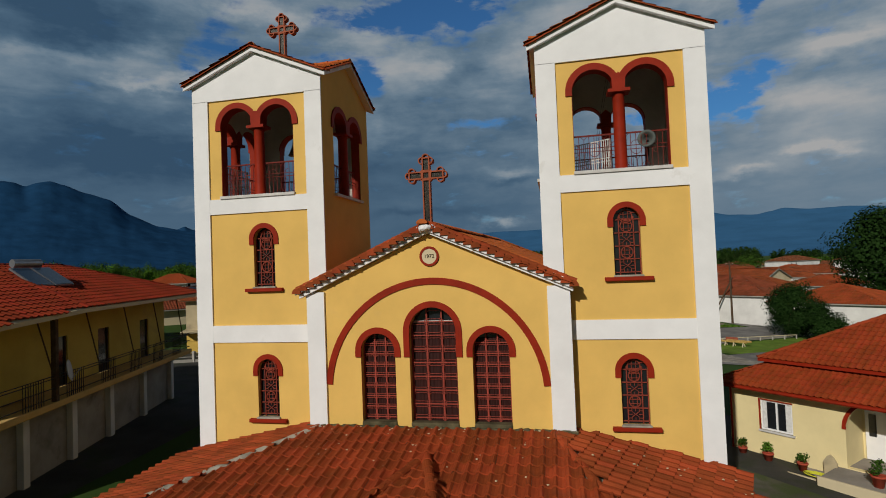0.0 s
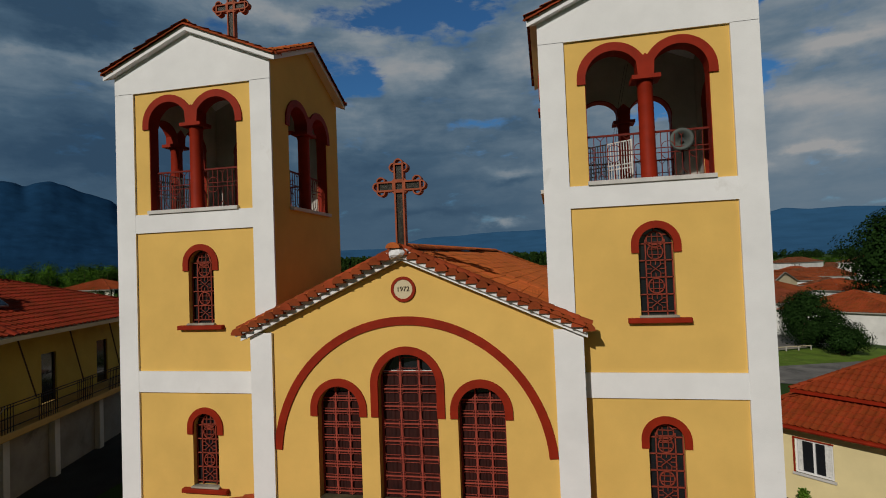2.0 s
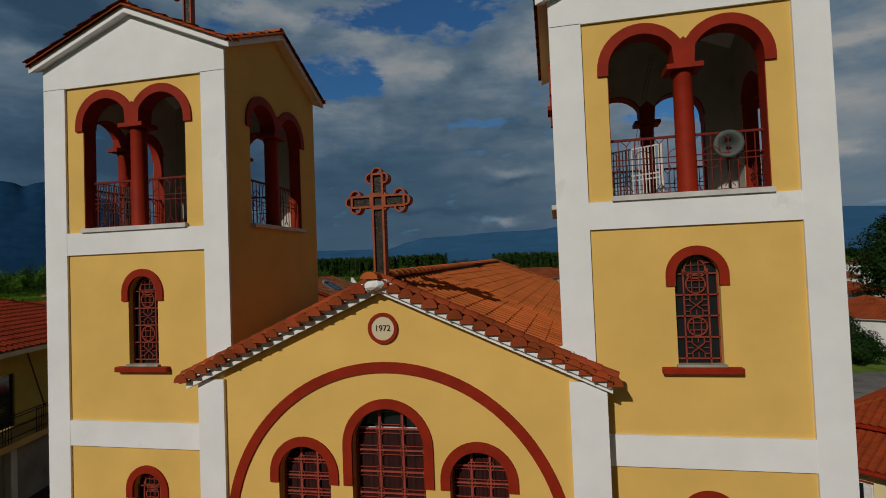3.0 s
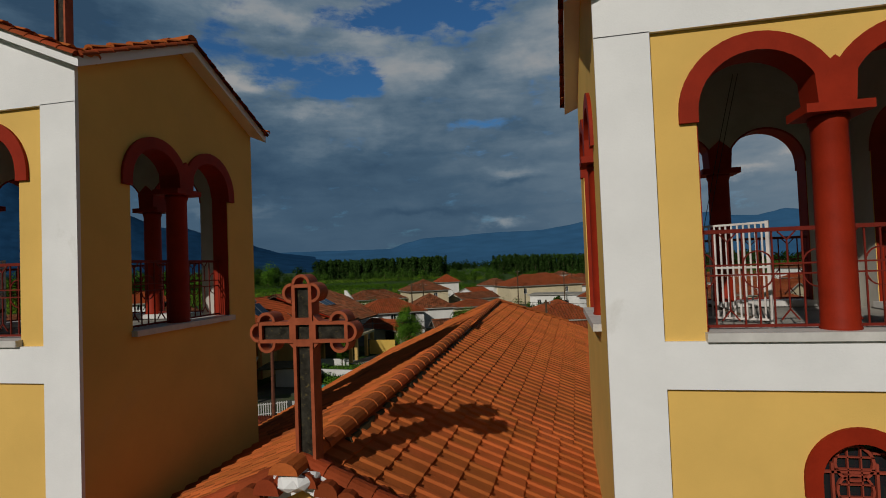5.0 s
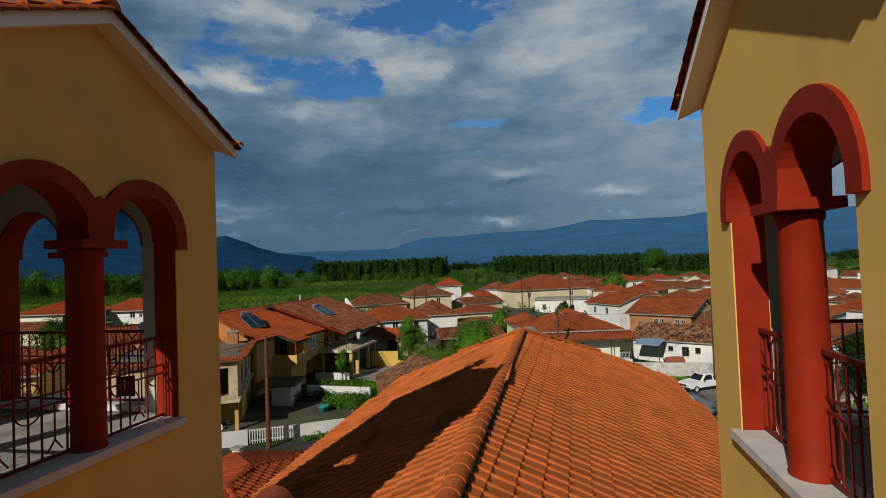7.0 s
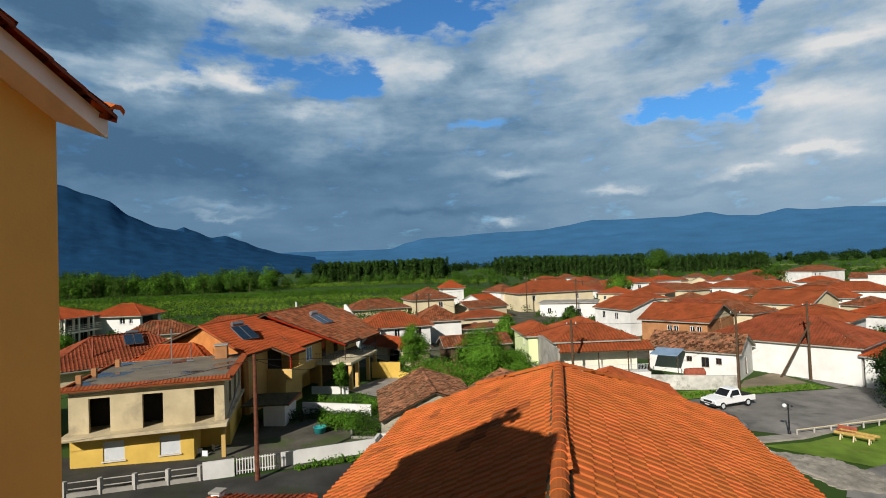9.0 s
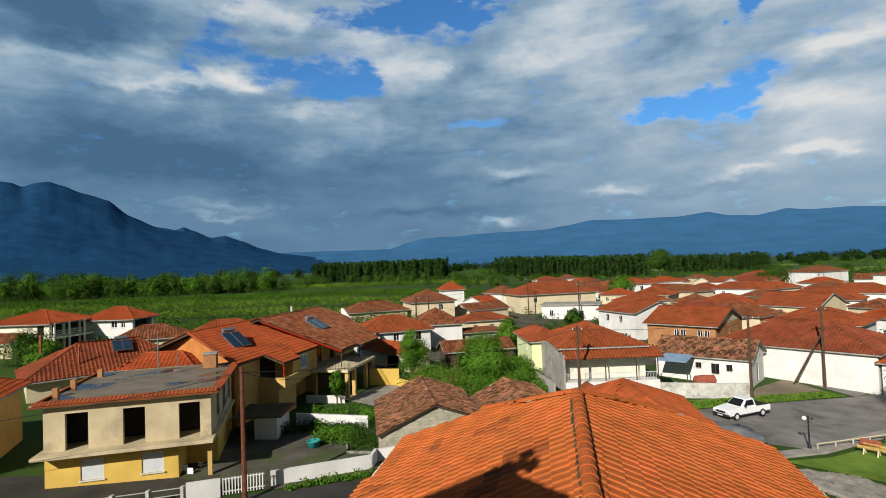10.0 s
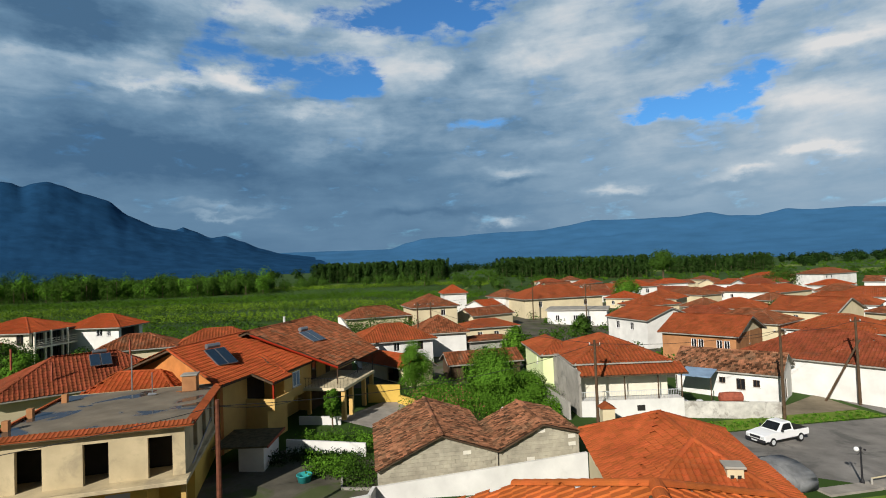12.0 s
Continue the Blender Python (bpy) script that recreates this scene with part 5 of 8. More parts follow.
    for xx in (L - 3.4,):
        tube(bm, (xx, D - 2.0, H + 0.2), (xx, D - 2.0, H + 1.7), 0.03, n=6)
        tube(bm, (xx - 0.25, D - 2.0, H + 0.28), (xx + 0.25, D - 2.0, H + 0.28), 0.12, 0.05, n=6)
    part("roof_pipe", bm, M_STEEL, hs)
    for xx, yy in ((-0.1, 4.0), (-0.1, 1.4), (0.3, 7.5)):
        part("roof_stub", boxm(xx, xx + 0.3, yy, yy + 0.3, H + 0.2, H + 0.75), M_BRICKW, hs)
    bm = bmesh.new()
    tube(bm, (L + 0.05, -0.2, z1 - 0.3), (L + 0.05, 8.0, z1 + 0.9), 0.05, n=6)
    part("drain_pipe", bm, M_STEEL, hs)
    return hs


M_YELLOWH = material("yellow_wall", (0.66, 0.44, 0.10), 0.92, 0.08, 0.5, 30, 0.15, stain=((0.42, 0.30, 0.10), 0.5, 0.6, 0.4))
M_CREAM2 = material("bare_cream_plaster", (0.52, 0.43, 0.27), 0.95, 0.12, 0.5, 20, 0.2, stain=((0.27, 0.23, 0.16), 0.7, 0.52, 0.6))
M_GREYW = material("pale_grey_paint", (0.55, 0.57, 0.58), 0.6, 0.05, 2, 30, 0.05)
M_WETROOF = material("wet_concrete", (0.20, 0.168, 0.122), 0.8, 0.2, 0.6, 14, 0.2, stain=((0.16, 0.13, 0.09), 0.9, 0.5, 0.6))


def puddles(m):
    """Shallow water on part of the roof: darker, smooth and shiny."""
    nt = m.node_tree
    b = nt.nodes["Principled BSDF"]
    geo = nt.nodes.new("ShaderNodeNewGeometry")
    r = nt.nodes.new("ShaderNodeMapRange")
    r.inputs["From Min"].default_value, r.inputs["From Max"].default_value = 0.50, 0.53
    link(nt, noise_tex(nt, geo.outputs["Position"], 0.27, 3, 0.5, 0.6), r.inputs["Value"])
    old = b.inputs["Base Color"].links[0].from_socket
    link(nt, mixc(nt, r.outputs[0], old, (0.055, 0.05, 0.045)), b.inputs["Base Color"])
    link(nt, smath(nt, "SUBTRACT", 0.8, smath(nt, "MULTIPLY", r.outputs[0], 0.74)), b.inputs["Roughness"])
    b.inputs["Specular IOR Level"].default_value = 0.28
    nt.links.remove(b.inputs["Normal"].links[0])


puddles(M_WETROOF)
flat_house()

# houses round it


def window_in(ob, m, w, h, frame_mat=None, glass=None):
    """A framed window set on a wall; m puts its sill's middle on the wall face, local -y looks out."""
    wn = new("window")
    wn.parent = ob
    wn.matrix_local = m
    t = 0.07
    fr = bmesh.new()
    for x0, x1, z0, z1 in ((-w / 2, -w / 2 + t, 0, h), (w / 2 - t, w / 2, 0, h), (-w / 2 + t, w / 2 - t, 0, t), (-w / 2 + t, w / 2 - t, h - t, h), (-t / 2, t / 2, t, h - t)):
        box(fr, x0, x1, -0.05, 0.03, z0, z1)
    bmesh.ops.remove_doubles(fr, verts=fr.verts[:], dist=1e-4)
    part("window_frame", fr, frame_mat or M_PAINTW, wn)
    part("pane", box(bmesh.new(), -w / 2 + t, w / 2 - t, -0.02, 0.0, t, h - t), glass or M_GLASS, wn)
    part("window_sill", box(bmesh.new(), -w / 2 - 0.1, w / 2 + 0.1, -0.12, 0.02, -0.07, 0), M_MARBLE, wn)
    return wn


def ochre_house():
    o = Vector((-27.0, 46.0, gz(-27)))
    hs = thing("house", "ochre two-storey house with orange tiled roof and recessed balcony", "house", Matrix.Translation(o))
    k = 0.386

    def up(x, y):
        return Vector((x, y, 7.5 - k * (x + 30.8)))
    R0, R1 = up(-30.7, 42.6), up(-30.8, 53.8)
    wl = 7.5 - k * 5.8
    roof_planes(hs, o, [[R0, up(-24.95, 40.5), up(-24.95, 46.6), up(-24.95, 52.8), R1], [R1, Vector((-36.6, 53.8, wl)), Vector((-36.6, 43.0, wl)), R0]], M_HTILE2, 0.34, 41, ridges=((R0, R1), (up(-24.95, 40.5), R0)))
    roof_planes(hs, o, [[up(-25.0, 47.4) + Vector((0, 0, 0.16)), up(-23.6, 47.4) + Vector((0, 0, 0.16)), up(-23.6, 52.6) + Vector((0, 0, 0.16)), up(-26.5, 52.6) + Vector((0, 0, 0.16)), up(-26.5, 48.6) + Vector((0, 0, 0.16))],
                        [up(-25.0, 44.4) + Vector((0, 0, 0.1)), up(-23.1, 44.4) + Vector((0, 0, 0.1)), up(-23.1, 47.4) + Vector((0, 0, 0.1)), up(-25.0, 47.4) + Vector((0, 0, 0.1))]], M_HTILE2, 0.34, 42, name="wing_roof",
                ridges=((up(-23.6, 47.4) + Vector((0, 0, 0.16)), up(-26.6, 48.7) + Vector((0, 0, 0.16))),))
    wall_loop(hs, o, [(-25.4, 41.2), (-25.4, 44.6)], -0.5, 5.2, M_OCHRE)
    wall_loop(hs, o, [(-25.4, 47.4), (-25.4, 52.8)], -0.5, 5.2, M_OCHRE)
    wall_loop(hs, o, [(-30.6, 43.0), (-25.4, 41.2)], -0.5, [7.2, 5.2], M_ORANGEW, "gable_wall")
    wall_loop(hs, o, [(-36.2, 44.8), (-30.6, 43.0)], -0.5, [5.2, 7.2], M_ORANGEW, "gable_wall")
    # balcony: floor, parapet, corner post and a black panel for the room's shade behind
    part("balcony_floor", boxm(1.6, 4.0, -1.6, 1.4, 2.55 - 0.3, 2.75 - 0.3), M_OCHRE, hs)
    part("balcony_parapet", boxm(3.85, 4.0, -1.6, 1.4, 2.45, 3.1), M_OCHRE, hs)
    part("balcony_parapet", boxm(1.6, 3.85, -1.6, -1.45, 2.45, 3.1), M_OCHRE, hs)
    part("corner_post", boxm(3.8, 3.92, -1.52, -1.4, 3.1, 4.35), M_RED, hs)
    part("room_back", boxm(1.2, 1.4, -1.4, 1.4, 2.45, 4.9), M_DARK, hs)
    part("lower_wall", boxm(1.6, 3.4, -1.6, -1.4, -0.8, 2.25), M_OCHRE, hs)
    part("lower_wall", boxm(3.2, 3.4, -1.4, 1.4, -0.8, 2.25), M_OCHRE, hs)
    # wing with a window over an open passage
    part("wing_wall", boxm(1.6, 3.2, 1.41, 1.6, 2.3, 4.7), M_OCHRE, hs)
    part("wing_wall", boxm(3.0, 3.2, 1.6, 6.3, 2.3, 4.62), M_OCHRE, hs)
    part("wing_floor", boxm(1.6, 3.2, 1.4, 6.3, 2.1, 2.3), M_OCHRE, hs)
    for y in (1.5, 6.0):
        part("passage_post", boxm(2.9, 3.2, y - 0.1, y + 0.25, -0.8, 2.1), M_OCHRE, hs)
    window_in(hs, Matrix.Translation((3.2, 3.4, 3.0)) @ Matrix.Rotation(radians(90), 4, "Z"), 1.25, 1.25, None, M_BLUE)
    return hs


M_ORANGEW = material("orange_plaster", (0.52, 0.20, 0.06), 0.92, 0.14, 0.8, 18, 0.25, stain=((0.36, 0.15, 0.06), 0.6, 0.55, 0.5))
ochre_house()


def terrace_house():
    o = Vector((-25.0, 57.0, gz(-25)))
    hs = thing("house", "two-storey house with dark weathered tile roof and terrace on posts", "house", Matrix.Translation(o))
    k = 0.41

    def up(x, y):
        return Vector((x, y, 7.7 - k * (x + 29.3)))
    R0, R1 = up(-29.3, 50.9), up(-29.4, 65.0)
    roof_planes(hs, o, [[R0, up(-21.2, 52.4), up(-20.9, 62.4), up(-26.3, 66.0), R1], [R1, Vector((-37.0, 65, 4.55)), Vector((-37.0, 51.2, 4.55)), R0]], M_DARKTILE, 0.34, 43, ridges=((R0, R1),))
    wall_loop(hs, o, [(-24.6, 53.2), (-24.6, 64.0)], -0.5, 5.5, M_OCHRE)
    wall_loop(hs, o, [(-29.3, 52.4), (-24.6, 53.2)], -0.5, [7.4, 5.5], M_OCHRE)
    wall_loop(hs, o, [(-24.6, 64.0), (-29.3, 64.0)], -0.5, [5.5, 7.4], M_WHITEWASH)
    a, b = up(-21.2, 52.36) - o, up(-28.9, 50.9) - o
    part("fascia", tubem(a + Vector((0, -0.05, -0.1)), b + Vector((0, -0.05, -0.1)), 0.10, n=4), M_RED, hs, "red painted verge board")
    part("terrace_slab", boxm(0.4, 5.0, -6.3, 1.6, 2.35, 2.6, 0.02), M_CREAM, hs)
    for y in (-5.9, -4.2, -1.0, 1.2):
        part("terrace_post", boxm(4.6, 4.95, y - 0.17, y + 0.17, -0.6, 2.35), M_OCHRE, hs)
    for y in (-4.6, 0.2, 4.6):
        part("roof_prop", tubem((3.7, y, 2.6 if y < 2 else -0.3), (3.7, y, 4.1), 0.05, n=6), M_WOOD, hs)
    rail = new("terrace_railing")
    rail.parent = hs
    for p, q in (((0.5, -6.25), (4.95, -6.25)), ((4.95, -6.25), (4.95, 1.5))):
        part("rail", tubem((p[0], p[1], 3.45), (q[0], q[1], 3.45), 0.025, n=5), M_BLACKM, rail)
        n = int((Vector(q) - Vector(p)).length / 0.28)
        for i in range(n):
            c = Vector(p).lerp(Vector(q), i / n)
            part("bar", tubem((c.x, c.y, 2.6), (c.x, c.y, 3.45), 0.012, n=4), M_BLACKM, rail)
    for y in (-2.6, 0.6, 3.6):
        dr = new("balcony_door")
        dr.parent = hs
        part("door_leaf", boxm(0.41, 0.46, y - 0.5, y + 0.5, 2.62, 4.7), M_WOOD, dr)
        part("pane", boxm(0.462, 0.47, y - 0.35, y + 0.35, 3.4, 4.5), M_GLASS, dr)
    part("ground_wall", boxm(0.5, 0.7, -3.6, 6.4, -0.6, 2.35), M_WOOD, hs)
    # white gable of the rear wing
    part("rear_gable", prism(bmesh.new(), [(-2.0, 2.6), (0.2, 2.6), (-0.2, 5.2), (-1.7, 7.2), (-2.0, 7.2)], 9.2, 9.5), M_WHITEWASH, hs)
    ch = new("chimney")
    ch.parent = hs
    part("stack", tubem((-4.4, 1.0, 6.9), (-4.4, 1.0, 8.2), 0.12, n=8), M_GREYW, ch)
    return hs


terrace_house()


def block_shed(low0, top, low1, depth, label, seed):
    """An old shed whose gable is laid in bare blocks; low0, top and low1 are eaves, ridge and eaves as (metres along the sheds' common front, height)."""
    u, n = Vector((0.937, 0.3495, 0)), Vector((-0.3495, 0.937, 0))
    yaw = math.atan2(u.y, u.x)
    org = Vector((-12.9, 36.9, 0)) + n * 0.35
    zb = gz(org.x + u.x * top[0])
    sh = thing("shed", label, "shed", Matrix.Translation(org + u * low0[0] + Vector((0, 0, zb))) @ Matrix.Rotation(yaw, 4, "Z"), "block sheds with joined roofs")
    L, xt = low1[0] - low0[0], top[0] - low0[0]
    za, zt, zc = low0[1] - zb, top[1] - zb, low1[1] - zb

    def under(x):
        return (za + (zt - za) * x / xt if x < xt else zt + (zc - zt) * (x - xt) / (L - xt)) - 0.1
    bm = bmesh.new()
    prism(bm, [(0.06, -1.2), (L - 0.02, -1.2), (L - 0.02, zc - 0.12), (xt, zt - 0.12), (0.06, za - 0.12)], 0.03, 0.25)
    g = part("gable_wall", bm, M_BLOCK, sh, "wall of pale grey blocks")
    part("side_wall", boxm(0.06, 0.26, 0.25, depth, -1.2, za - 0.1), M_GREY, sh)
    part("side_wall", boxm(L - 0.22, L - 0.02, 0.25, depth, -1.2, zc - 0.1), M_GREY, sh)
    part("back_wall", prism(bmesh.new(), [(0.26, -1.2), (L - 0.22, -1.2), (L - 0.22, zc - 0.12), (xt, zt - 0.12), (0.26, za - 0.12)], depth - 0.2, depth), M_GREY, sh)
    kinds = []
    for mat in (M_BLOCK, M_BLOCKW):
        me = bpy.data.meshes.new("block")
        b2 = boxm(-0.242, 0.242, 0.0, 0.06, -0.1145, 0.1145, 0.005)
        b2.to_mesh(me)
        b2.free()
        me.materials.append(mat)
        kinds.append(me)
    rg = random.Random(seed)
    for r in range(14):
        z = 0.35 + r * 0.235
        for c in range(int(L / 0.49) + 2):
            x = c * 0.49 + (0.245 if r % 2 else 0) + 0.06
            if 0.3 < x < L - 0.26 and z + 0.12 < min(under(x - 0.24), under(x + 0.24)):
                edge = z + 0.42 > under(x)
                o = new("block", kinds[1] if rg.random() < (0.22 if edge else 0.03) else kinds[0])
                o.parent = g
                o.location = (x, rg.uniform(-0.026, -0.020), z)
    ov = 0.35
    rd0, rd1 = Vector((xt, -ov, zt)), Vector((xt, depth, zt))
    polys = [[rd0, Vector((-0.05, -ov, za)), Vector((-0.05, depth, za)), rd1], [rd0, rd1, Vector((L, depth, zc)), Vector((L, -ov, zc))]]
    roof_planes(sh, (0, 0, 0), polys, M_OLDTILE, 0.2, seed, 0.07, ridges=((rd0, rd1),), rough=0.035)
    return sh


M_BLOCK = material("pale_block", (0.40, 0.365, 0.285), 0.95, 0.15, 1.2, 24, 0.3, obj=0.07, stain=((0.30, 0.27, 0.21), 0.7, 0.55, 0.5))
M_BLOCKW = material("whitened_block", (0.74, 0.70, 0.60), 0.95, 0.1, 1.2, 24, 0.3, obj=0.08)
block_shed((0.51, 1.19), (4.41, 2.95), (7.88, 1.72), 9.2, "old shed of pale blocks with rough brown tiled roof", 61)
block_shed((7.90, 1.72), (10.75, 3.10), (13.1, 2.46), 5.7, "small block shed with rough brown roof beside another", 62)
pot = thing("garden_chimney", "small whitewashed garden chimney behind the sheds", "chimney", pose(-5.9, 46.6, gz(-5.9), 0, 0, 20))
part("stack", boxm(-0.28, 0.28, -0.28, 0.28, 0.0, 2.8, 0.02), M_WHITEWASH, pot)
part("hood", prism(bmesh.new(), [(-0.36, 2.8), (0.36, 2.8), (0.0, 3.15)], -0.34, 0.34), M_WHITEWASH, pot)


# brighter copy of the village tile, sunlight on this roof put into its colour
M_HIPTILE = material("sunlit_red_tile", (0.38, 0.088, 0.026), 0.85, 0.14, 0.7, 14, 0.4, island=0.18, stain=((0.24, 0.09, 0.04), 1.4, 0.60, 0.35))


def hip_house():
    o = Vector((3.5, 34.0, gz(3.5)))
    hs = thing("house", "low cream house with large red tiled hip roof", "house", Matrix.Translation(o))
    Ra, Rb = Vector((3.1, 36.3, 5.15)), Vector((3.8, 32.2, 5.1))
    c1, c2, c3, c4 = Vector((-0.8, 38.9, 3.42)), Vector((7.2, 40.2, 3.2)), Vector((7.9, 27.8, 3.1)), Vector((0.5, 28.0, 3.35))
    roof_planes(hs, o, [[Ra, Rb, c4], [Ra, c4, c1], [Ra, c1, c2], [Ra, c2, c3], [Ra, c3, Rb], [Rb, c3, c4]], M_HIPTILE, 0.25, 45, 0.12, M_HIPTILE, ridges=((Ra, Rb), (c1, Ra), (c2, Ra), (c3, Rb), (c4, Rb)))
    wall_loop(hs, o, [(-0.35, 38.6), (0.85, 28.3), (7.5, 28.2), (6.8, 39.8), (-0.35, 38.6)], -2.2, 3.2, M_CREAM)
    ch = chimney(hs, 1.37, -3.5, 4.95, 0.62, 0.75, M_CREAM)
    for x in (-0.13, 0.13):
        part("flue", boxm(x - 0.07, x + 0.07, -0.325, -0.311, 0.25, 0.5), M_DARK, ch)
    return hs


hip_house()
M_CREAMW = material("pale_cream_wall", (0.72, 0.68, 0.56), 0.92, 0.06, 0.5, 30, 0.15, stain=((0.5, 0.46, 0.38), 0.45, 0.62, 0.4))
H6 = house("house", "white house with red hip roof and tiled veranda", (-0.35, 57.9), (7.77, 59.63), 10.4, 4.85, 1.7, "hip", M_CREAMW, M_HTILE, 0.4, (), 0.34, 1.2)
ver = [Vector((0.0, -1.6, 3.80)), Vector((9.6, -1.6, 3.80)), Vector((9.6, 0.0, 4.5)), Vector((0.0, 0.0, 4.5))]
roof_planes(H6, (0, 0, 0), [ver], M_HTILE, 0.34, 14, 0.1, M_WOOD, "veranda_roof")
part("veranda_floor", boxm(0.0, 9.2, -1.3, 0, 1.35, 1.55), M_WHITEWASH, H6)
part("veranda_front", boxm(0.0, 9.2, -1.3, -1.1, -1.2, 1.35), M_WHITEWASH, H6)
part("veranda_side", boxm(9.0, 9.2, -1.1, 0, -1.2, 1.35), M_WHITEWASH, H6)
part("side_wall", prism(bmesh.new(), [(-1.3, -1.2), (8.6, -1.2), (8.6, 4.85), (-1.3, 4.15)], 0.02, 0.26, Matrix.Rotation(radians(95), 4, "Z")), M_CONC, H6, "stained grey cement side wall")
for x in (4.0, 7.0, 9.1):
    part("veranda_post", tubem((x, -1.2, 1.55), (x, -1.2, 3.92), 0.06), M_WOOD, H6)
rail6 = new("veranda_railing")
rail6.parent = H6
part("rail", boxm(0.0, 9.1, -1.22, -1.18, 2.3, 2.35), M_GREYW, rail6)
for i in range(60):
    part("bar", boxm(0.05 + i * 0.15, 0.075 + i * 0.15, -1.215, -1.185, 1.55, 2.3), M_GREYW, rail6)
part("vent", boxm(5.0, 5.7, -1.32, -1.29, 0.55, 1.05), M_DARK, H6)
oven = thing("oven_chimney", "small cream chimney pot house beside a white wall", "chimney", pose(1.9, 53.6, gz(1.9), 0, 0, 10))
part("stack", boxm(-0.5, 0.5, -0.5, 0.5, 0, 1.8), M_CREAM, oven)
part("cap", prism(bmesh.new(), [(-0.65, 1.8), (0.65, 1.8), (0, 2.2)], -0.6, 0.6), M_HTILE, oven)
house("house", "pale green house with red tiled hip roof", (-3.5, 63.6), (0.2, 64.6), 8.5, 4.5, 0.9, "hip", M_LIME, M_HTILE, 0.4, [("l", 6.0, 3.0, 0.6, 0.9, "win")], 0.34, 1.2)
H7 = house("house", "old whitewashed house with sagging mossy tiled roof", (10.4, 69.4), (18.9, 64.7), 6.5, 2.9, 1.5, "gable", M_WHITEWASH, M_OLDTILE, 0.35,
           [("f", 4.6, 1.5, 0.6, 0.6, "brown"), ("f", 6.3, 1.0, 0.8, 1.1, "brown"), ("f", 7.7, 1.4, 0.6, 0.7, "brown"), ("r", 3.3, 0.0, 0.9, 1.9, "brown")], 0.26, 1.0, ridge="x")
H8 = house("house", "brick two-storey house with orange tiled gable roof", (12.1, 85.8), (19.8, 80.4), 10, 4.6, 1.9, "gable", M_BRICKW, M_HTILE, 0.5,
           [("f", 4.2, 2.6, 0.7, 1.2, "win"), ("f", 5.1, 2.6, 0.7, 1.2, "win"), ("f", 7.4, 2.6, 0.7, 1.2, "win"), ("f", 8.3, 2.6, 0.7, 1.2, "win"), ("r", 4.8, 3.0, 0.3, 2.4, "brown")], 0.36, 1.2, ridge="x")
for c in H8.children:
    if c.name.startswith("gable_wall"):
        c.data.materials[0] = M_CREAM
H9 = house("warehouse", "long white warehouse with red tiled roof", (18.2, 74.9), (30.5, 64.6), 11, 3.9, 2.4, "hip", M_WHITEWASH, M_BROWNTILE, 0.4, (), 0.36, 1.6, category="warehouse")
H10 = house("warehouse", "white annex with bright red roof", (30.7, 64.4), (40, 56.6), 12, 3.6, 2.0, "hip", M_WHITEWASH, M_HTILE2, 0.4, [("f", 2, 1.2, 0.9, 0.9, "win"), ("f", 3.6, 0, 0.9, 2, "win")], 0.36, 1.6, category="warehouse")
H11 = house("house", "white two-storey house with red gable roof", (6.6, 103.8), (11.7, 95.6), 9.5, 4.7, 1.6, "gable", M_WHITEWASH, M_HTILE, 0.4, [("f", 2.5, 2.8, 0.9, 1.2, "win"), ("f", 6.0, 2.8, 0.9, 1.2, "win")], 0.36, 1.2, ridge="x")
H12 = house("house", "white cottage with dark red hip roof", (-27, 72.6), (-18.4, 77.6), 7, 3.5, 1.7, "hip", M_WHITEWASH, M_HTILE, 0.5, [("f", 8.2, 1.9, 0.8, 1.1, "brown"), ("f", 5.0, 1.9, 0.8, 1.1, "win")], 0.34, 1.2)
H13 = house("house", "white house with dark weathered hip roof", (-21.4, 82.0), (-15.0, 84.4), 8, 3.7, 1.9, "hip", M_WHITEWASH, M_DARKTILE, 0.5, (), 0.34, 1.2)
H14 = house("house", "cream two-storey house with dark red hip roof", (-29.2, 108), (-21.4, 112.3), 9, 5.0, 2.1, "hip", M_CREAM, M_DARKTILE, 0.5, [("f", 6, 3.0, 0.9, 1.2, "win")], 0.4, 1.2)
H15 = house("shed", "open shed with low red roof", (-14, 67.4), (-6.4, 70.9), 4, 2.3, 0.9, "gable", M_WOOD, M_DARKTILE, 0.4, [("f", 3, 0, 3.0, 2.0, "hole"), ("f", 6.4, 0, 2.4, 2.0, "hole")], 0.34, category="shed")
H16 = house("house", "white two-storey house with deep shaded balconies and orange hip roof", (-69.7, 64.9), (-70.8, 73.3), 9, 4.25, 1.5, "hip", M_CREAMW, M_HTILE2, 0.6,
            [("f", 1.5, 0.0, 2.1, 3.9, "hole"), ("f", 4.2, 0.0, 2.7, 3.9, "hole"), ("f", 7.0, 0.0, 2.3, 3.9, "hole"), ("l", 7.7, 2.4, 1.0, 1.4, "brown")], 0.32, 2.0)
part("balcony_slab", boxm(-0.05, 8.5, -0.75, 0.9, 1.85, 2.1), M_CREAMW, H16)
for z in (2.35, 2.6, 2.9):
    part("balcony_rail", boxm(-0.05, 8.5, -0.74, -0.66, z, z + 0.08), M_CREAMW, H16)
for x in (0.1, 2.8, 5.7, 8.35):
    part("balcony_post", boxm(x - 0.11, x + 0.11, -0.76, -0.56, -1.5, 4.1), M_CREAMW, H16)
house("shed", "low shed with dark brown roof beside a white house", (-80.0, 59.6), (-70.6, 60.4), 3.4, 2.2, 0.9, "gable", M_CREAM, M_DARKTILE, 0.4, (), 0.34, 2.0, category="shed", ridge="x")
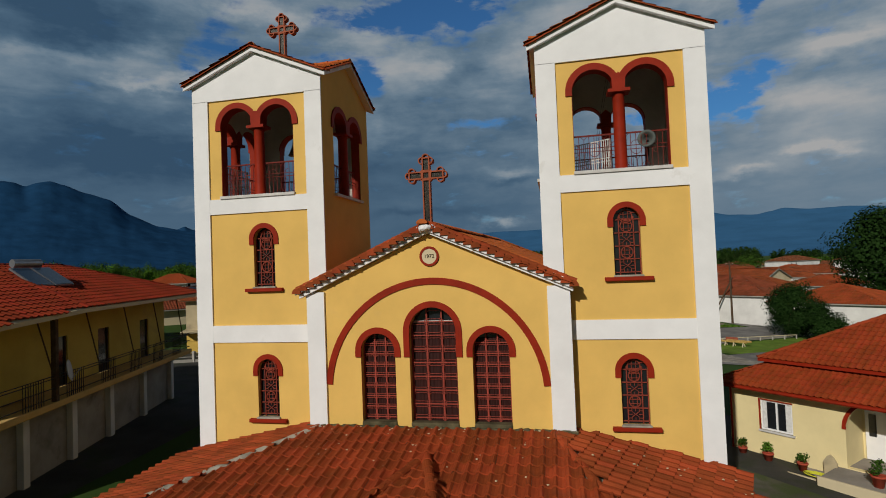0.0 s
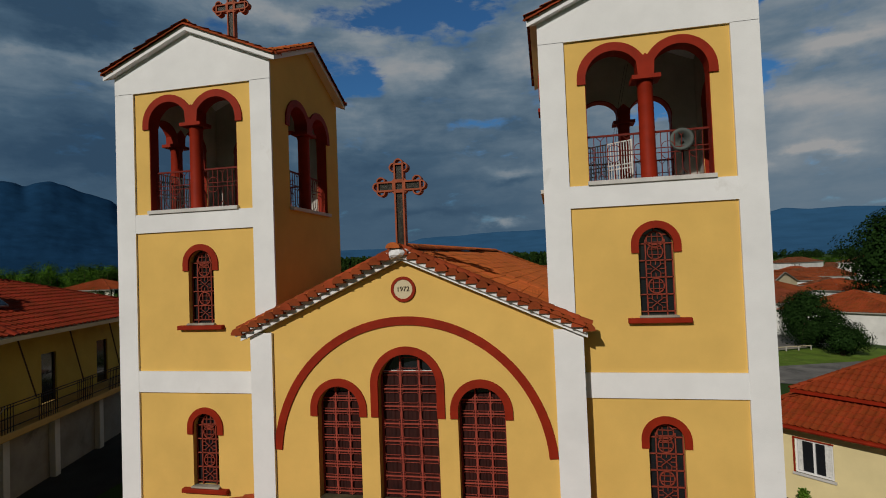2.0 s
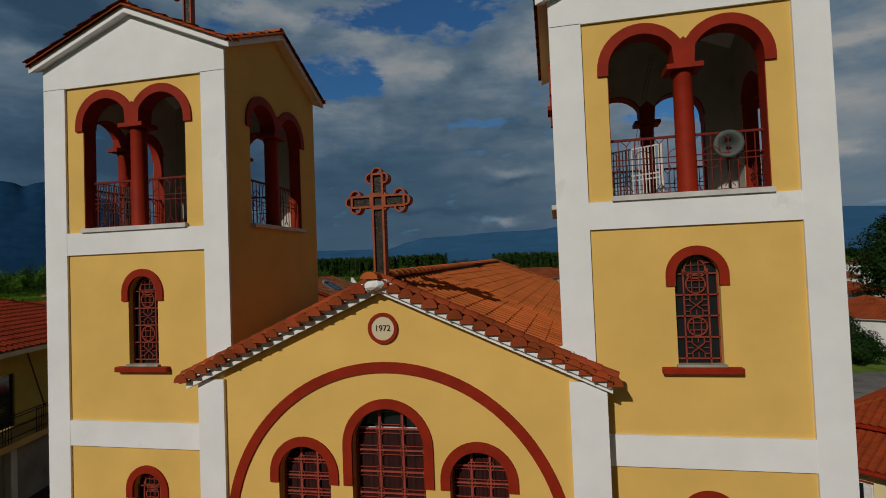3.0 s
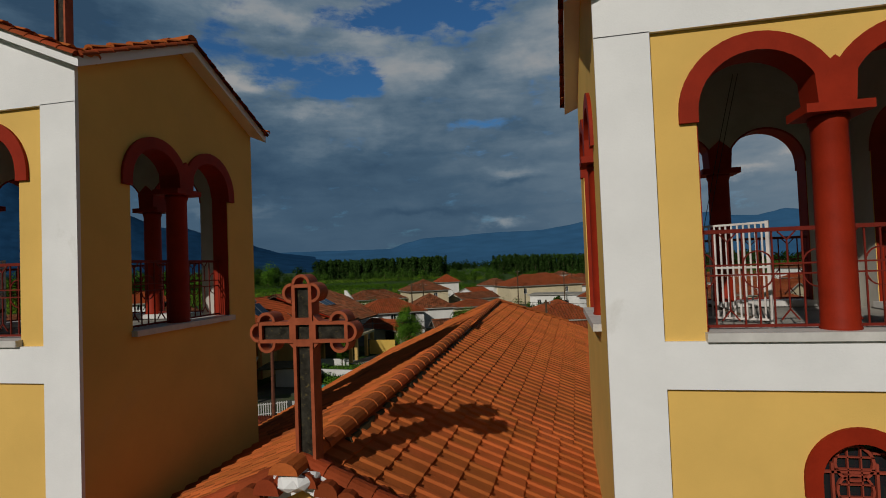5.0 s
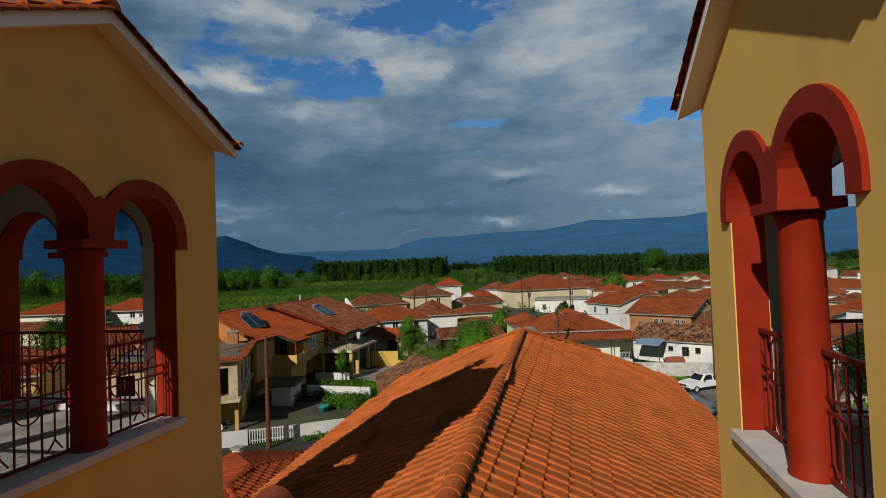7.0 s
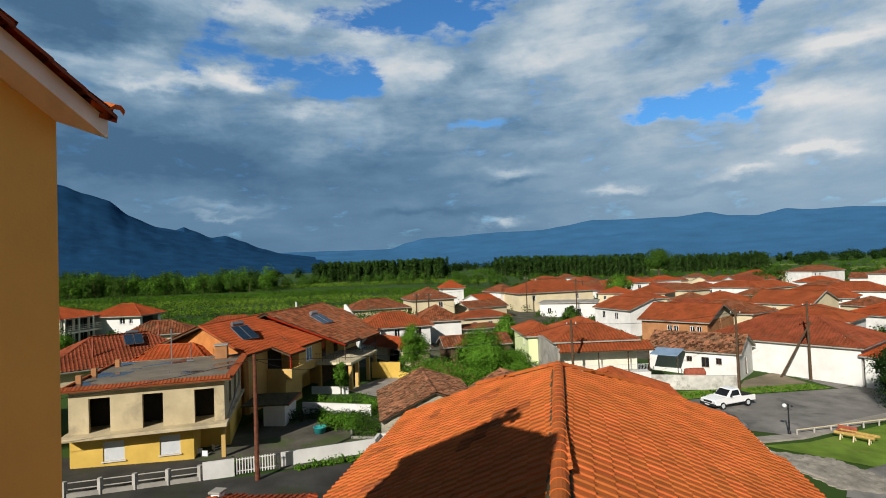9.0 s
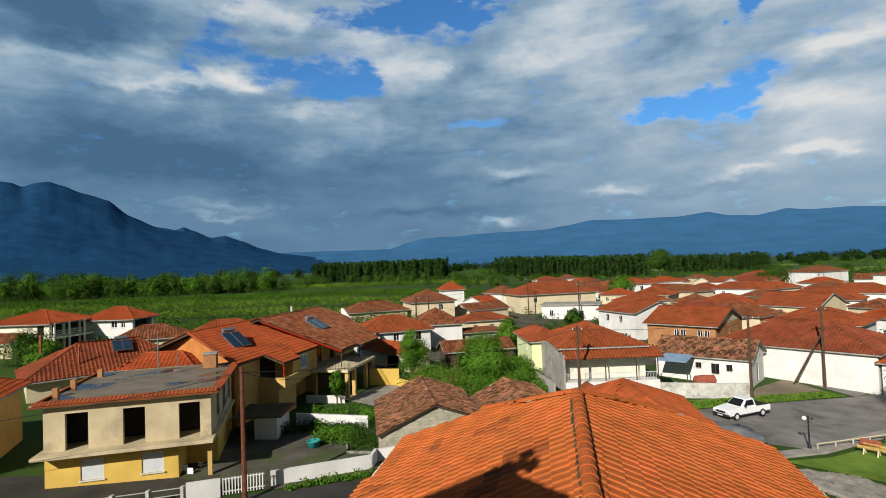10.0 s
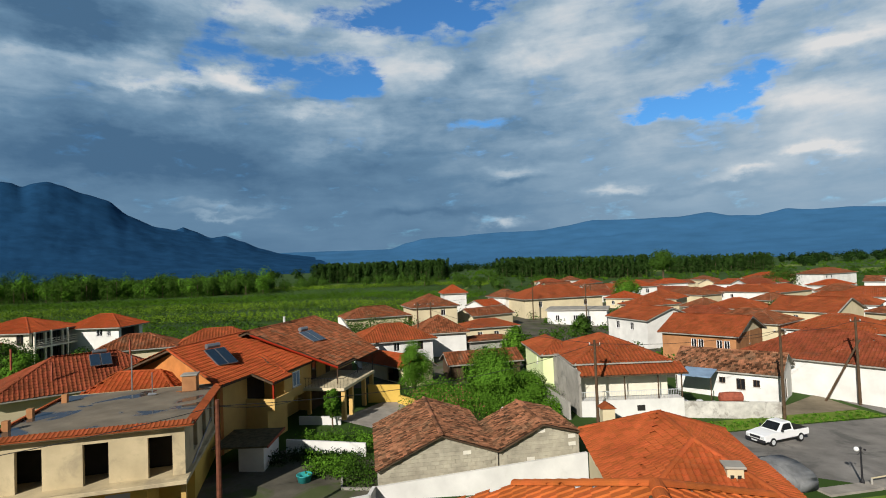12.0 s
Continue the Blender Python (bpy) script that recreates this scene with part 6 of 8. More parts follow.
H17 = house("house", "white wing with orange hip roof and dark porch", (-71.2, 72.2), (-63.8, 73.3), 5.5, 4.2, 1.4, "hip", M_WHITEWASH, M_HTILE2, 0.7,
            [("f", 4.6, 2.6, 0.9, 1.0, "win"), ("f", 6.0, 2.6, 0.6, 0.8, "win"), ("r", 2.7, 1.6, 4.2, 2.3, "hole")], 0.32, 2.0)
H18 = house("house", "low house with weathered dark roof", (-57, 62.5), (-50, 67.2), 6, 2.8, 1.4, "hip", M_CREAM, M_DARKTILE, 0.5, (), 0.38)
H19 = house("house", "low house with red tiled roof", (-50.5, 68.8), (-42.5, 73.6), 6, 2.9, 1.5, "hip", M_WHITEWASH, M_HTILE, 0.5, (), 0.38)
H20 = house("house", "low house with wide red tiled roof", (-47.8, 43.0), (-39.2, 53.8), 8.5, 2.4, 2.3, "hip", M_CREAM, M_BROWNTILE, 0.6, (), 0.34)
for x, y, z0, z1 in ((1.3, 4.6, 4.0, 5.9), (4.1, 1.1, 3.0, 4.7), (10.6, 3.4, 3.9, 5.8)):
    part("flue_pipe", tubem((x, y, z0), (x, y, z1), 0.09, n=8), M_RUST, H20, "rusty roof flue")
H21 = house("house", "small house with orange tiled hip roof", (-35.0, 39.7), (-29.3, 41.3), 3.0, 4.45, 1.0, "hip", M_CREAM, M_HTILE2, 0.4, (), 0.34)
H22 = house("house", "cream house with red tiled roof", (-45.0, 21.6), (-34.5, 28.4), 8, 4.2, 1.8, "hip", M_OCHRE, M_HTILE2, 0.5, (), 0.3)
H23 = house("shed", "small lean-to with dark flat roof", (-22.5, 38.8), (-20.9, 39.17), 3.4, 1.65, 0.1, "flat", M_WHITEWASH, M_DARKTILE, 0.2, (), 0.34, category="shed")
part("shed_roof", boxm(-1.6, 2.0, -0.35, 3.7, 1.65, 1.75), M_MOSS, H23)
part("roof_edge", boxm(2.0, 2.06, -0.35, 3.7, 1.62, 1.78), M_RUST, H23)
H31 = house("shed", "low lean-to with bright orange tiled roof", (-25.4, 69.4), (-17.6, 64.0), 3.0, 2.0, 0.9, "gable", M_CREAM, M_HTILE2, 0.4, [("f", 6.0, 0.0, 2.2, 1.8, "hole")], 0.32, 1.2, category="shed", ridge="x")
H24 = house("house", "white two-storey house with bright red roof", (-31, 146), (-25.5, 148), 8, 5.5, 1.8, "hip", M_WHITEWASH, M_HTILE2, 0.5, (), 0.45)
H25 = house("house", "low house with dark red hip roof", (-40.5, 102), (-30.5, 108.5), 7, 3.2, 1.6, "hip", M_CREAM, M_DARKTILE, 0.5, (), 0.45)
H26 = house("house", "long cream two-storey house with red hip roof", (-9.5, 137), (9, 146), 12, 5.3, 2.6, "hip", M_CREAM, M_HTILE, 0.6, [("f", 4, 3, 0.9, 1.4, "win"), ("f", 16, 3, 0.9, 1.4, "win")], 0.45)
H27 = house("house", "flat-roofed white house with small windows", (-4.2, 127), (8.2, 125.4), 8, 3.3, 0.1, "flat", M_WHITEWASH, M_HTILE, 0.3, [("f", 2.2, 1.1, 0.9, 1.2, "win"), ("f", 6.0, 1.1, 0.9, 1.2, "win"), ("f", 8.8, 0, 0.9, 2.1, "win")])
part("flat_roof", boxm(-0.4, 12.9, -0.4, 8.4, 3.3, 3.55, 0.02), M_CONC, H27)
H28 = house("house", "white two-storey house with red pyramid roof", (22.6, 204), (32.5, 208), 10, 5.4, 2.0, "hip", M_WHITEWASH, M_HTILE2, 0.6, [("f", 3, 2.9, 1.2, 1.5, "win"), ("f", 7, 2.9, 1.2, 1.5, "win")], 0.5)
for i, (x0, y0, x1, y1, dp, hh, rs, wl, tl, lab) in enumerate((
        (-15, 146, -10.5, 150, 8, 4.8, 1.6, M_WHITEWASH, M_DARKTILE, "white house with dark hip roof"),
        (30.5, 139.5, 40.0, 133.0, 10, 3.8, 1.9, M_WHITEWASH, M_HTILE, "white house with wide red roof"),
        (41.5, 132.0, 50.0, 123.0, 12, 4.2, 2.4, M_CREAM, M_HTILE, "beige gabled barn with red roof"),
        (48.5, 198, 62, 188, 10, 4.2, 1.9, M_WHITEWASH, M_HTILE, "white house with red roof and small windows"),
        (64, 190, 79, 203, 10, 3.8, 2.0, M_CREAM, M_HTILE, "beige house with red roof"),
        (31, 190, 40, 179, 9, 4.0, 1.8, M_CREAM, M_DARKTILE, "low house with brown roof"),
        (108, 262, 126, 274, 12, 6.4, 2.2, M_WHITEWASH, M_DARKTILE, "large white two-storey house with dark red roof"),
        (96, 229, 107, 236, 9, 3.4, 1.8, M_WHITEWASH, M_HTILE2, "small white house with bright red roof"),
        (20, 165, 29, 160, 9, 4.0, 1.9, M_CREAM, M_HTILE, "cream house with red hip roof"),
        (44, 262, 56, 268, 9, 4.2, 2.0, M_WHITEWASH, M_HTILE2, "white house with red roof near the trees"),
        (62, 250, 74, 245, 9, 4.0, 1.9, M_WHITEWASH, M_HTILE, "white house among red roofs"),
        (78, 268, 92, 262, 9, 4.4, 1.8, M_WHITEWASH, M_DARKTILE, "white house with dark tiled roof"),
        (96, 300, 112, 306, 10, 4.4, 2.0, M_WHITEWASH, M_HTILE2, "white house with orange roof"),
        (28, 290, 52, 296, 9, 3.2, 1.4, M_BRICKW, M_DARKTILE, "long low brown building"),
        (-12, 166, -4, 170, 8, 3.2, 1.5, M_CREAM, M_HTILE, "small cream house with red roof"),
        (12, 172, 19, 168, 8, 3.4, 1.7, M_CREAM, M_HTILE2, "cream house with orange roof"),
        (52, 150, 66, 141, 11, 4.0, 2.3, M_WHITEWASH, M_HTILE, "broad white house with red roof"),
        (70, 168, 84, 160, 10, 4.0, 2.2, M_WHITEWASH, M_HTILE, "white house with red hip roof"),
        (24, 112, 33, 104, 9, 3.8, 1.8, M_CREAM, M_DARKTILE, "house with weathered brown roof"),
        (34, 104, 44, 96, 10, 3.6, 2.0, M_WHITEWASH, M_HTILE, "long white house with red roof"),
        (-17, 98, -9, 102, 6, 2.6, 1.0, M_CREAM, M_HTILE, "low shed with red roof"),
        (-14.4, 84.8, -9, 87.8, 4, 2.3, 0.4, M_GREY, M_DARKTILE, "low grey cement outbuilding"),
        (56, 104, 66, 112, 9, 3.6, 1.8, M_WHITEWASH, M_HTILE2, "white house with bright red roof"),
        (106, 196, 116, 206, 9, 7.0, 1.6, M_WHITEWASH, M_DARKTILE, "tall white house at the edge of the village"))):
    house("house", lab, (x0, y0), (x1, y1), dp, hh, rs, "gable" if "gabled" in lab else "hip", wl, tl, 0.5,
          [("f", 2.2, hh - 2.0, 0.9, 1.1, "win"), ("f", 5.2, hh - 2.0, 0.9, 1.1, "win")] if y0 < 280 else (), 0.4, 1.0)

H29 = house("shed", "low shed with dark weathered roof", (-18.9, 115.9), (-11.4, 123.0), 6, 2.8, 1.2, "gable", M_CREAM, M_DARKTILE, 0.4, (), 0.38, 1.0, category="shed")
H30 = house("shed", "small shed with bright red roof", (-19.5, 137.4), (-15.8, 142.4), 6, 3.0, 1.2, "gable", M_WHITEWASH, M_HTILE2, 0.4, (), 0.38, 1.0, category="shed")
# the rest of the village, set where there is room
rg = random.Random(303)
kinds = ((M_WHITEWASH, M_BROWNTILE, "white house with weathered red roof"), (M_CREAM, M_DARKTILE, "cream house with brown tiled roof"), (M_WHITEWASH, M_DARKTILE, "low white house with dark roof"), (M_CREAM, M_HTILE, "cream house with orange tiled roof"))
made = 0
for _ in range(900):
    y = rg.uniform(92, 300)
    x = rg.uniform(-14 + (y - 92) * 0.02, 6 + 0.47 * y)
    w, d = rg.uniform(7.5, 13), rg.uniform(6.5, 9)
    yaw = radians(rg.choice((-40, -38, 26, 30)) + rg.uniform(-4, 4))
    if made >= 34 or min(math.hypot(x - a, y - b) - r for a, b, r in FOOT) < 0.45 * math.hypot(w, d) + 0.5:
        continue
    p0 = (x - w / 2 * math.cos(yaw) + d / 2 * math.sin(yaw), y - w / 2 * math.sin(yaw) - d / 2 * math.cos(yaw))
    wl, tl, lab = kinds[made % 4]
    hh = rg.choice((2.9, 3.1, 3.3, 4.6))
    house("house", lab, p0, (p0[0] + w * math.cos(yaw), p0[1] + w * math.sin(yaw)), d, hh, rg.uniform(1.5, 2.0), rg.choice(("hip", "hip", "gable")), wl, tl, 0.5,
          [("f", 2.0, hh - 2.0, 0.9, 1.1, "win"), ("f", w - 2.2, hh - 2.0, 0.9, 1.1, "brown")] if y < 210 else (), 0.42, 1.0, group="houses of the village")
    made += 1

# left neighbour: long yellow house with balcony
LH = Matrix.Translation((-14.9, 1.6, -0.15)) @ Matrix.Rotation(math.atan2(6.46, -1.95), 4, "Z")


M_LEMON = material("lemon_wall", (0.55, 0.41, 0.09), 0.92, 0.08, 0.5, 30, 0.15, stain=((0.38, 0.28, 0.10), 0.5, 0.6, 0.4))
# darker copy of the red tile, this roof's shade put into its colour
M_LTILE = material("shaded_red_tile", (0.24, 0.030, 0.010), 0.8, 0.14, 0.8, 20, 0.3, island=0.14, stain=((0.13, 0.03, 0.015), 0.7, 0.6, 0.4))


def balcony_house():
    hs = thing("house", "yellow two-storey house with long balcony and red roof", "house", LH)
    # local x runs along the street side, local y points away from the street
    L, D, H = 14.2, 10.0, 6.3
    x0 = -3.0
    bm = bmesh.new()
    holes = [(-1.2, 0.1), (3.4, 4.5), (6.9, 7.9), (11.1, 12.1)]
    x = x0
    for a, b in holes + [(L, L)]:
        box(bm, x, a, 1.5, 1.75, 3.1, H)
        if b > a:
            box(bm, a, b, 1.5, 1.75, 5.2, H)
        x = b
    box(bm, L - 0.25, L, 1.75, D, 3.1, H)
    box(bm, x0, x0 + 0.25, 1.75, D, 3.1, H)
    box(bm, x0, L, D, D + 0.25, -0.5, H)
    bmesh.ops.remove_doubles(bm, verts=bm.verts[:], dist=1e-4)
    part("upper_wall", bm, M_LEMON, hs)
    for a, b in holes:
        dr = new("balcony_door")
        dr.parent = hs
        part("pane", box(bmesh.new(), a, b, 1.6, 1.63, 3.1, 5.2), M_GLASS, dr)
        part("door_frame", box(box(bmesh.new(), a, a + 0.07, 1.56, 1.66, 3.1, 5.2), b - 0.07, b, 1.56, 1.66, 3.1, 5.2), M_WOOD, dr)
    part("balcony_slab", boxm(x0, L + 0.3, 0.0, D, 2.8, 3.05, 0.02), M_OCHRE, hs)
    bm = bmesh.new()
    box(bm, x0, L, 1.2, 1.4, -0.5, 2.8)
    box(bm, L - 0.25, L, 1.4, D, -0.5, 2.8)
    bmesh.ops.remove_doubles(bm, verts=bm.verts[:], dist=1e-4)
    part("garage_wall", bm, M_CONC, hs)
    for xx in (-2.8, 1.0, 4.0, 7.0, 10.4, 13.9):
        part("garage_pillar", boxm(xx - 0.17, xx + 0.17, 0.95, 1.19, -0.5, 2.8), M_WHITEWASH, hs)
    rail = new("balcony_railing")
    rail.parent = hs
    for z in (3.2, 3.55, 3.9, 4.0):
        part("rail", box(bmesh.new(), x0, L + 0.25, 0.06, 0.09, z, z + 0.03), M_BLACKM, rail)
        part("rail", box(bmesh.new(), L + 0.2, L + 0.23, 0.09, 1.5, z, z + 0.03), M_BLACKM, rail)
    bar = bpy.data.meshes.new("baluster")
    b2 = box(bmesh.new(), 0, 0.02, 0.065, 0.085, 3.05, 4.0)
    b2.to_mesh(bar)
    b2.free()
    bar.materials.append(M_BLACKM)
    part("corner_post", boxm(1.2, 1.38, 0.0, 0.18, 3.05, 6.3), M_WOOD, hs)
    for i in range(124):
        if (i // 9) % 2 == 0:
            o = new("baluster", bar)
            o.parent = rail
            o.location = (x0 + i * 0.138, 0, 0)
    # sloping stays under the eaves
    for xx in (0.3, 3.4, 6.5, 9.6, 12.6):
        part("roof_stay", tubem((xx, 0.1, 6.2), (xx + 1.2, 0.25, 3.9), 0.03, n=6), M_WOOD, hs)
    e0, rz = 6.45, 8.35
    A, B, Cc, Dd = Vector((2.3, -0.6, e0)), Vector((L + 0.9, -0.6, e0)), Vector((L + 0.9, D + 0.6, e0)), Vector((2.3, D + 0.6, e0))
    R0, R1 = Vector((4.5, 5.0, rz)), Vector((L - 4.2, 5.0, rz))
    E1, E2 = Vector((x0 - 0.6, -0.6, e0 - 0.25)), Vector((x0 - 0.6, 5.0, rz - 0.3))
    polys = [[A, B, R1, R0], [B, Cc, R1], [Cc, Dd, R0, R1], [E1, A, R0, E2]]
    bm = bmesh.new()
    for poly in polys:
        slab(bm, poly, 0.16)
    rf = part("roof", bm, M_CREAM, hs)
    tiled(rf, [[v + Vector((0, 0, 0.012)) for v in poly] for poly in polys], 0.30, 0.40, M_LTILE, 0.008, 17)
    for a, b in ((R0, A), (R1, B), (R0, R1)):
        ridge_caps(rf, a + Vector((0, 0, 0.03)), b + Vector((0, 0, 0.03)), 0.13, M_LTILE, 0.4)
    c = new("chimney")
    c.parent = hs
    c.location = (11.8, 6.0, 7.2)
    part("stack", tubem((0, 0, 0), (0, 0, 1.0), 0.2, 0.2, 10), M_GREYW, c)
    part("chimney_cap", tubem((0, 0, 0.8), (0, 0, 1.1), 0.28, 0.25, 10), M_GREYW, c)
    ds = new("satellite_dish")
    ds.parent = hs
    ds.matrix_local = Matrix.Translation((1.7, -0.1, 4.1)) @ Matrix.Rotation(radians(20), 4, "Z") @ Matrix.Rotation(radians(80), 4, "X")
    bm = bmesh.new()
    lathe(bm, [(0.02, 0.0), (0.25, 0.03), (0.42, 0.09), (0.43, 0.1), (0.25, 0.045), (0.02, 0.015)], 20)
    part("dish", bm, M_GREYW, ds, smooth=True)
    part("dish_arm", tubem((0, -0.35, 0.1), (0, 0.0, 0.45), 0.015, n=5), M_STEEL, ds)
    return hs


balcony_house()
p = LH @ Vector((4.2, 1.8, 7.3))
solar_heater(p.x, p.y, p.z + 0.05, math.degrees(math.atan2(6.46, -1.95)) - 25, 26)
solar_heater(-26.75, 44.3, 6.08, 72, 33, 0.88, 2.0)
solar_heater(-25.0, 56.9, 6.05, 80, 27, 1.0, 2.0)
solar_heater(-44.2, 50.3, 4.85, 50, 30, 0.85, 1.8)

# right neighbour: cream bungalow
RH = Matrix.Translation((10.9, 13.2, -1.35)) @ Matrix.Rotation(math.atan2(-2.3, 2.34), 4, "Z")


def bungalow():
    hs = thing("house", "cream bungalow with stepped red tiled roof and arched porch", "house", RH)
    L, D, H = 13.0, 9.5, 2.95
    bm = bmesh.new()
    a0, a1 = 1.35, 2.65          # window
    box(bm, 0, a0, 0, 0.25, -0.6, H)
    box(bm, a0, a1, 0, 0.25, -0.6, 1.05)
    box(bm, a0, a1, 0, 0.25, 2.35, H)
    box(bm, a1, 4.3, 0, 0.25, -0.6, H)
    arch_wall(bm, 4.3, 7.5, -0.6, lambda x: H, 0, 0.25, [(5.75, 2.4, 0.25, 1.75)])
    box(bm, 7.5, L, 0, 0.25, -0.6, H)
    box(bm, 0, 0.25, 0.25, D, -0.6, H)
    part("wall", bm, M_CREAMY, hs)
    bm = box(bmesh.new(), 4.3, 4.5, 0.25, 2.0, -0.6, H)
    box(bm, 4.5, 7.5, 1.8, 2.0, -0.6, H)
    part("porch_wall", bm, M_CREAMY, hs)
    part("back_wall", box(bmesh.new(), 0.25, L, D - 0.25, D, -0.6, H), M_CREAMY, hs)
    bm = bmesh.new()
    ring(bm, 5.75, 1.75, 1.19, 1.32, 0, 180, -0.03, 0.05, 24)
    part("arch_trim", bm, M_RED, hs)
    w = new("window")
    w.parent = hs
    fr = bmesh.new()
    for x in (a0, (a0 + a1) / 2 - 0.035, a1 - 0.07):
        box(fr, x, x + 0.07, 0.05, 0.13, 1.05, 2.35)
    box(fr, a0 + 0.07, a1 - 0.07, 0.055, 0.125, 1.05, 1.12)
    box(fr, a0 + 0.07, a1 - 0.07, 0.055, 0.125, 2.28, 2.35)
    part("window_frame", fr, M_PAINTW, w)
    part("pane", box(bmesh.new(), a0, a1, 0.1, 0.11, 1.05, 2.35), M_GLASS, w)
    for s, e in ((a0 + 0.08, a0 + 0.24), (a1 - 0.30, a1 - 0.08)):
        cb = bmesh.new()
        for i in range(9):
            xx = s + (e - s) * i / 9
            box(cb, xx, xx + (e - s) / 9, 0.075 + 0.008 * (i % 2), 0.09 + 0.008 * (i % 2), 1.13, 2.27)
        part("net_curtain", cb, M_CURTAIN, w)
    part("window_sill", boxm(a0 - 0.08, a1 + 0.08, -0.08, 0.05, 0.97, 1.05), M_MARBLE, w)
    part("shutter_side", boxm(a0 - 0.06, a0, -0.03, 0.04, 1.05, 2.4), M_RED, w)
    part("lintel_trim", boxm(a0 - 0.06, a1 + 0.02, -0.02, 0.04, 2.35, 2.4), M_RED, w)
    d = new("door")
    d.parent = hs
    part("door_leaf", boxm(4.62, 5.5, 1.72, 1.78, 0.25, 2.3), M_PAINTW, d)
    part("door_glass", boxm(4.75, 5.0, 1.70, 1.72, 1.2, 2.1), M_GLASS, d)
    part("door_jamb", boxm(5.5, 5.72, 1.6, 1.79, 0.25, 2.35), M_RED, d)
    bm = bmesh.new()
    tube(bm, (0.1, -0.07, -0.3), (0.1, -0.07, 2.85), 0.045, n=8)
    tube(bm, (0.1, -0.07, -0.3), (-0.1, -0.12, -0.35), 0.045, n=8)
    part("rain_pipe", bm, M_RED, hs)
    # lower and upper roof
    e = 2.95
    low = [[Vector((-0.6, -0.6, e)), Vector((L + 0.6, -0.6, e)), Vector((L, 1.6, e + 0.85)), Vector((1.3, 1.6, e + 0.85))],
           [Vector((-0.6, D + 0.6, e)), Vector((-0.6, -0.6, e)), Vector((1.3, 1.6, e + 0.85)), Vector((1.3, D, e + 0.85))]]
    up = [[Vector((0.8, 1.1, e + 1.0)), Vector((L, 1.1, e + 1.0)), Vector((L, 5.4, e + 3.0)), Vector((4.9, 5.4, e + 3.0))],
          [Vector((0.8, D + 0.3, e + 1.0)), Vector((0.8, 1.1, e + 1.0)), Vector((4.9, 5.4, e + 3.0))]]
    bm = bmesh.new()
    for poly in low + up:
        slab(bm, poly, 0.12)
    rf = part("roof", bm, M_RED, hs)
    tiled(rf, [[v + Vector((0, 0, 0.012)) for v in poly] for poly in low + up], 0.26, 0.36, M_REDTILE, 0.005, 23)
    part("fascia", boxm(1.3, L, 1.52, 1.6, e + 0.80, e + 0.98), M_CREAM, rf)
    ridge_caps(rf, up[0][0] + Vector((0, 0, 0.03)), up[0][3] + Vector((0, 0, 0.03)), 0.12, M_REDTILE, 0.38, "hip_tiles")
    gut = bmesh.new()
    tube(gut, (-0.65, -0.64, e - 0.06), (L, -0.64, e - 0.06), 0.07, n=8)
    part("gutter", gut, M_RED, rf)
    part("terrace", boxm(-0.3, 4.2, -1.15, 0, -0.9, -0.12, 0.02), M_PAVE, hs)
    part("terrace_edge", boxm(-0.35, 4.2, -1.3, -1.15, -0.9, -0.08, 0.02), M_CREAM, hs)
    part("porch_floor", boxm(4.2, 9.5, -1.6, 1.8, -0.9, 0.22, 0.02), M_PAVE, hs)
    part("porch_edge", boxm(4.15, 9.6, -1.72, -1.6, -0.9, 0.24, 0.02), M_CREAM, hs)
    part("porch_step", boxm(3.2, 9.6, -2.3, -1.72, -0.9, -0.15, 0.02), M_PAVE, hs)
    return hs


M_CREAMY = material("cream_paint", (0.78, 0.66, 0.36), 0.9, 0.05, 0.6, 40, 0.1, stain=((0.6, 0.5, 0.28), 0.5, 0.63, 0.35))
bungalow()


def flower_pot(x, y, z, s, leaf, lab):
    p = thing("flower_pot", lab, "flower pot", pose(x, y, z, 0, 0, 0), "pots along the terrace")
    bm = bmesh.new()
    lathe(bm, [(0.10 * s, 0), (0.15 * s, 0.24 * s), (0.17 * s, 0.24 * s), (0.17 * s, 0.29 * s), (0.14 * s, 0.29 * s), (0.13 * s, 0.26 * s)], 14)
    part("pot", bm, M_TERRA, p, smooth=True)
    g = random.Random(int(x * 100))
    cs = [(g.uniform(-0.1, 0.1) * s, g.uniform(-0.1, 0.1) * s, (0.38 + g.uniform(0, 0.2)) * s) for _ in range(6)]
    v, f = leaf_cloud(cs, [0.13 * s] * 6, 40, 0.06 * s, int(x * 10))
    ob = part("plant", (v.tolist(), f.tolist()), leaf, p)
    return p


for lx, ly, s, lf, lab in ((0.75, -0.5, 1.15, M_LEAF, "red clay pot with a clipped round plant"), (1.85, -0.55, 1.3, M_LEAFB, "red clay pot with leggy flowering plant"), (3.2, -0.6, 1.2, M_LEAF, "red clay pot with drooping green plant")):
    p = RH @ Vector((lx, ly, -0.12))
    flower_pot(p.x, p.y, p.z, s, lf, lab)
p = RH @ Vector((5.9, -1.1, 0.22))
flower_pot(p.x, p.y, p.z, 1.5, M_LEAF, "large red clay pot with bushy plant by the door")
p = RH @ Vector((4.0, -0.15, -0.12))
pl = thing("plaque", "small carved stone plaque leaning on the wall", "plaque", RH @ Matrix.Translation((4.05, -0.2, -0.12)))
part("panel", prism(bmesh.new(), [(-0.22, 0), (0.22, 0), (0.24, 0.5), (0.12, 0.72), (0, 0.8), (-0.12, 0.72), (-0.24, 0.5)], -0.05, 0.03), M_CREAM2, pl)
ho = thing("garden_hose", "coiled yellow garden hose on the terrace", "hose", RH @ Matrix.Translation((3.75, -0.75, -0.12)))
bm = bmesh.new()
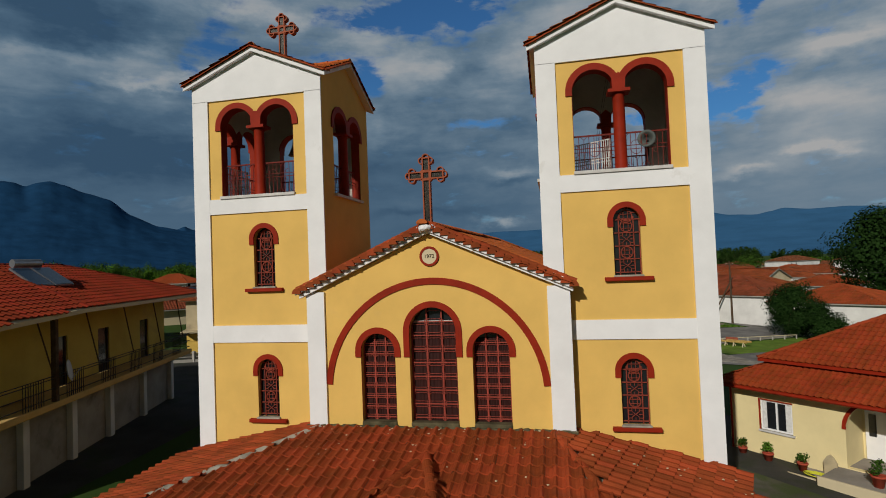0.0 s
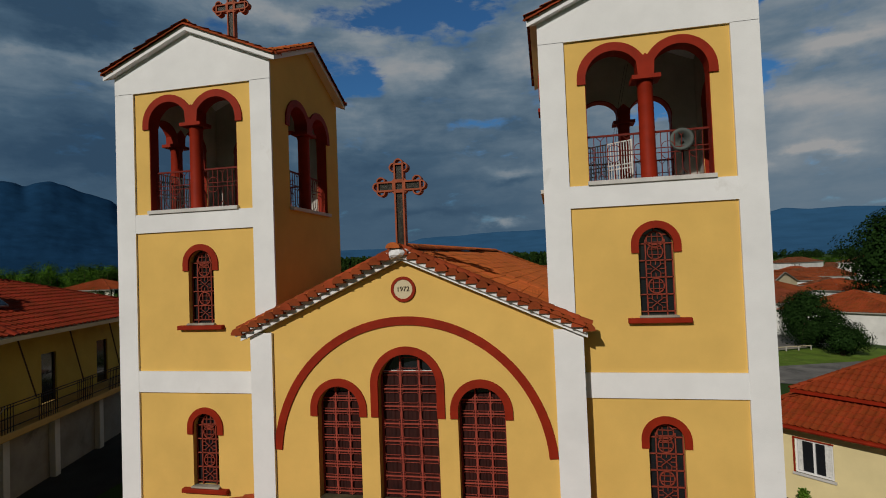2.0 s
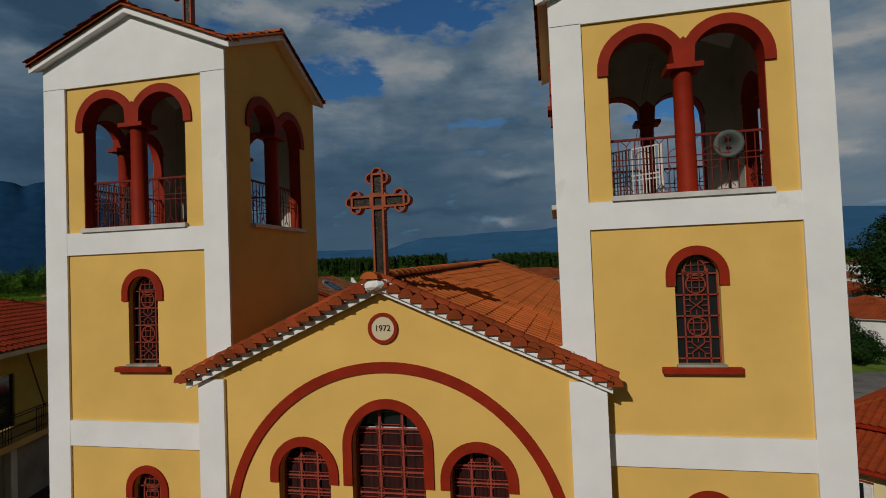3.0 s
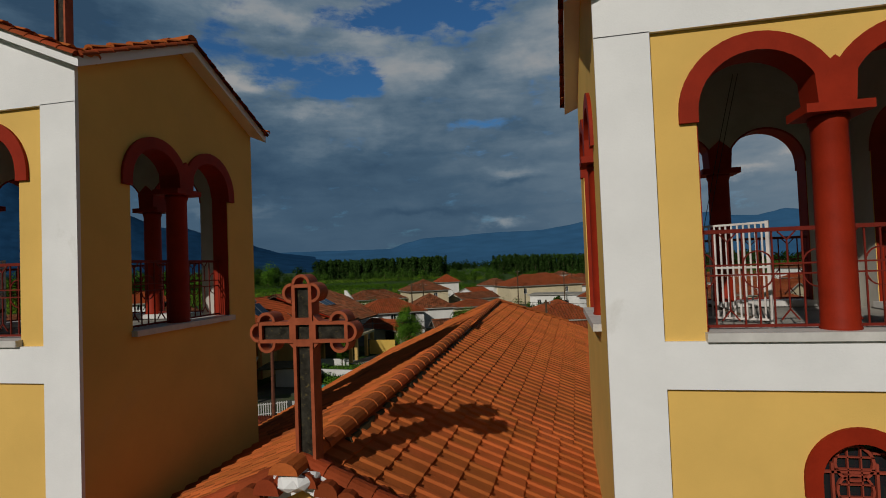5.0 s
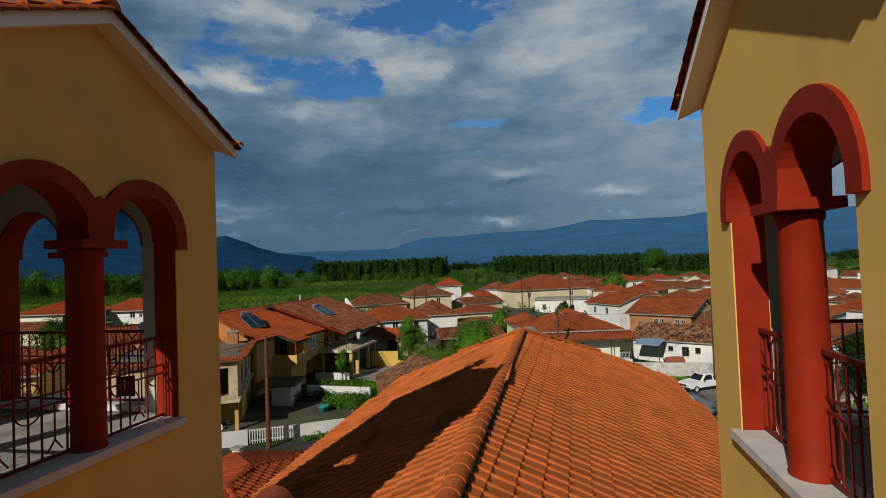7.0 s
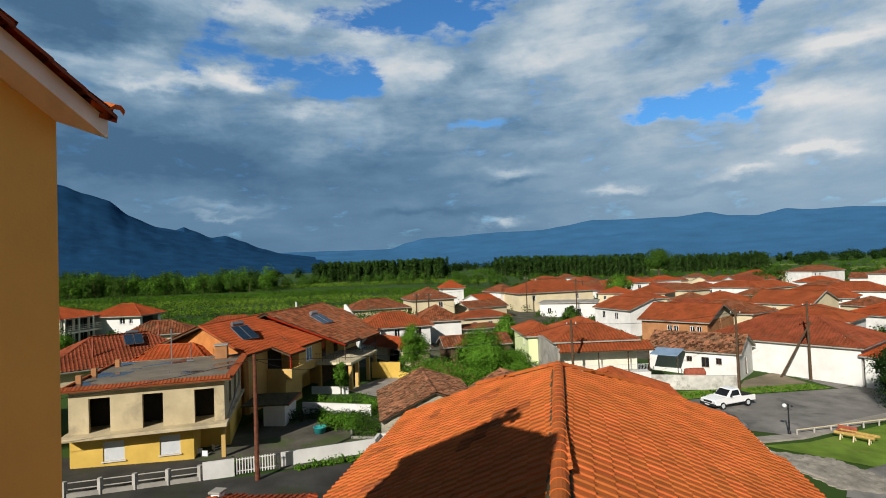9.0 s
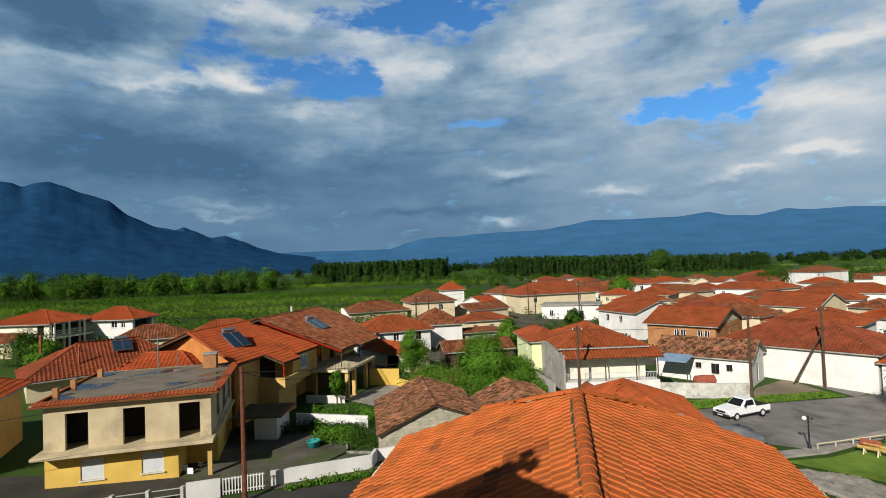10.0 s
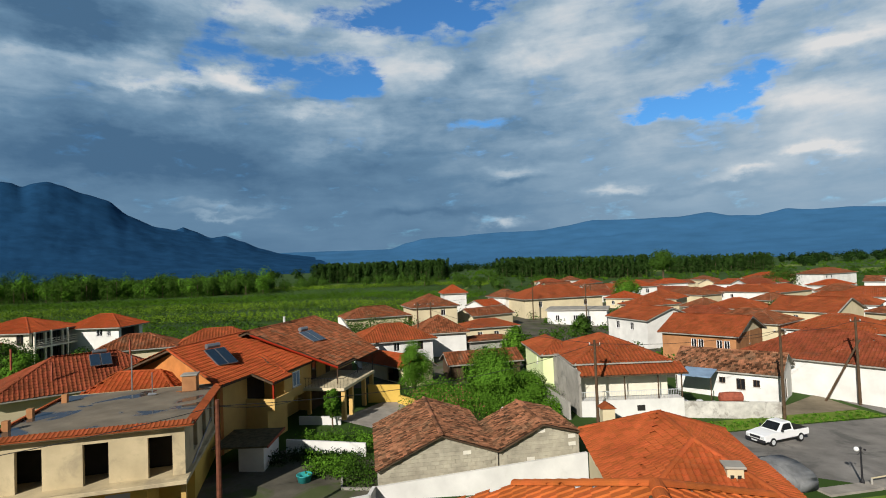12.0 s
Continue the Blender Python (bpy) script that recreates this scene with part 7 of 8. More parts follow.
for k in range(5):
    r = 0.16 + 0.035 * k
    for i in range(18):
        a, b = 2 * math.pi * i / 18, 2 * math.pi * (i + 1) / 18
        tube(bm, (r * 1.5 * math.cos(a), r * math.sin(a), 0.02 + 0.012 * k), (r * 1.5 * math.cos(b), r * math.sin(b), 0.02 + 0.012 * k), 0.014, n=5, cap=False)
part("coil", bm, material("yellow_hose", (0.62, 0.62, 0.05), 0.5, 0.05, 5, 40, 0), ho)

# ---- streets, yards and walls ----
patch("village_yards", [(-24, 62), (-36, 100), (-28, 150), (0, 175), (40, 300), (130, 290), (120, 190), (60, 95), (38, 72), (10, 76)], M_EARTHY, "dark earth yards between the village houses", 0.008)
for i, q in enumerate((((140, 420), (380, 520), (420, 600), (160, 500)), ((60, 620), (300, 700), (320, 790), (60, 700)), ((330, 640), (700, 760), (760, 900), (380, 760)), ((-260, 300), (-140, 330), (-150, 372), (-290, 340)))):
    patch("meadow_%d" % (i + 1), list(q), M_MEADOW, "pale green mown field far off", 0.05, "field")
patch("road", [(9.0, 47.2), (16.6, 45.6), (24.4, 51.7), (40, 63.5), (40, 72), (27.7, 63.2), (17.5, 58.2), (8.5, 53.2)], M_ASPHALT, "worn grey asphalt street with lighter patches", 0.03, "road")
patch("road_branch", [(27.7, 63.2), (33.5, 68.5), (26.5, 74.5), (19.5, 80.0), (18.0, 77.5), (24.5, 71.5)], M_ASPHALT, "worn asphalt lane beside the warehouse", 0.026, "road")
patch("verge", [(8.5, 53.4), (17.5, 58.4), (27.0, 63.2), (25.8, 65.0), (16.5, 60.6), (8.0, 56.2)], M_LAWN, "grass verge beside the street", 0.05, "grass")
patch("forecourt", [(17.6, 61.0), (25.8, 65.2), (24.2, 70.5), (19.4, 65.0)], M_DIRT, "bare earth forecourt", 0.035)
patch("lawn", [(13.6, 42.6), (17.2, 44.2), (25, 50.2), (36, 58), (40, 40), (26, 36), (18.5, 40.2)], M_LAWN, "small park lawn", 0.045, "grass")
# the yard's shade is carried by the dark earth colour
patch("yard_left", [(-23.5, 31.5), (-17.0, 31.2), (-9.5, 36.5), (-13.5, 42.5), (-20.5, 44.5), (-24, 40)], M_EARTHY, "earth yard with weeds, coloured dark for its shade", 0.03)
patch("street_west", [(-30, 22), (-20, 29), (-8, 36.5), (-5, 33.5), (-16, 26), (-13, -14), (-19, -16)], M_LANE, "asphalt lane beside the church, darkened for shade", 0.022, "road")
# dark sheet standing in for the shade beside lane and fence
patch("yard_west", [(-44, 12), (-30, 21.9), (-20, 28.9), (-22.5, 33), (-36, 28.5), (-47, 21)], M_LANE, "ground beside the lane, shade put into its colour", 0.018)
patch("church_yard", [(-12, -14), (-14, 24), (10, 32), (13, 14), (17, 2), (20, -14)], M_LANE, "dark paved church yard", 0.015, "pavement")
patch("bungalow_path", [(8.0, 13.0), (15.5, 4.5), (12.5, 1.5), (7.4, 6.0)], M_EARTHY, "asphalt drive beside the bungalow", 0.03, "road")
patch("patio", [(-21, 51), (-13.5, 48), (-11, 52), (-18.5, 58.5)], M_PAVE, "paved patio with rubble", 0.03)


def kerb(name, pts, w=0.25, h=0.14, mat=None, label="concrete kerb"):
    bm = bmesh.new()
    for (ax, ay), (bx, by) in zip(pts, pts[1:]):
        d = Vector((bx - ax, by - ay, 0))
        n = Vector((-d.y, d.x, 0)).normalized() * w / 2
        a, b = Vector((ax, ay, gz(ax))), Vector((bx, by, gz(bx)))
        v = [bm.verts.new(p + o + Vector((0, 0, z))) for z in (-0.1, h) for p, o in ((a, -n), (b, -n), (b, n), (a, n))]
        for f in ((0, 3, 2, 1), (4, 5, 6, 7), (0, 1, 5, 4), (1, 2, 6, 5), (2, 3, 7, 6), (3, 0, 4, 7)):
            bm.faces.new([v[i] for i in f])
    return tagged(part(name, bm, mat or M_PAVE), label, "kerb" if h < 0.4 else "wall", kind="structure")


kerb("kerb", [(13.4, 43.6), (17.0, 45.4), (24.6, 51.4), (38, 61.5)], 1.0, 0.13)
M_FLAKY = material("flaking_limewash", (0.60, 0.58, 0.53), 0.95, 0.14, 1.4, 20, 0.4, stain=((0.27, 0.25, 0.22), 1.2, 0.52, 0.8))
kerb("yard_wall_1", [(-17.2, 31.8), (-12.4, 35.6)], 0.2, 0.85, M_WHITEWASH, "low white wall in front of the sheds")
wall_loop(tagged(new("yard_wall_11"), "tall whitewashed base wall in front of the sheds", "wall", kind="structure"), (0, 0, 0), [(-12.5, 36.75), (-0.3, 41.3)], -1.6, [0.42, 1.28], M_WHITEWASH, "wall_face", 0.2)
kerb("yard_wall_12", [(-12.4, 35.6), (-12.5, 36.75)], 0.2, 0.85, M_WHITEWASH, "short white return of the yard wall")
kerb("yard_wall_2", [(-20.6, 28.9), (-19.2, 29.9)], 0.2, 1.0, M_WHITEWASH, "low white garden wall")
kerb("yard_wall_4", [(-21.2, 42.75), (-15.4, 43.3)], 0.2, 0.95, M_WHITEWASH, "white garden wall with climbing plants")
kerb("yard_wall_7", [(-3.6, 62.4), (-1.1, 55.6)], 0.2, 1.5, M_GREY, "grey cement garden wall beside a house")
kerb("yard_wall_5", [(8.3, 58.6), (13.0, 59.4), (17.3, 60.3)], 0.25, 1.45, M_FLAKY, "flaking white block wall")
kerb("yard_wall_8", [(-23.4, 49.0), (-20.0, 49.8)], 0.2, 0.7, M_WHITEWASH, "low white patio wall")
kerb("yard_wall_9", [(-20.2, 57.1), (-17.2, 57.9)], 0.25, 1.7, M_YELLOWH, "yellow painted yard wall")
kerb("yard_wall_10", [(-17.2, 57.4), (-15.2, 56.2)], 0.25, 0.8, M_YELLOWH, "low yellow yard wall")
kerb("yard_wall_6", [(-27.6, 24.2), (-20.7, 28.8)], 0.15, 0.25, M_CONC, "low mossy fence base")
kerb("park_wall", [(12.9, 40.2), (15.2, 36.8)], 0.3, 0.2, M_PAVE, "low stone edging")

# irregular paving stones in the park
rng = random.Random(77)
stones = thing("paving", "irregular stone paving beside the lawn", "paving", Matrix.Identity(4), kind="structure")
sm = []
for k in range(4):
    bm = bmesh.new()
    n = rng.randint(5, 7)
    pts = [(0.42 * math.cos(2 * math.pi * i / n + rng.uniform(-0.25, 0.25)) * rng.uniform(0.8, 1.1), 0.34 * math.sin(2 * math.pi * i / n + rng.uniform(-0.25, 0.25)) * rng.uniform(0.8, 1.1)) for i in range(n)]
    slab(bm, [Vector((x, y, 0.06)) for x, y in pts], 0.08)
    me = bpy.data.meshes.new("paving_stone")
    bm.normal_update()
    bm.to_mesh(me)
    bm.free()
    me.materials.append(M_STONE)
    sm.append(me)
for i in range(11):
    for j in range(16):
        a, b = i / 10, j / 15
        x = 12.8 + 4.2 * a + 2.6 * b + rng.uniform(-0.1, 0.1)
        y = 41.4 - 5.4 * b + 1.2 * a + rng.uniform(-0.1, 0.1) - a * 2.0
        o = new("paving_stone", rng.choice(sm))
        o.parent = stones
        o.matrix_local = pose(x, y, gz(x) + 0.012, 0, 0, rng.uniform(0, 360))

# ---- poles, wires, lamp ----
M_RUSTP = material("rusty_pole", (0.16, 0.06, 0.035), 0.8, 0.25, 4, 30, 0.2)
M_WIRE = material("cable", (0.03, 0.03, 0.03), 0.6, 0.05, 5, 30, 0)


def power_pole(x, y, h, plain=False, brace=None, label="dark wooden power pole"):
    p = thing("power_pole", label, "power pole", pose(x, y, gz(x), 0, 0, 0), "village power poles")
    part("pole", tubem((0, 0, -0.5), (0, 0, h), 0.15, 0.10, 9), M_RUSTP if plain else M_WOOD, p)
    if plain:
        return (x, y, gz(x) + h)
    bm = bmesh.new()
    box(bm, -0.5, 0.5, -0.05, 0.05, h - 0.5, h - 0.4)
    part("crossarm", bm, M_WOOD, p)
    for dx in (-0.42, 0.0, 0.42):
        part("insulator", lathe(bmesh.new(), [(0.03, h - 0.4), (0.05, h - 0.36), (0.03, h - 0.3), (0.05, h - 0.27), (0.02, h - 0.22)], 7, (dx, 0, 0)), M_GREYW, p)
    if brace:
        part("brace", tubem((brace[0], brace[1], -0.4), (0.1 * brace[0] * -1, 0, h * 0.74), 0.11, 0.09, 8), M_WOOD, p)
    return (x, y, gz(x) + h)


T = [power_pole(1.2, 54.6, 7.2), power_pole(17.3, 59.6, 8.2), power_pole(26.7, 67.0, 8.6, brace=(-2.9, 0.9)), power_pole(-17.5, 29.6, 7.3, plain=True, label="rusty brown pole beside the flat-roofed house"),
     power_pole(-22.6, 86, 7.5), power_pole(-20.9, 87.5, 7.5), power_pole(6.5, 150, 8), power_pole(-33.5, 57, 6.5), power_pole(120, 235, 9), power_pole(-7.5, 134, 9), power_pole(4.0, 124.2, 9)]


def wire(a, b, sag, dz=0.0, r=0.018):
    a, b = Vector(a) + Vector((0, 0, dz)), Vector(b) + Vector((0, 0, dz))
    bm = bmesh.new()
    n = 14
    pts = [a.lerp(b, i / n) - Vector((0, 0, sag * 4 * (i / n) * (1 - i / n))) for i in range(n + 1)]
    for p, q in zip(pts, pts[1:]):
        tube(bm, p, q, r, n=4, cap=False)
    bmesh.ops.remove_doubles(bm, verts=bm.verts[:], dist=0.004)
    return tagged(part("power_line", bm, M_WIRE), "thin dark overhead cable between poles", "cable", "overhead cables")


for a, b, s in ((T[0], T[1], 0.5), (T[1], T[2], 0.4), (T[2], (42, 58, 5), 0.6), (T[3], T[0], 0.9), (T[0], (4, 60, 4.2), 0.2), (T[1], (20, 82, 3), 0.5), (T[3], (-21.5, 46, 3.5), 0.3), (T[3], (-40, 17, 6), 0.8), (T[4], T[9], 0.7), (T[0], T[4], 0.8)):
    wire(a, b, s, -0.3)


def street_lamp(x, y):
    p = thing("street_lamp", "black park lamp post with white globe", "street lamp", pose(x, y, gz(x) + 0.1, 0, 0, 200))
    bm = bmesh.new()
    lathe(bm, [(0.12, -0.1), (0.12, 0.15), (0.06, 0.3), (0.045, 2.1), (0.07, 2.12), (0.07, 2.2), (0.02, 2.28)], 10)
    part("post", bm, M_BLACKM, p)
    bm = bmesh.new()
    for s in (-1, 1):
        prev = None
        for i in range(7):
            a = math.pi * (0.5 + 0.5 * i / 6)
            q = Vector((s * (0.28 + 0.28 * math.cos(a)), 0, 2.0 - 0.1 + 0.12 * math.cos(a * 2)))
            if prev is not None:
                tube(bm, prev, q, 0.018, n=5)
            prev = q
    part("arms", bm, M_BLACKM, p)
    for s in (-1, 1):
        g = bmesh.new()
        if s > 0:
            bmesh.ops.create_uvsphere(g, u_segments=12, v_segments=8, radius=0.15, matrix=Matrix.Translation((s * 0.3, 0, 2.14)))
            part("globe", g, M_PAINTW, p, "white glass globe", smooth=True)
        else:
            lathe(g, [(0.05, 2.0), (0.09, 2.05), (0.04, 2.1)], 8, (s * 0.3, 0, 0))
            part("socket", g, M_BLACKM, p)
    return p


street_lamp(16.45, 45.6)


def pickup(x, y, yaw):
    t = thing("pickup_truck", "white single-cab pickup parked at the roadside", "pickup truck", pose(x, y, gz(x) + 0.03, 0, 0, yaw))
    # local x runs from tail to nose
    body = bmesh.new()
    prism(body, [(-2.35, 0.45), (2.3, 0.40), (2.38, 0.62), (2.34, 0.86), (1.2, 1.0), (0.55, 1.02), (-0.75, 1.02), (-0.75, 0.92), (-2.35, 0.92)], -0.82, 0.82)
    bmesh.ops.bevel(body, geom=body.edges[:], offset=0.035, segments=2, affect="EDGES")
    part("body", body, M_PAINTW, t)
    cab = bmesh.new()
    lo, hi = [(0.95, 0.76), (-0.78, 0.76)], [(0.25, 0.62), (-0.66, 0.62)]
    v0 = [cab.verts.new((px, s * w, 1.0)) for px, w in lo for s in (-1, 1)]
    v1 = [cab.verts.new((px, s * w, 1.58)) for px, w in hi for s in (-1, 1)]
    for f in ((v1[0], v1[1], v1[3], v1[2]), (v0[0], v0[1], v1[1], v1[0]), (v0[3], v0[2], v1[2], v1[3]), (v0[2], v0[0], v1[0], v1[2]), (v0[1], v0[3], v1[3], v1[1])):
        cab.faces.new(f)
    bmesh.ops.bevel(cab, geom=cab.edges[:], offset=0.05, segments=2, affect="EDGES")
    part("cab", cab, M_PAINTW, t)
    gl = bmesh.new()

    def quad(*pts):
        gl.faces.new([gl.verts.new(q) for q in pts])
    quad((0.90, -0.66, 1.06), (0.90, 0.66, 1.06), (0.34, 0.55, 1.53), (0.34, -0.55, 1.53))
    for s in (-1, 1):
        quad((0.62, s * 0.765, 1.06), (-0.55, s * 0.765, 1.06), (-0.50, s * 0.665, 1.5), (0.2, s * 0.665, 1.5))
    quad((-0.79, -0.6, 1.1), (-0.79, 0.6, 1.1), (-0.70, 0.52, 1.5), (-0.70, -0.52, 1.5))
    part("windows", gl, M_GLASS, t, "dark tinted glass")
    part("load_bed", boxm(-2.28, -0.82, -0.72, 0.72, 0.6, 0.935), M_DARK, t, "dark empty load bed")
    part("front_bumper", boxm(2.25, 2.46, -0.82, 0.82, 0.35, 0.56, 0.03), M_BLACKM, t)
    part("grille", boxm(2.32, 2.40, -0.45, 0.45, 0.62, 0.80, 0.01), M_BLACKM, t)
    for s in (-1, 1):
        part("headlight", boxm(2.30, 2.41, s * 0.64 - 0.14, s * 0.64 + 0.14, 0.63, 0.80, 0.02), M_GREYW, t)
        part("mirror", boxm(0.6, 0.72, s * 0.95 - 0.09, s * 0.95 + 0.09, 1.05, 1.2, 0.02), M_BLACKM, t)
        for wx in (1.5, -1.42):
            w = new("wheel")
            w.parent = t
            w.location = (wx, s * 0.74, 0.33)
            bm = bmesh.new()
            lathe(bm, [(0.2, -0.1), (0.31, -0.1), (0.335, -0.06), (0.335, 0.06), (0.31, 0.1), (0.2, 0.1)], 18)
            bmesh.ops.transform(bm, matrix=Matrix.Rotation(radians(90), 4, "X"), verts=bm.verts[:])
            part("tyre", bm, M_RUBBER, w)
            part("rim", tubem((0, -0.105, 0), (0, 0.105, 0), 0.19, n=14), M_GREYW, w)
    part("number_plate", boxm(2.461, 2.47, -0.25, 0.25, 0.4, 0.5), M_GREYW, t)
    return t


pickup(14.55, 53.5, 212)

# parked dark car under a cover near the low house
cv = thing("covered_car", "parked car under a dark grey cover", "car", pose(11.6, 45.2, gz(11.6), 0, 0, 118))
bm = bmesh.new()
prism(bm, [(-2.1, 0.0), (2.1, 0.0), (2.15, 0.75), (1.2, 0.95), (0.6, 1.4), (-0.9, 1.42), (-1.7, 1.0), (-2.15, 0.8)], -0.85, 0.85)
bmesh.ops.bevel(bm, geom=bm.edges[:], offset=0.16, segments=3, affect="EDGES")
part("cover", bm, material("grey_cover", (0.17, 0.175, 0.18), 0.5, 0.15, 2, 20, 0.2), cv, smooth=True)


def log_bench(x, y, yaw):
    b = thing("park_bench", "rustic bench of yellow logs with red slats", "bench", pose(x, y, gz(x) + 0.05, 0, 0, yaw))
    wood = material("varnished_log", (0.50, 0.33, 0.10), 0.6, 0.2, 5, 30, 0.2)
    part("seat_log", tubem((-1.2, 0, 0.45), (1.2, 0, 0.45), 0.12, 0.12, 10), wood, b)
    part("back_log", tubem((-1.1, 0.9, 0.42), (1.3, 0.8, 0.42), 0.11, 0.11, 10), wood, b)
    for px in (-0.8, 0.0, 0.9):
        for s in (-0.18, 0.18):
            part("leg", tubem((px, s * 1.6, 0), (px, s * 0.3, 0.42), 0.05, n=7), M_CREAM, b)
    part("slat_seat", boxm(-1.3, -0.1, 0.7, 1.1, 0.42, 0.47), M_RUST, b)
    part("slat_back", boxm(-1.3, -0.1, 1.1, 1.15, 0.47, 0.72), M_RUST, b)
    return b


log_bench(20.4, 45.0, -40)
lr = thing("railing", "low pale rail on short posts beside the pavement", "railing", Matrix.Identity(4))
for i in range(9):
    k = i / 8
    x, y = 16.9 + 12.0 * k, 45.5 + 6.9 * k
    part("post", boxm(x - 0.05, x + 0.05, y - 0.05, y + 0.05, gz(x), gz(x) + 0.5), M_GREY, lr)
part("rail", tubem((16.9, 45.5, gz(16.9) + 0.48), (28.9, 52.4, gz(28.9) + 0.48), 0.045, n=6), M_CREAM, lr)
patch("park_lane", [(16.9, 38.2), (20.5, 40.9), (36, 49), (40, 40), (24, 34), (15, 34.5)], M_ASPHALT, "worn asphalt lane beside the lawn", 0.055, "road")

# ---- plants ----


def tree(x, y, h, r, mat, seed, leaf=0.35, lumps=26, per=60, trunk=0.25, label="leafy green tree", squash=0.9, base=0.35, category="tree"):
    """A trunk with limbs that carry lumps of leaves, filling a rounded, uneven crown."""
    g = random.Random(seed)
    t = thing("tree" if category == "tree" else category, label, category, pose(x, y, gz(x), 0, 0, 0))
    tr = bmesh.new()
    top = Vector((g.uniform(-0.3, 0.3), g.uniform(-0.3, 0.3), h * 0.7))
    tube(tr, (0, 0, -0.4), top, trunk, trunk * 0.4, 8)
    cs, ss = [], []
    z0, z1 = h * base, h
    for i in range(lumps):
        a, u, k = g.uniform(0, 2 * math.pi), g.uniform(-1, 1), g.random() ** 0.4
        wide = math.sqrt(max(0.0, 1 - u * u)) * (1.0 if u < 0 else 1 - 0.25 * u) * g.uniform(0.85, 1.1)
        c = Vector((r * 0.8 * k * wide * math.cos(a), r * 0.8 * k * wide * math.sin(a), (z0 + z1) / 2 + (z1 - z0) / 2 * 0.86 * u * (0.6 + 0.4 * k)))
        cs.append(tuple(c))
        ss.append(r * g.uniform(0.26, 0.40))
        if i < 9:
            tube(tr, top * g.uniform(0.4, 1.0), c, trunk * 0.35, trunk * 0.1, 5)
    part("trunk", tr, M_TRUNK, t)
    v, f = leaf_cloud(cs, ss, per, leaf, seed, squash, [(0, 0, z0 + 0.35 * (z1 - z0))] * len(cs))
    part("crown", (v.tolist(), f.tolist()), mat, t)
    return t


tree(29.8, 55.0, 6.2, 3.7, M_LEAFD, 3, 0.20, 80, 260, label="dark bushy evergreen beside the street", base=0.02)
tree(53.6, 84, 17, 8.0, M_LEAFD, 5, 0.42, 70, 260, 0.5, "tall dark broadleaf tree", base=0.2)
tree(30.5, 49.5, 3.4, 2.6, M_LEAFD, 6, 0.18, 40, 220, label="dense dark shrub at the lawn", base=0.05, category="shrub")
tree(-20.4, 49.0, 3.2, 1.0, M_LEAFB, 8, 0.14, 26, 110, 0.08, "young light green tree in a garden", base=0.25)
tree(-16.5, 60.5, 5.6, 2.2, M_LEAFB, 9, 0.13, 46, 330, label="bright green fruit tree behind the sheds", base=0.1)
tree(-8.2, 59.5, 5.6, 3.2, M_LEAFB, 10, 0.16, 56, 380, label="broad bright green fig tree", base=0.05)
tree(-53, 56, 4.0, 3.0, M_LEAF, 12, 0.24, 36, 130, label="round garden tree by white house", base=0.1)
tree(-65.0, 57.5, 4.0, 4.2, M_LEAF, 24, 0.2, 40, 160, label="leafy tree in front of the white balcony house", base=0.05)
tree(-58.0, 54.0, 3.8, 2.6, M_LEAFB, 25, 0.18, 36, 150, label="light green fruit tree beside low roofs", base=0.05)
tree(-59.5, 68.5, 2.6, 2.4, M_LEAFB, 26, 0.2, 30, 110, label="leafy vine arbour beside the white wing", base=0.05)
tree(-5.0, 60.5, 3.2, 2.2, M_LEAFB, 14, 0.16, 44, 260, label="green garden tree behind a wall", base=0.05)
tree(-8, 85, 4.5, 2.5, M_LEAFB, 15, 0.28, 30, 110, label="light green garden tree", base=0.1)
tree(2.5, 110, 4, 2.5, M_LEAF, 16, 0.32, 26, 90, label="small green garden tree behind houses", base=0.1)
tree(46, 138, 6, 3.4, M_LEAF, 18, 0.4, 30, 90, label="garden tree between houses", base=0.1)
tree(20, 190, 9, 6, M_LEAFB, 19, 0.5, 34, 100, label="light green tree at the village edge", base=0.0)
tree(86, 246, 10, 8, M_LEAF, 20, 0.6, 36, 110, label="round tree at the village edge", base=0.0)
tree(-37.0, 27.5, 4.5, 3.0, M_LEAF, 22, 0.22, 36, 130, label="garden tree beside the flat-roofed house", base=0.1)


def bushes(name, spots, size, per, leaf, mat, seed, label, squash=0.8, category="bush"):
    cs = [(x, y, gz(x) + s * 0.45) for x, y, s in spots]
    v, f = leaf_cloud(cs, [s * 0.75 for _, _, s in spots], per, leaf, seed, squash)
    return tagged(part(name, (v.tolist(), f.tolist()), mat), label, category, kind="stuff")


rng = random.Random(5)
bushes("hedge", [(-15.5 + 12.2 * k / 80 + rng.uniform(-1, 1), 57.2 + 2.6 * math.sin(k * 0.9) + rng.uniform(-2, 2.5), rng.uniform(1.4, 3.0)) for k in range(80)] + [(-5.5 + rng.uniform(-2.5, 3.6), 55.0 + rng.uniform(-3, 3.5), rng.uniform(0.8, 1.6)) for _ in range(34)], 1, 290, 0.15, M_LEAFB, 31, "thick bright green hedge and vines behind the sheds", category="hedge")
rows = [(-17.5 + 2.3 * a - 0.45 * b, 39.1 + 0.4 * a + 1.0 * b, rng.uniform(0.7, 1.15)) for a in (0, 0.2, 0.4, 0.6, 0.8, 1.0) for b in (0, 0.9, 1.8)]
bushes("garden_plants", rows, 1, 150, 0.13, M_LEAFB, 32, "leafy vegetable plants in garden beds", category="plants")
rows = [(-14.4 + 1.25 * a - 0.42 * b, 38.0 + 0.3 * a + 0.95 * b, rng.uniform(0.9, 1.3)) for a in (0, 0.33, 0.66, 1.0) for b in (0, 0.7, 1.4, 2.1, 2.8)]
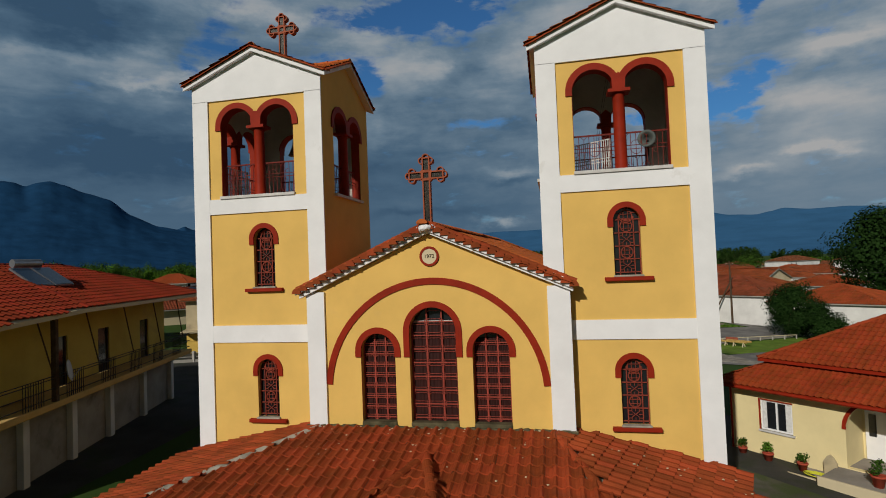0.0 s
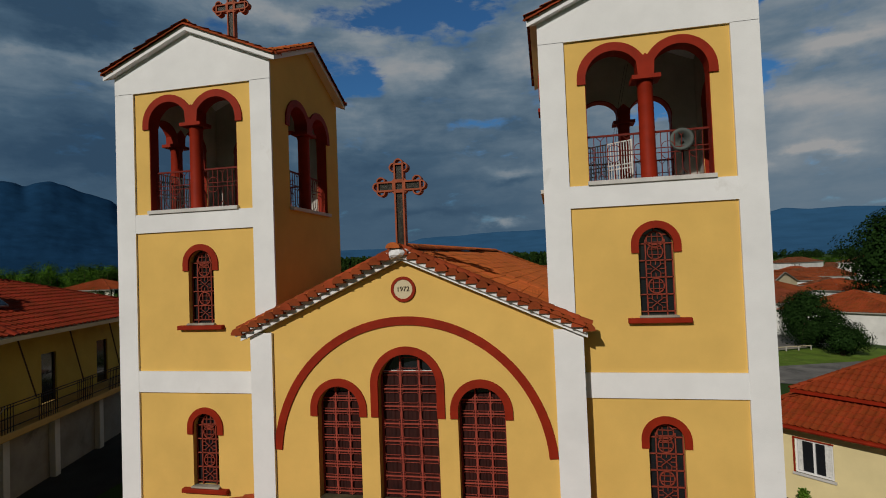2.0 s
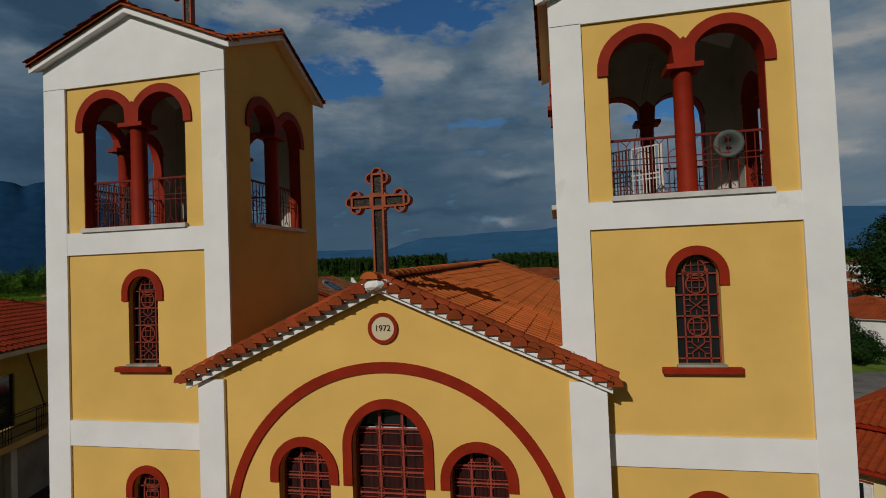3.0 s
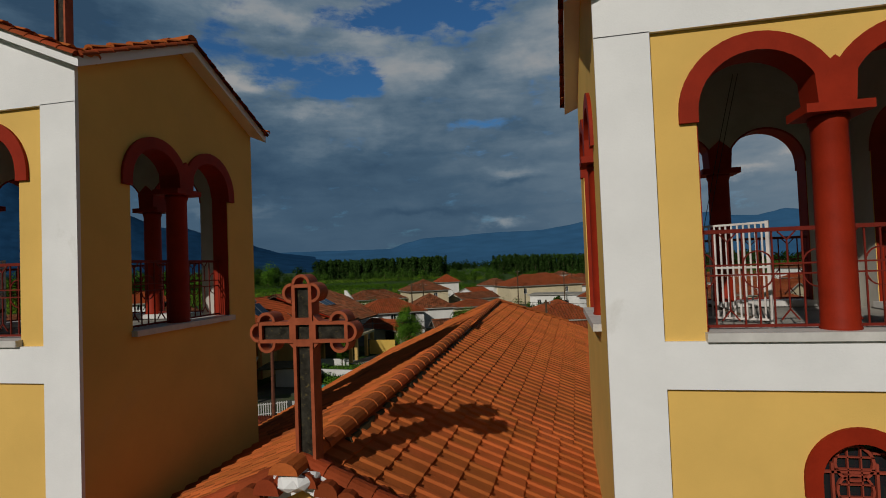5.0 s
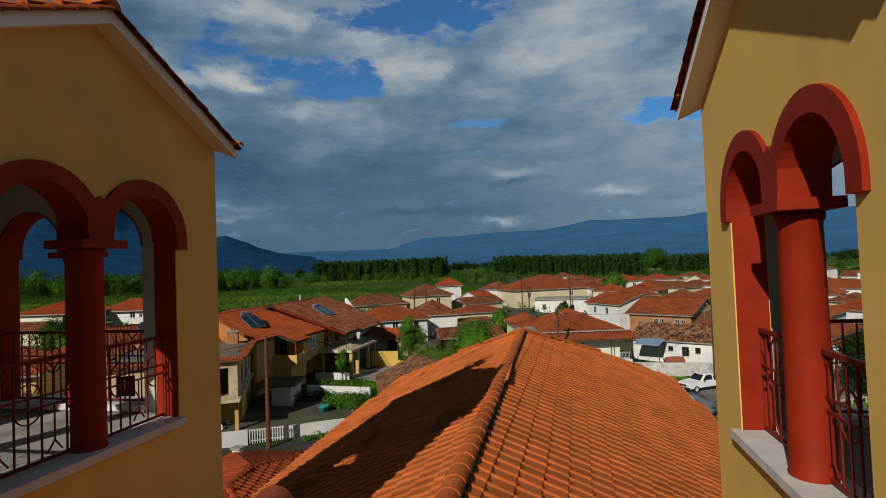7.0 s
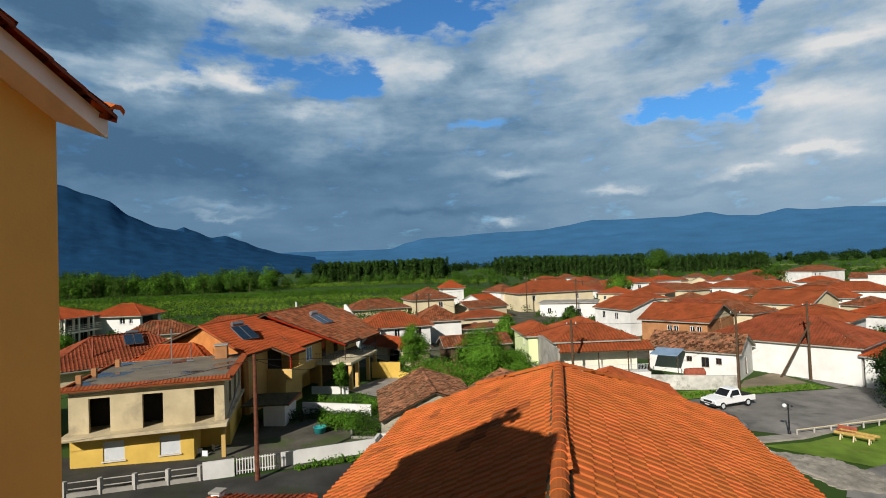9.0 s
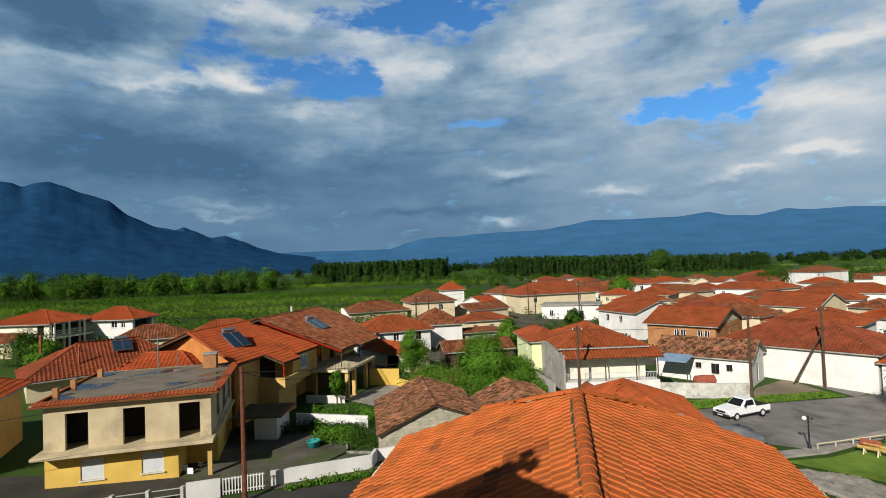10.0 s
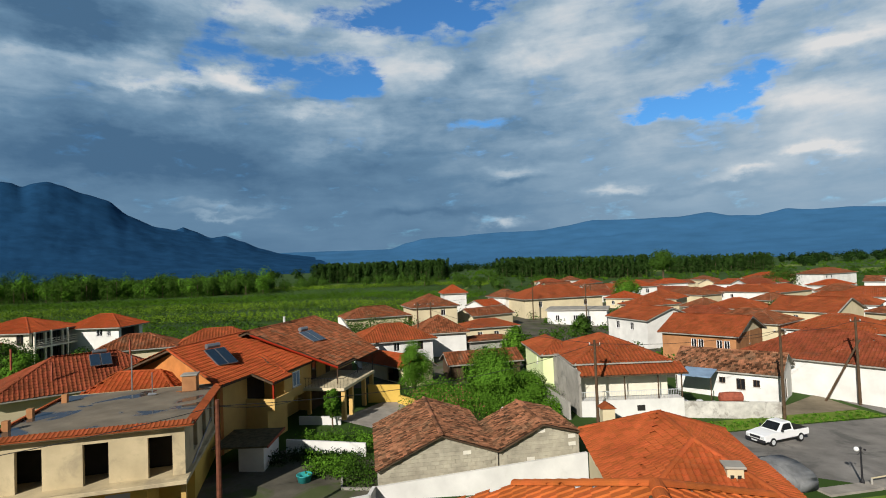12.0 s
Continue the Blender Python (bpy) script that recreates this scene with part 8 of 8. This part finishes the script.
bushes("maize_bed", rows, 1, 150, 0.11, M_LEAF, 36, "tall dense green crop in a kerbed bed", 1.3, category="plants")
bushes("vines", [(-20.8 + 5.4 * k / 24, 43.6 + 0.5 * k / 24 + rng.uniform(0.0, 2.4), rng.uniform(0.7, 1.3)) for k in range(25)], 1, 110, 0.15, M_LEAFB, 33, "green vines growing over a white wall", category="plants")
bushes("shaded_shrubs", [(-20.9 + 0.2 * k + rng.uniform(-0.3, 0.3), 40.2 + 0.25 * k + rng.uniform(-0.2, 0.2), rng.uniform(0.8, 1.3)) for k in range(9)] + [(-19.4 + 3.6 * k / 12, 42.2 + 0.25 * k / 12, rng.uniform(0.4, 0.8)) for k in range(13)], 1, 110, 0.13, M_LEAFD, 37, "dark shrubs along the garden wall", category="plants")
bushes("flowering_shrub", [(-10.9 + rng.uniform(-0.4, 0.4), 48.8 + rng.uniform(-0.3, 0.3), 5.0) for _ in range(2)], 1, 260, 0.10, material("rose_petals", (0.42, 0.10, 0.10), 0.7, 0.2, 2, 20, 0, island=0.4), 38, "climbing shrub with rose red flowers", 0.5, category="shrub")
bushes("weeds", [(-16.0 + 5 * k / 20, 31.5 + 3.9 * k / 20 + rng.uniform(-0.3, 0.3), rng.uniform(0.3, 0.6)) for k in range(21)] + [(-10.8 + 10 * k / 26, 35.9 + 4.3 * k / 26, rng.uniform(0.2, 0.45)) for k in range(27)] + [(-19.2 + rng.uniform(-0.8, 0.8), 30.8 + rng.uniform(-0.5, 0.5), rng.uniform(0.6, 0.9)) for _ in range(5)], 1, 70, 0.12, M_LEAFB, 34, "weeds along a garden wall", category="plants")
bushes("verge_grass", [(8.2 + 18 * k / 120 + rng.uniform(-0.3, 0.3), 54.8 + 8.8 * k / 120 + rng.uniform(-1.0, 1.0), rng.uniform(0.15, 0.35)) for k in range(121)], 1, 24, 0.14, M_LEAFB, 35, "tufts of grass on the verge", category="grass")
bushes("house_hedge", [(-40.5 + 12.0 * k / 26 + rng.uniform(-0.4, 0.4), 99.6 + 7.4 * k / 26 + rng.uniform(-0.6, 0.6), rng.uniform(2.6, 3.4)) for k in range(27)], 1, 110, 0.28, M_LEAF, 39, "tall green hedge in front of a low house", category="hedge")
tub = thing("tub", "teal plastic tub beside a vegetable bed", "tub", pose(-17.65, 38.35, gz(-17.65), 0, 0, 20))
bm = bmesh.new()
lathe(bm, [(0.02, 0.02), (0.38, 0.0), (0.46, 0.42), (0.50, 0.44), (0.50, 0.48), (0.43, 0.48), (0.36, 0.05), (0.02, 0.05)], 18)
part("bowl", bm, material("teal_plastic", (0.03, 0.30, 0.30), 0.4, 0.05, 4, 30, 0, spec=0.4), tub, smooth=True)
kerb("bed_edge_1", [(-14.9, 37.7), (-12.9, 38.1)], 0.12, 0.18, M_CONC, "concrete edge of a garden bed")
kerb("bed_edge_2", [(-14.9, 37.7), (-16.4, 41.4)], 0.12, 0.18, M_CONC, "concrete edge of a garden bed")

# gardens between the houses
spots = []
for _ in range(1600):
    y = rng.uniform(76, 300)
    x = rng.uniform(-28, 10 + 0.45 * y)
    if min(math.hypot(x - a, y - b) - 0.72 * r for a, b, r in FOOT) > 1.5 and noise.noise(Vector((x * 0.05, y * 0.05, 3))) > -0.15:
        spots.append((x, y, rng.uniform(0.8, 2.3)))
bushes("garden_greenery", spots, 1, 70, 0.34, M_LEAF, 44, "shrubs and small trees in village gardens", category="shrubs")
# fields: slanting bands of orchard rows and mown meadow, parted by dark hedgerows
M_ORCHL = material("young_orchard_leaves", (0.122, 0.208, 0.016), 0.8, 0.22, 0.05, 3, 0, island=0.3, spec=0.03)


def field_ok(x, y):
    return y > 74 and (x + 60) ** 2 + (y - 66) ** 2 > 20 ** 2 and not (-46 < x < -18 and y < 124)


for y0, rows, gap, low, mat, lab in ((84, 9, 3.4, 1.0, M_ORCH, "long rows of green orchard bushes"), (124, 6, 3.6, 1.1, M_ORCHL, "rows of young light green orchard trees"),
                                     (156, 7, 4.6, 1.25, M_ORCHL, "rows of light green crop bushes"), (198, 8, 4.6, 1.4, M_ORCH, "rows of green orchard bushes far off"), (300, 5, 6.0, 1.8, M_ORCHL, "light green crop rows before the woods")):
    spots = []
    for row in range(rows):
        for k in range(int(260 / (1.5 + 0.003 * y0))):
            d = k * (1.5 + 0.003 * y0)
            x, y = -20 - d - 0.1 * (y0 - 84) + rng.uniform(-0.3, 0.3), y0 + row * gap - d * 0.2 + rng.uniform(-0.25, 0.25)
            if field_ok(x, y):
                spots.append((x, y, low * rng.uniform(0.9, 1.35)))
    bushes("orchard", spots, 1, 40, 0.19 + 0.0009 * y0, mat, 41 + y0, lab, category="orchard")
hedge_spots = []
for y0, big in ((115, 2.9), (150, 3.2), (190, 3.6), (240, 4.0), (292, 4.6)):
    for k in range(110):
        d = k * 2.5
        x, y = -20 - d - 0.1 * (y0 - 84) + rng.uniform(-0.8, 0.8), y0 - d * 0.2 + rng.uniform(-0.6, 0.6)
        if field_ok(x, y) and math.sin(k * 0.23 + y0) > -0.8:
            hedge_spots.append((x, y, big * rng.uniform(0.6, 1.3)))
bushes("hedgerow", hedge_spots, 1, 110, 0.36, M_LEAF, 43, "dark hedgerows between orchard blocks", category="hedge")
for n, (ya, yb) in enumerate(((243, 288),)):
    bm = bmesh.new()
    bm.faces.new([bm.verts.new((x, y, gz(x) + 0.06)) for x, y in ((-290, ya - 54), (-27 - 0.1 * (ya - 84), ya), (-27 - 0.1 * (yb - 84), yb), (-300, yb - 54))])
    tagged(part("field_strip_%d" % (n + 1), bm, M_MEADOW), "pale mown meadow between orchard blocks", "field", kind="structure")
spots = [(rng.uniform(-120, 520), rng.uniform(300, 900), 0) for _ in range(1500)]
spots = [(x, y, rng.uniform(1.0, 3.5)) for x, y, _ in spots if y > 300 + abs(x) * 0.2 and x < 0.75 * y]
bushes("far_fields", spots, 1, 24, 1.0, M_ORCH, 42, "scattered field hedges and crops far off", 0.6, category="fields")


def woods(name, trees, mat, seed, label, per=60, leaf=1.0, tall=False):
    g = random.Random(seed)
    cs, ss, ls, hs = [], [], [], []
    tr = bmesh.new()
    for x, y, h, r in trees:
        n = 11 if tall else 12
        for i in range(n):
            a = g.uniform(0, 2 * math.pi)
            if tall:
                u = i / (n - 1)
                rr, z, s = r * g.uniform(0.0, 0.45), gz(x) + h * (0.10 + 0.82 * u), r * (0.62 - 0.24 * u * u)
            else:
                u = g.uniform(-1, 1)
                rr, z, s = r * 0.62 * math.sqrt(1 - u * u) * g.uniform(0.5, 1.0), gz(x) + h * (0.48 + 0.40 * u), r * g.uniform(0.38, 0.52)
            cs.append((x + rr * math.cos(a), y + rr * math.sin(a), z))
            ss.append(s)
            ls.append(leaf * g.uniform(0.7, 1.2))
            hs.append((x, y, z - 0.3 * s if tall else gz(x) + 0.42 * h))
        tube(tr, (x, y, gz(x) - 0.5), (x, y, gz(x) + h * 0.6), 0.25, 0.12, 5)
    v, f = leaf_cloud(cs, ss, per, ls, seed, 1.0, hs)
    tagged(part(name, (v.tolist(), f.tolist()), mat), label, "woods", kind="stuff")
    tagged(part(name + "_trunks", tr, M_TRUNK), "thin trunks of " + label, "woods", kind="stuff")


g = random.Random(8)
belt = []
for k in range(300):
    a = k / 299
    x, y = -345 + 195 * a + g.uniform(-8, 8), 205 + 58 * a + g.uniform(-14, 24)
    belt.append((x, y, (g.uniform(8, 12) + 4 * (g.random() > 0.75)) * (1.22 - 0.36 * a), g.uniform(4.4, 7.0) * (1.05 - 0.2 * a)))
woods("tree_belt_west", belt[::2] + belt[1::6], M_LEAF, 51, "belt of broadleaf trees beyond the fields", 62, 0.58)
woods("tree_belt_light", belt[3::6] + belt[5::6], M_LEAFB, 55, "light green broadleaf trees beyond the fields", 58, 0.62)
poplar = [(-187 + 101 * k / 150 + g.uniform(-1.2, 1.2), 393 + 12 * k / 150 + (k % 5) * 5 + g.uniform(-2, 2), g.uniform(14.5, 16.6), g.uniform(3.2, 4.4)) for k in range(151)]
poplar += [(-52 + 127 * k / 170 + g.uniform(-1.2, 1.2), 468 + 12 * k / 170 + (k % 5) * 6 + g.uniform(-2, 2), g.uniform(15.5, 17.6) + 2.5 * k / 170, g.uniform(3.4, 4.8)) for k in range(171)]
poplar += [(104 + 92 * k / 80 + g.uniform(-1.5, 1.5), 558 + (k % 4) * 7 + g.uniform(-3, 3), g.uniform(14.5, 18), g.uniform(3.4, 5)) for k in range(81)]
woods("poplar_plantation", poplar, material("poplar_leaves", (0.028, 0.062, 0.012), 0.75, 0.2, 0.05, 3, 0, island=0.3, spec=0.04), 52, "dense dark poplar plantation", 36, 1.05, True)
tree(69, 397, 20.5, 11.5, M_LEAF, 71, 0.9, 70, 80, 0.7, "broad round tree standing alone beyond the village")
mix = [(-190 + 560 * k / 150 + g.uniform(-8, 8), 290 + 60 * g.random() + 30 * math.sin(k * 0.4), g.uniform(3, 8), g.uniform(2.5, 6)) for k in range(151)]
mix = [(x, y, h, r) for x, y, h, r in mix if not (15 < x < 130 and y < 330)]
woods("field_trees", mix, M_LEAF, 53, "low trees and scrub along the fields", 46, 0.6)
farw = [(g.uniform(-500, 900), g.uniform(650, 1500), g.uniform(8, 16), g.uniform(8, 18)) for _ in range(240)]
woods("far_woods", farw, M_LEAFD, 54, "distant dark copses on the plain", 26, 2.4)

# ---- small things in the yards ----


def plastic_chair(m):
    c = thing("plastic_chair", "white moulded plastic garden chair on a porch", "chair", m, "porch chairs")
    part("seat", boxm(-0.24, 0.24, -0.24, 0.24, 0.40, 0.44, 0.015), M_PAINTW, c)
    part("backrest", boxm(-0.24, 0.24, 0.2, 0.245, 0.44, 0.86, 0.02), M_PAINTW, c)
    for sx in (-0.2, 0.2):
        for sy in (-0.2, 0.2):
            part("leg", boxm(sx - 0.025, sx + 0.025, sy - 0.025, sy + 0.025, 0, 0.40), M_PAINTW, c)
        part("armrest", boxm(sx * 1.2 - 0.03, sx * 1.2 + 0.03, -0.22, 0.22, 0.62, 0.65, 0.01), M_PAINTW, c)
    return c


fy = radians(26.5)
fo = Matrix.Translation((-21.47, 32.42, -0.25)) @ Matrix.Rotation(fy, 4, "Z")
ch0 = plastic_chair(fo @ Matrix.Translation((-1.3, 0.7, -0.1)) @ Matrix.Rotation(radians(160), 4, "Z"))
copy_thing(ch0, fo @ Matrix.Translation((-1.9, 1.3, -0.1)) @ Matrix.Rotation(radians(200), 4, "Z"))
copy_thing(ch0, fo @ Matrix.Translation((-0.8, 1.7, -0.1)) @ Matrix.Rotation(radians(120), 4, "Z"))
# porch floor for the chairs
pf = tagged(part("porch_floor", boxm(-2.7, 0.2, -1.0, 2.4, -0.5, -0.1), M_PAVE), "cement porch floor", "floor", kind="structure")
pf.matrix_world = fo


def picket_fence(a, b, h, mat, label, posts=False):
    f = thing("fence", label, "fence", Matrix.Identity(4))
    a, b = Vector(a), Vector(b)
    n = int((b - a).length / 0.16)
    za, zb_ = gz(a.x), gz(b.x)
    m = Matrix.Translation((a.x, a.y, za)) @ Matrix.Rotation(math.atan2(b.y - a.y, b.x - a.x), 4, "Z")
    ln = (b - a).length
    for z in (0.2, h - 0.12):
        part("fence_rail", box(bmesh.new(), 0, ln, -0.02, 0.02, z, z + 0.05, m), mat, f)
    me = bpy.data.meshes.new("picket")
    bm = box(bmesh.new(), -0.03, 0.03, -0.035, -0.02, 0.05, h)
    bm.to_mesh(me)
    bm.free()
    me.materials.append(mat)
    for i in range(n + 1):
        o = new("picket", me)
        o.parent = f
        o.matrix_local = m @ Matrix.Translation((ln * i / n, 0, 0))


picket_fence((-19.1, 30.0), (-17.0, 31.2), 1.0, M_WHITEWASH, "white picket gate beside the pole")
f2 = thing("fence", "low concrete post fence with mossy base", "fence", Matrix.Identity(4))
for i in range(6):
    k = i / 5
    x, y = -27.6 + 6.9 * k, 24.2 + 4.6 * k
    part("fence_post", boxm(x - 0.1, x + 0.1, y - 0.1, y + 0.1, gz(x) - 0.2, gz(x) + 0.9), M_GREY, f2)
bm = bmesh.new()
for z in (0.45, 0.8):
    tube(bm, (-27.6, 24.2, gz(-27.6) + z), (-20.7, 28.8, gz(-20.7) + z), 0.03, n=5)
part("fence_bar", bm, M_GREY, f2)

# canopy and farm clutter beside the old white house
cn = thing("canopy", "blue-grey sheet canopy on thin posts", "canopy", pose(11.8, 66.0, gz(11.8), 0, 0, -28))
bm = bmesh.new()
slab(bm, [Vector((-1.5, -1.2, 2.5)), Vector((1.5, -1.2, 2.5)), Vector((1.6, 1.2, 2.95)), Vector((-1.4, 1.2, 2.95))], 0.06)
part("sheet", bm, M_BLUE, cn)
for x, y in ((-1.6, -1.4), (1.6, -1.4)):
    part("post", tubem((x, y, 0), (x, y, 2.5), 0.05, n=6), M_WOOD, cn)
tk = thing("water_tank", "rusty red and white tank trailer", "tank trailer", pose(14.0, 63.0, gz(14.0), 0, 0, 10))
part("tank", lathe(bmesh.new(), [(0.25, -1.1), (0.5, -0.95), (0.55, 0.0), (0.5, 0.95), (0.25, 1.1)], 14), M_RUST, tk)
tk.children[0].matrix_local = Matrix.Translation((0, 0, 1.0)) @ Matrix.Rotation(radians(90), 4, "Y")
for s in (-1, 1):
    part("wheel", tubem((0.3, s * 0.65, 0.38), (0.3, s * 0.8, 0.38), 0.38, n=14), M_RUBBER, tk)
part("drawbar", boxm(-2.0, -0.8, -0.08, 0.08, 0.4, 0.5), M_GREYW, tk)
rng = random.Random(19)
for i, (x, y) in enumerate(((8.9, 60.6), (9.6, 61.6), (10.4, 60.4), (11.0, 62.0), (12.0, 61.0))):
    bb = thing("barrel" if i % 2 else "crate", "old white plastic barrel in a yard" if i % 2 else "weathered crate of scrap in a yard", "barrel" if i % 2 else "crate", pose(x, y, gz(x), 0, 0, rng.uniform(0, 90)), "yard clutter")
    if i % 2:
        part("drum", lathe(bmesh.new(), [(0.28, 0), (0.31, 0.1), (0.31, 0.75), (0.26, 0.85), (0.1, 0.88)], 12), M_GREYW, bb, smooth=True)
    else:
        part("box_body", boxm(-0.45, 0.45, -0.35, 0.35, 0, 0.9, 0.03), M_GREYW if i else M_RUST, bb)
        part("lid", boxm(-0.5, 0.5, -0.4, 0.4, 0.9, 0.95, 0.01), M_GREY, bb)

# ---- belfry furniture ----
bell = thing("bell", "bronze church bell hanging in the tower", "bell", pose(-4.6, 1.75, 11.9, 0, 0, 0))
part("bell_body", lathe(bmesh.new(), [(0.34, -0.75), (0.30, -0.68), (0.21, -0.45), (0.18, -0.2), (0.13, -0.08), (0.03, -0.03)], 20), M_BELL, bell, smooth=True)
part("yoke", tubem((0, 0, -0.05), (0, 0, 0.95), 0.03, n=7), M_BLACKM, bell)
spk = thing("loudspeaker", "grey horn loudspeaker fixed in the bell tower", "loudspeaker", pose(5.70, 0.22, 10.46, 0, 0, -14) @ Matrix.Scale(0.78, 4))
M_HORN = material("horn_paint", (0.11, 0.125, 0.115), 0.6, 0.15, 5, 30, 0)
bm = lathe(bmesh.new(), [(0.06, -0.32), (0.07, -0.2), (0.11, -0.08), (0.2, 0.05), (0.27, 0.1), (0.28, 0.11), (0.2, 0.055), (0.1, -0.06), (0.04, -0.2)], 22)
bmesh.ops.transform(bm, matrix=Matrix.Rotation(radians(90), 4, "X"), verts=bm.verts[:])
part("horn", bm, M_HORN, spk, smooth=True)
part("driver", tubem((0, 0.3, 0), (0, 0.5, 0), 0.09, n=12), M_BLACKM, spk)
part("bracket", boxm(-0.03, 0.03, 0.3, 0.34, -1.0, -0.02), M_BLACKM, spk)
part("phase_plug", tubem((0, -0.02, 0), (0, 0.16, 0), 0.055, 0.04, 12), M_BLACKM, spk)

M_GATE = material("chalky_white_paint", (0.72, 0.66, 0.62), 0.7, 0.12, 5, 40, 0.05, stain=((0.35, 0.18, 0.12), 4.0, 0.60, 0.6))
gate = thing("iron_gate", "white painted iron gate leaning inside the belfry", "gate", pose(4.93, 1.36, 9.62, 0, 0, 146))
for z in (0.04, 0.55, 0.64, 1.15):
    part("gate_rail", boxm(0, 1.3, -0.012, 0.012, z, z + 0.024), M_GATE, gate)
for x in (0.0, 1.26):
    part("gate_stile", boxm(x, x + 0.035, -0.018, 0.018, 0, 1.18), M_GATE, gate)
for i in range(19):
    part("gate_bar", boxm(0.065 + i * 0.064, 0.083 + i * 0.064, -0.008, 0.008, 0.06, 1.15), M_GATE, gate)
part("gate_brace", prism(bmesh.new(), [(0.04, 0.02), (0.10, 0.02), (1.25, 0.32), (1.25, 0.37)], -0.05, -0.022), M_WOOD, gate, "weathered wooden brace")
for dx in (0.0, 0.06):
    wire((5.03 + dx, 2.6, 12.9), (4.62 + dx, 2.9, 10.75), -0.05, 0, 0.005)
gate2 = copy_thing(gate, pose(-6.72, 0.7, 9.62, 0, 0, 84))

# ---- nearest roof tiles, one by one ----
for m in near_places:
    o = new("tile", tile_mesh)
    o.parent = roof
    o.matrix_local = m
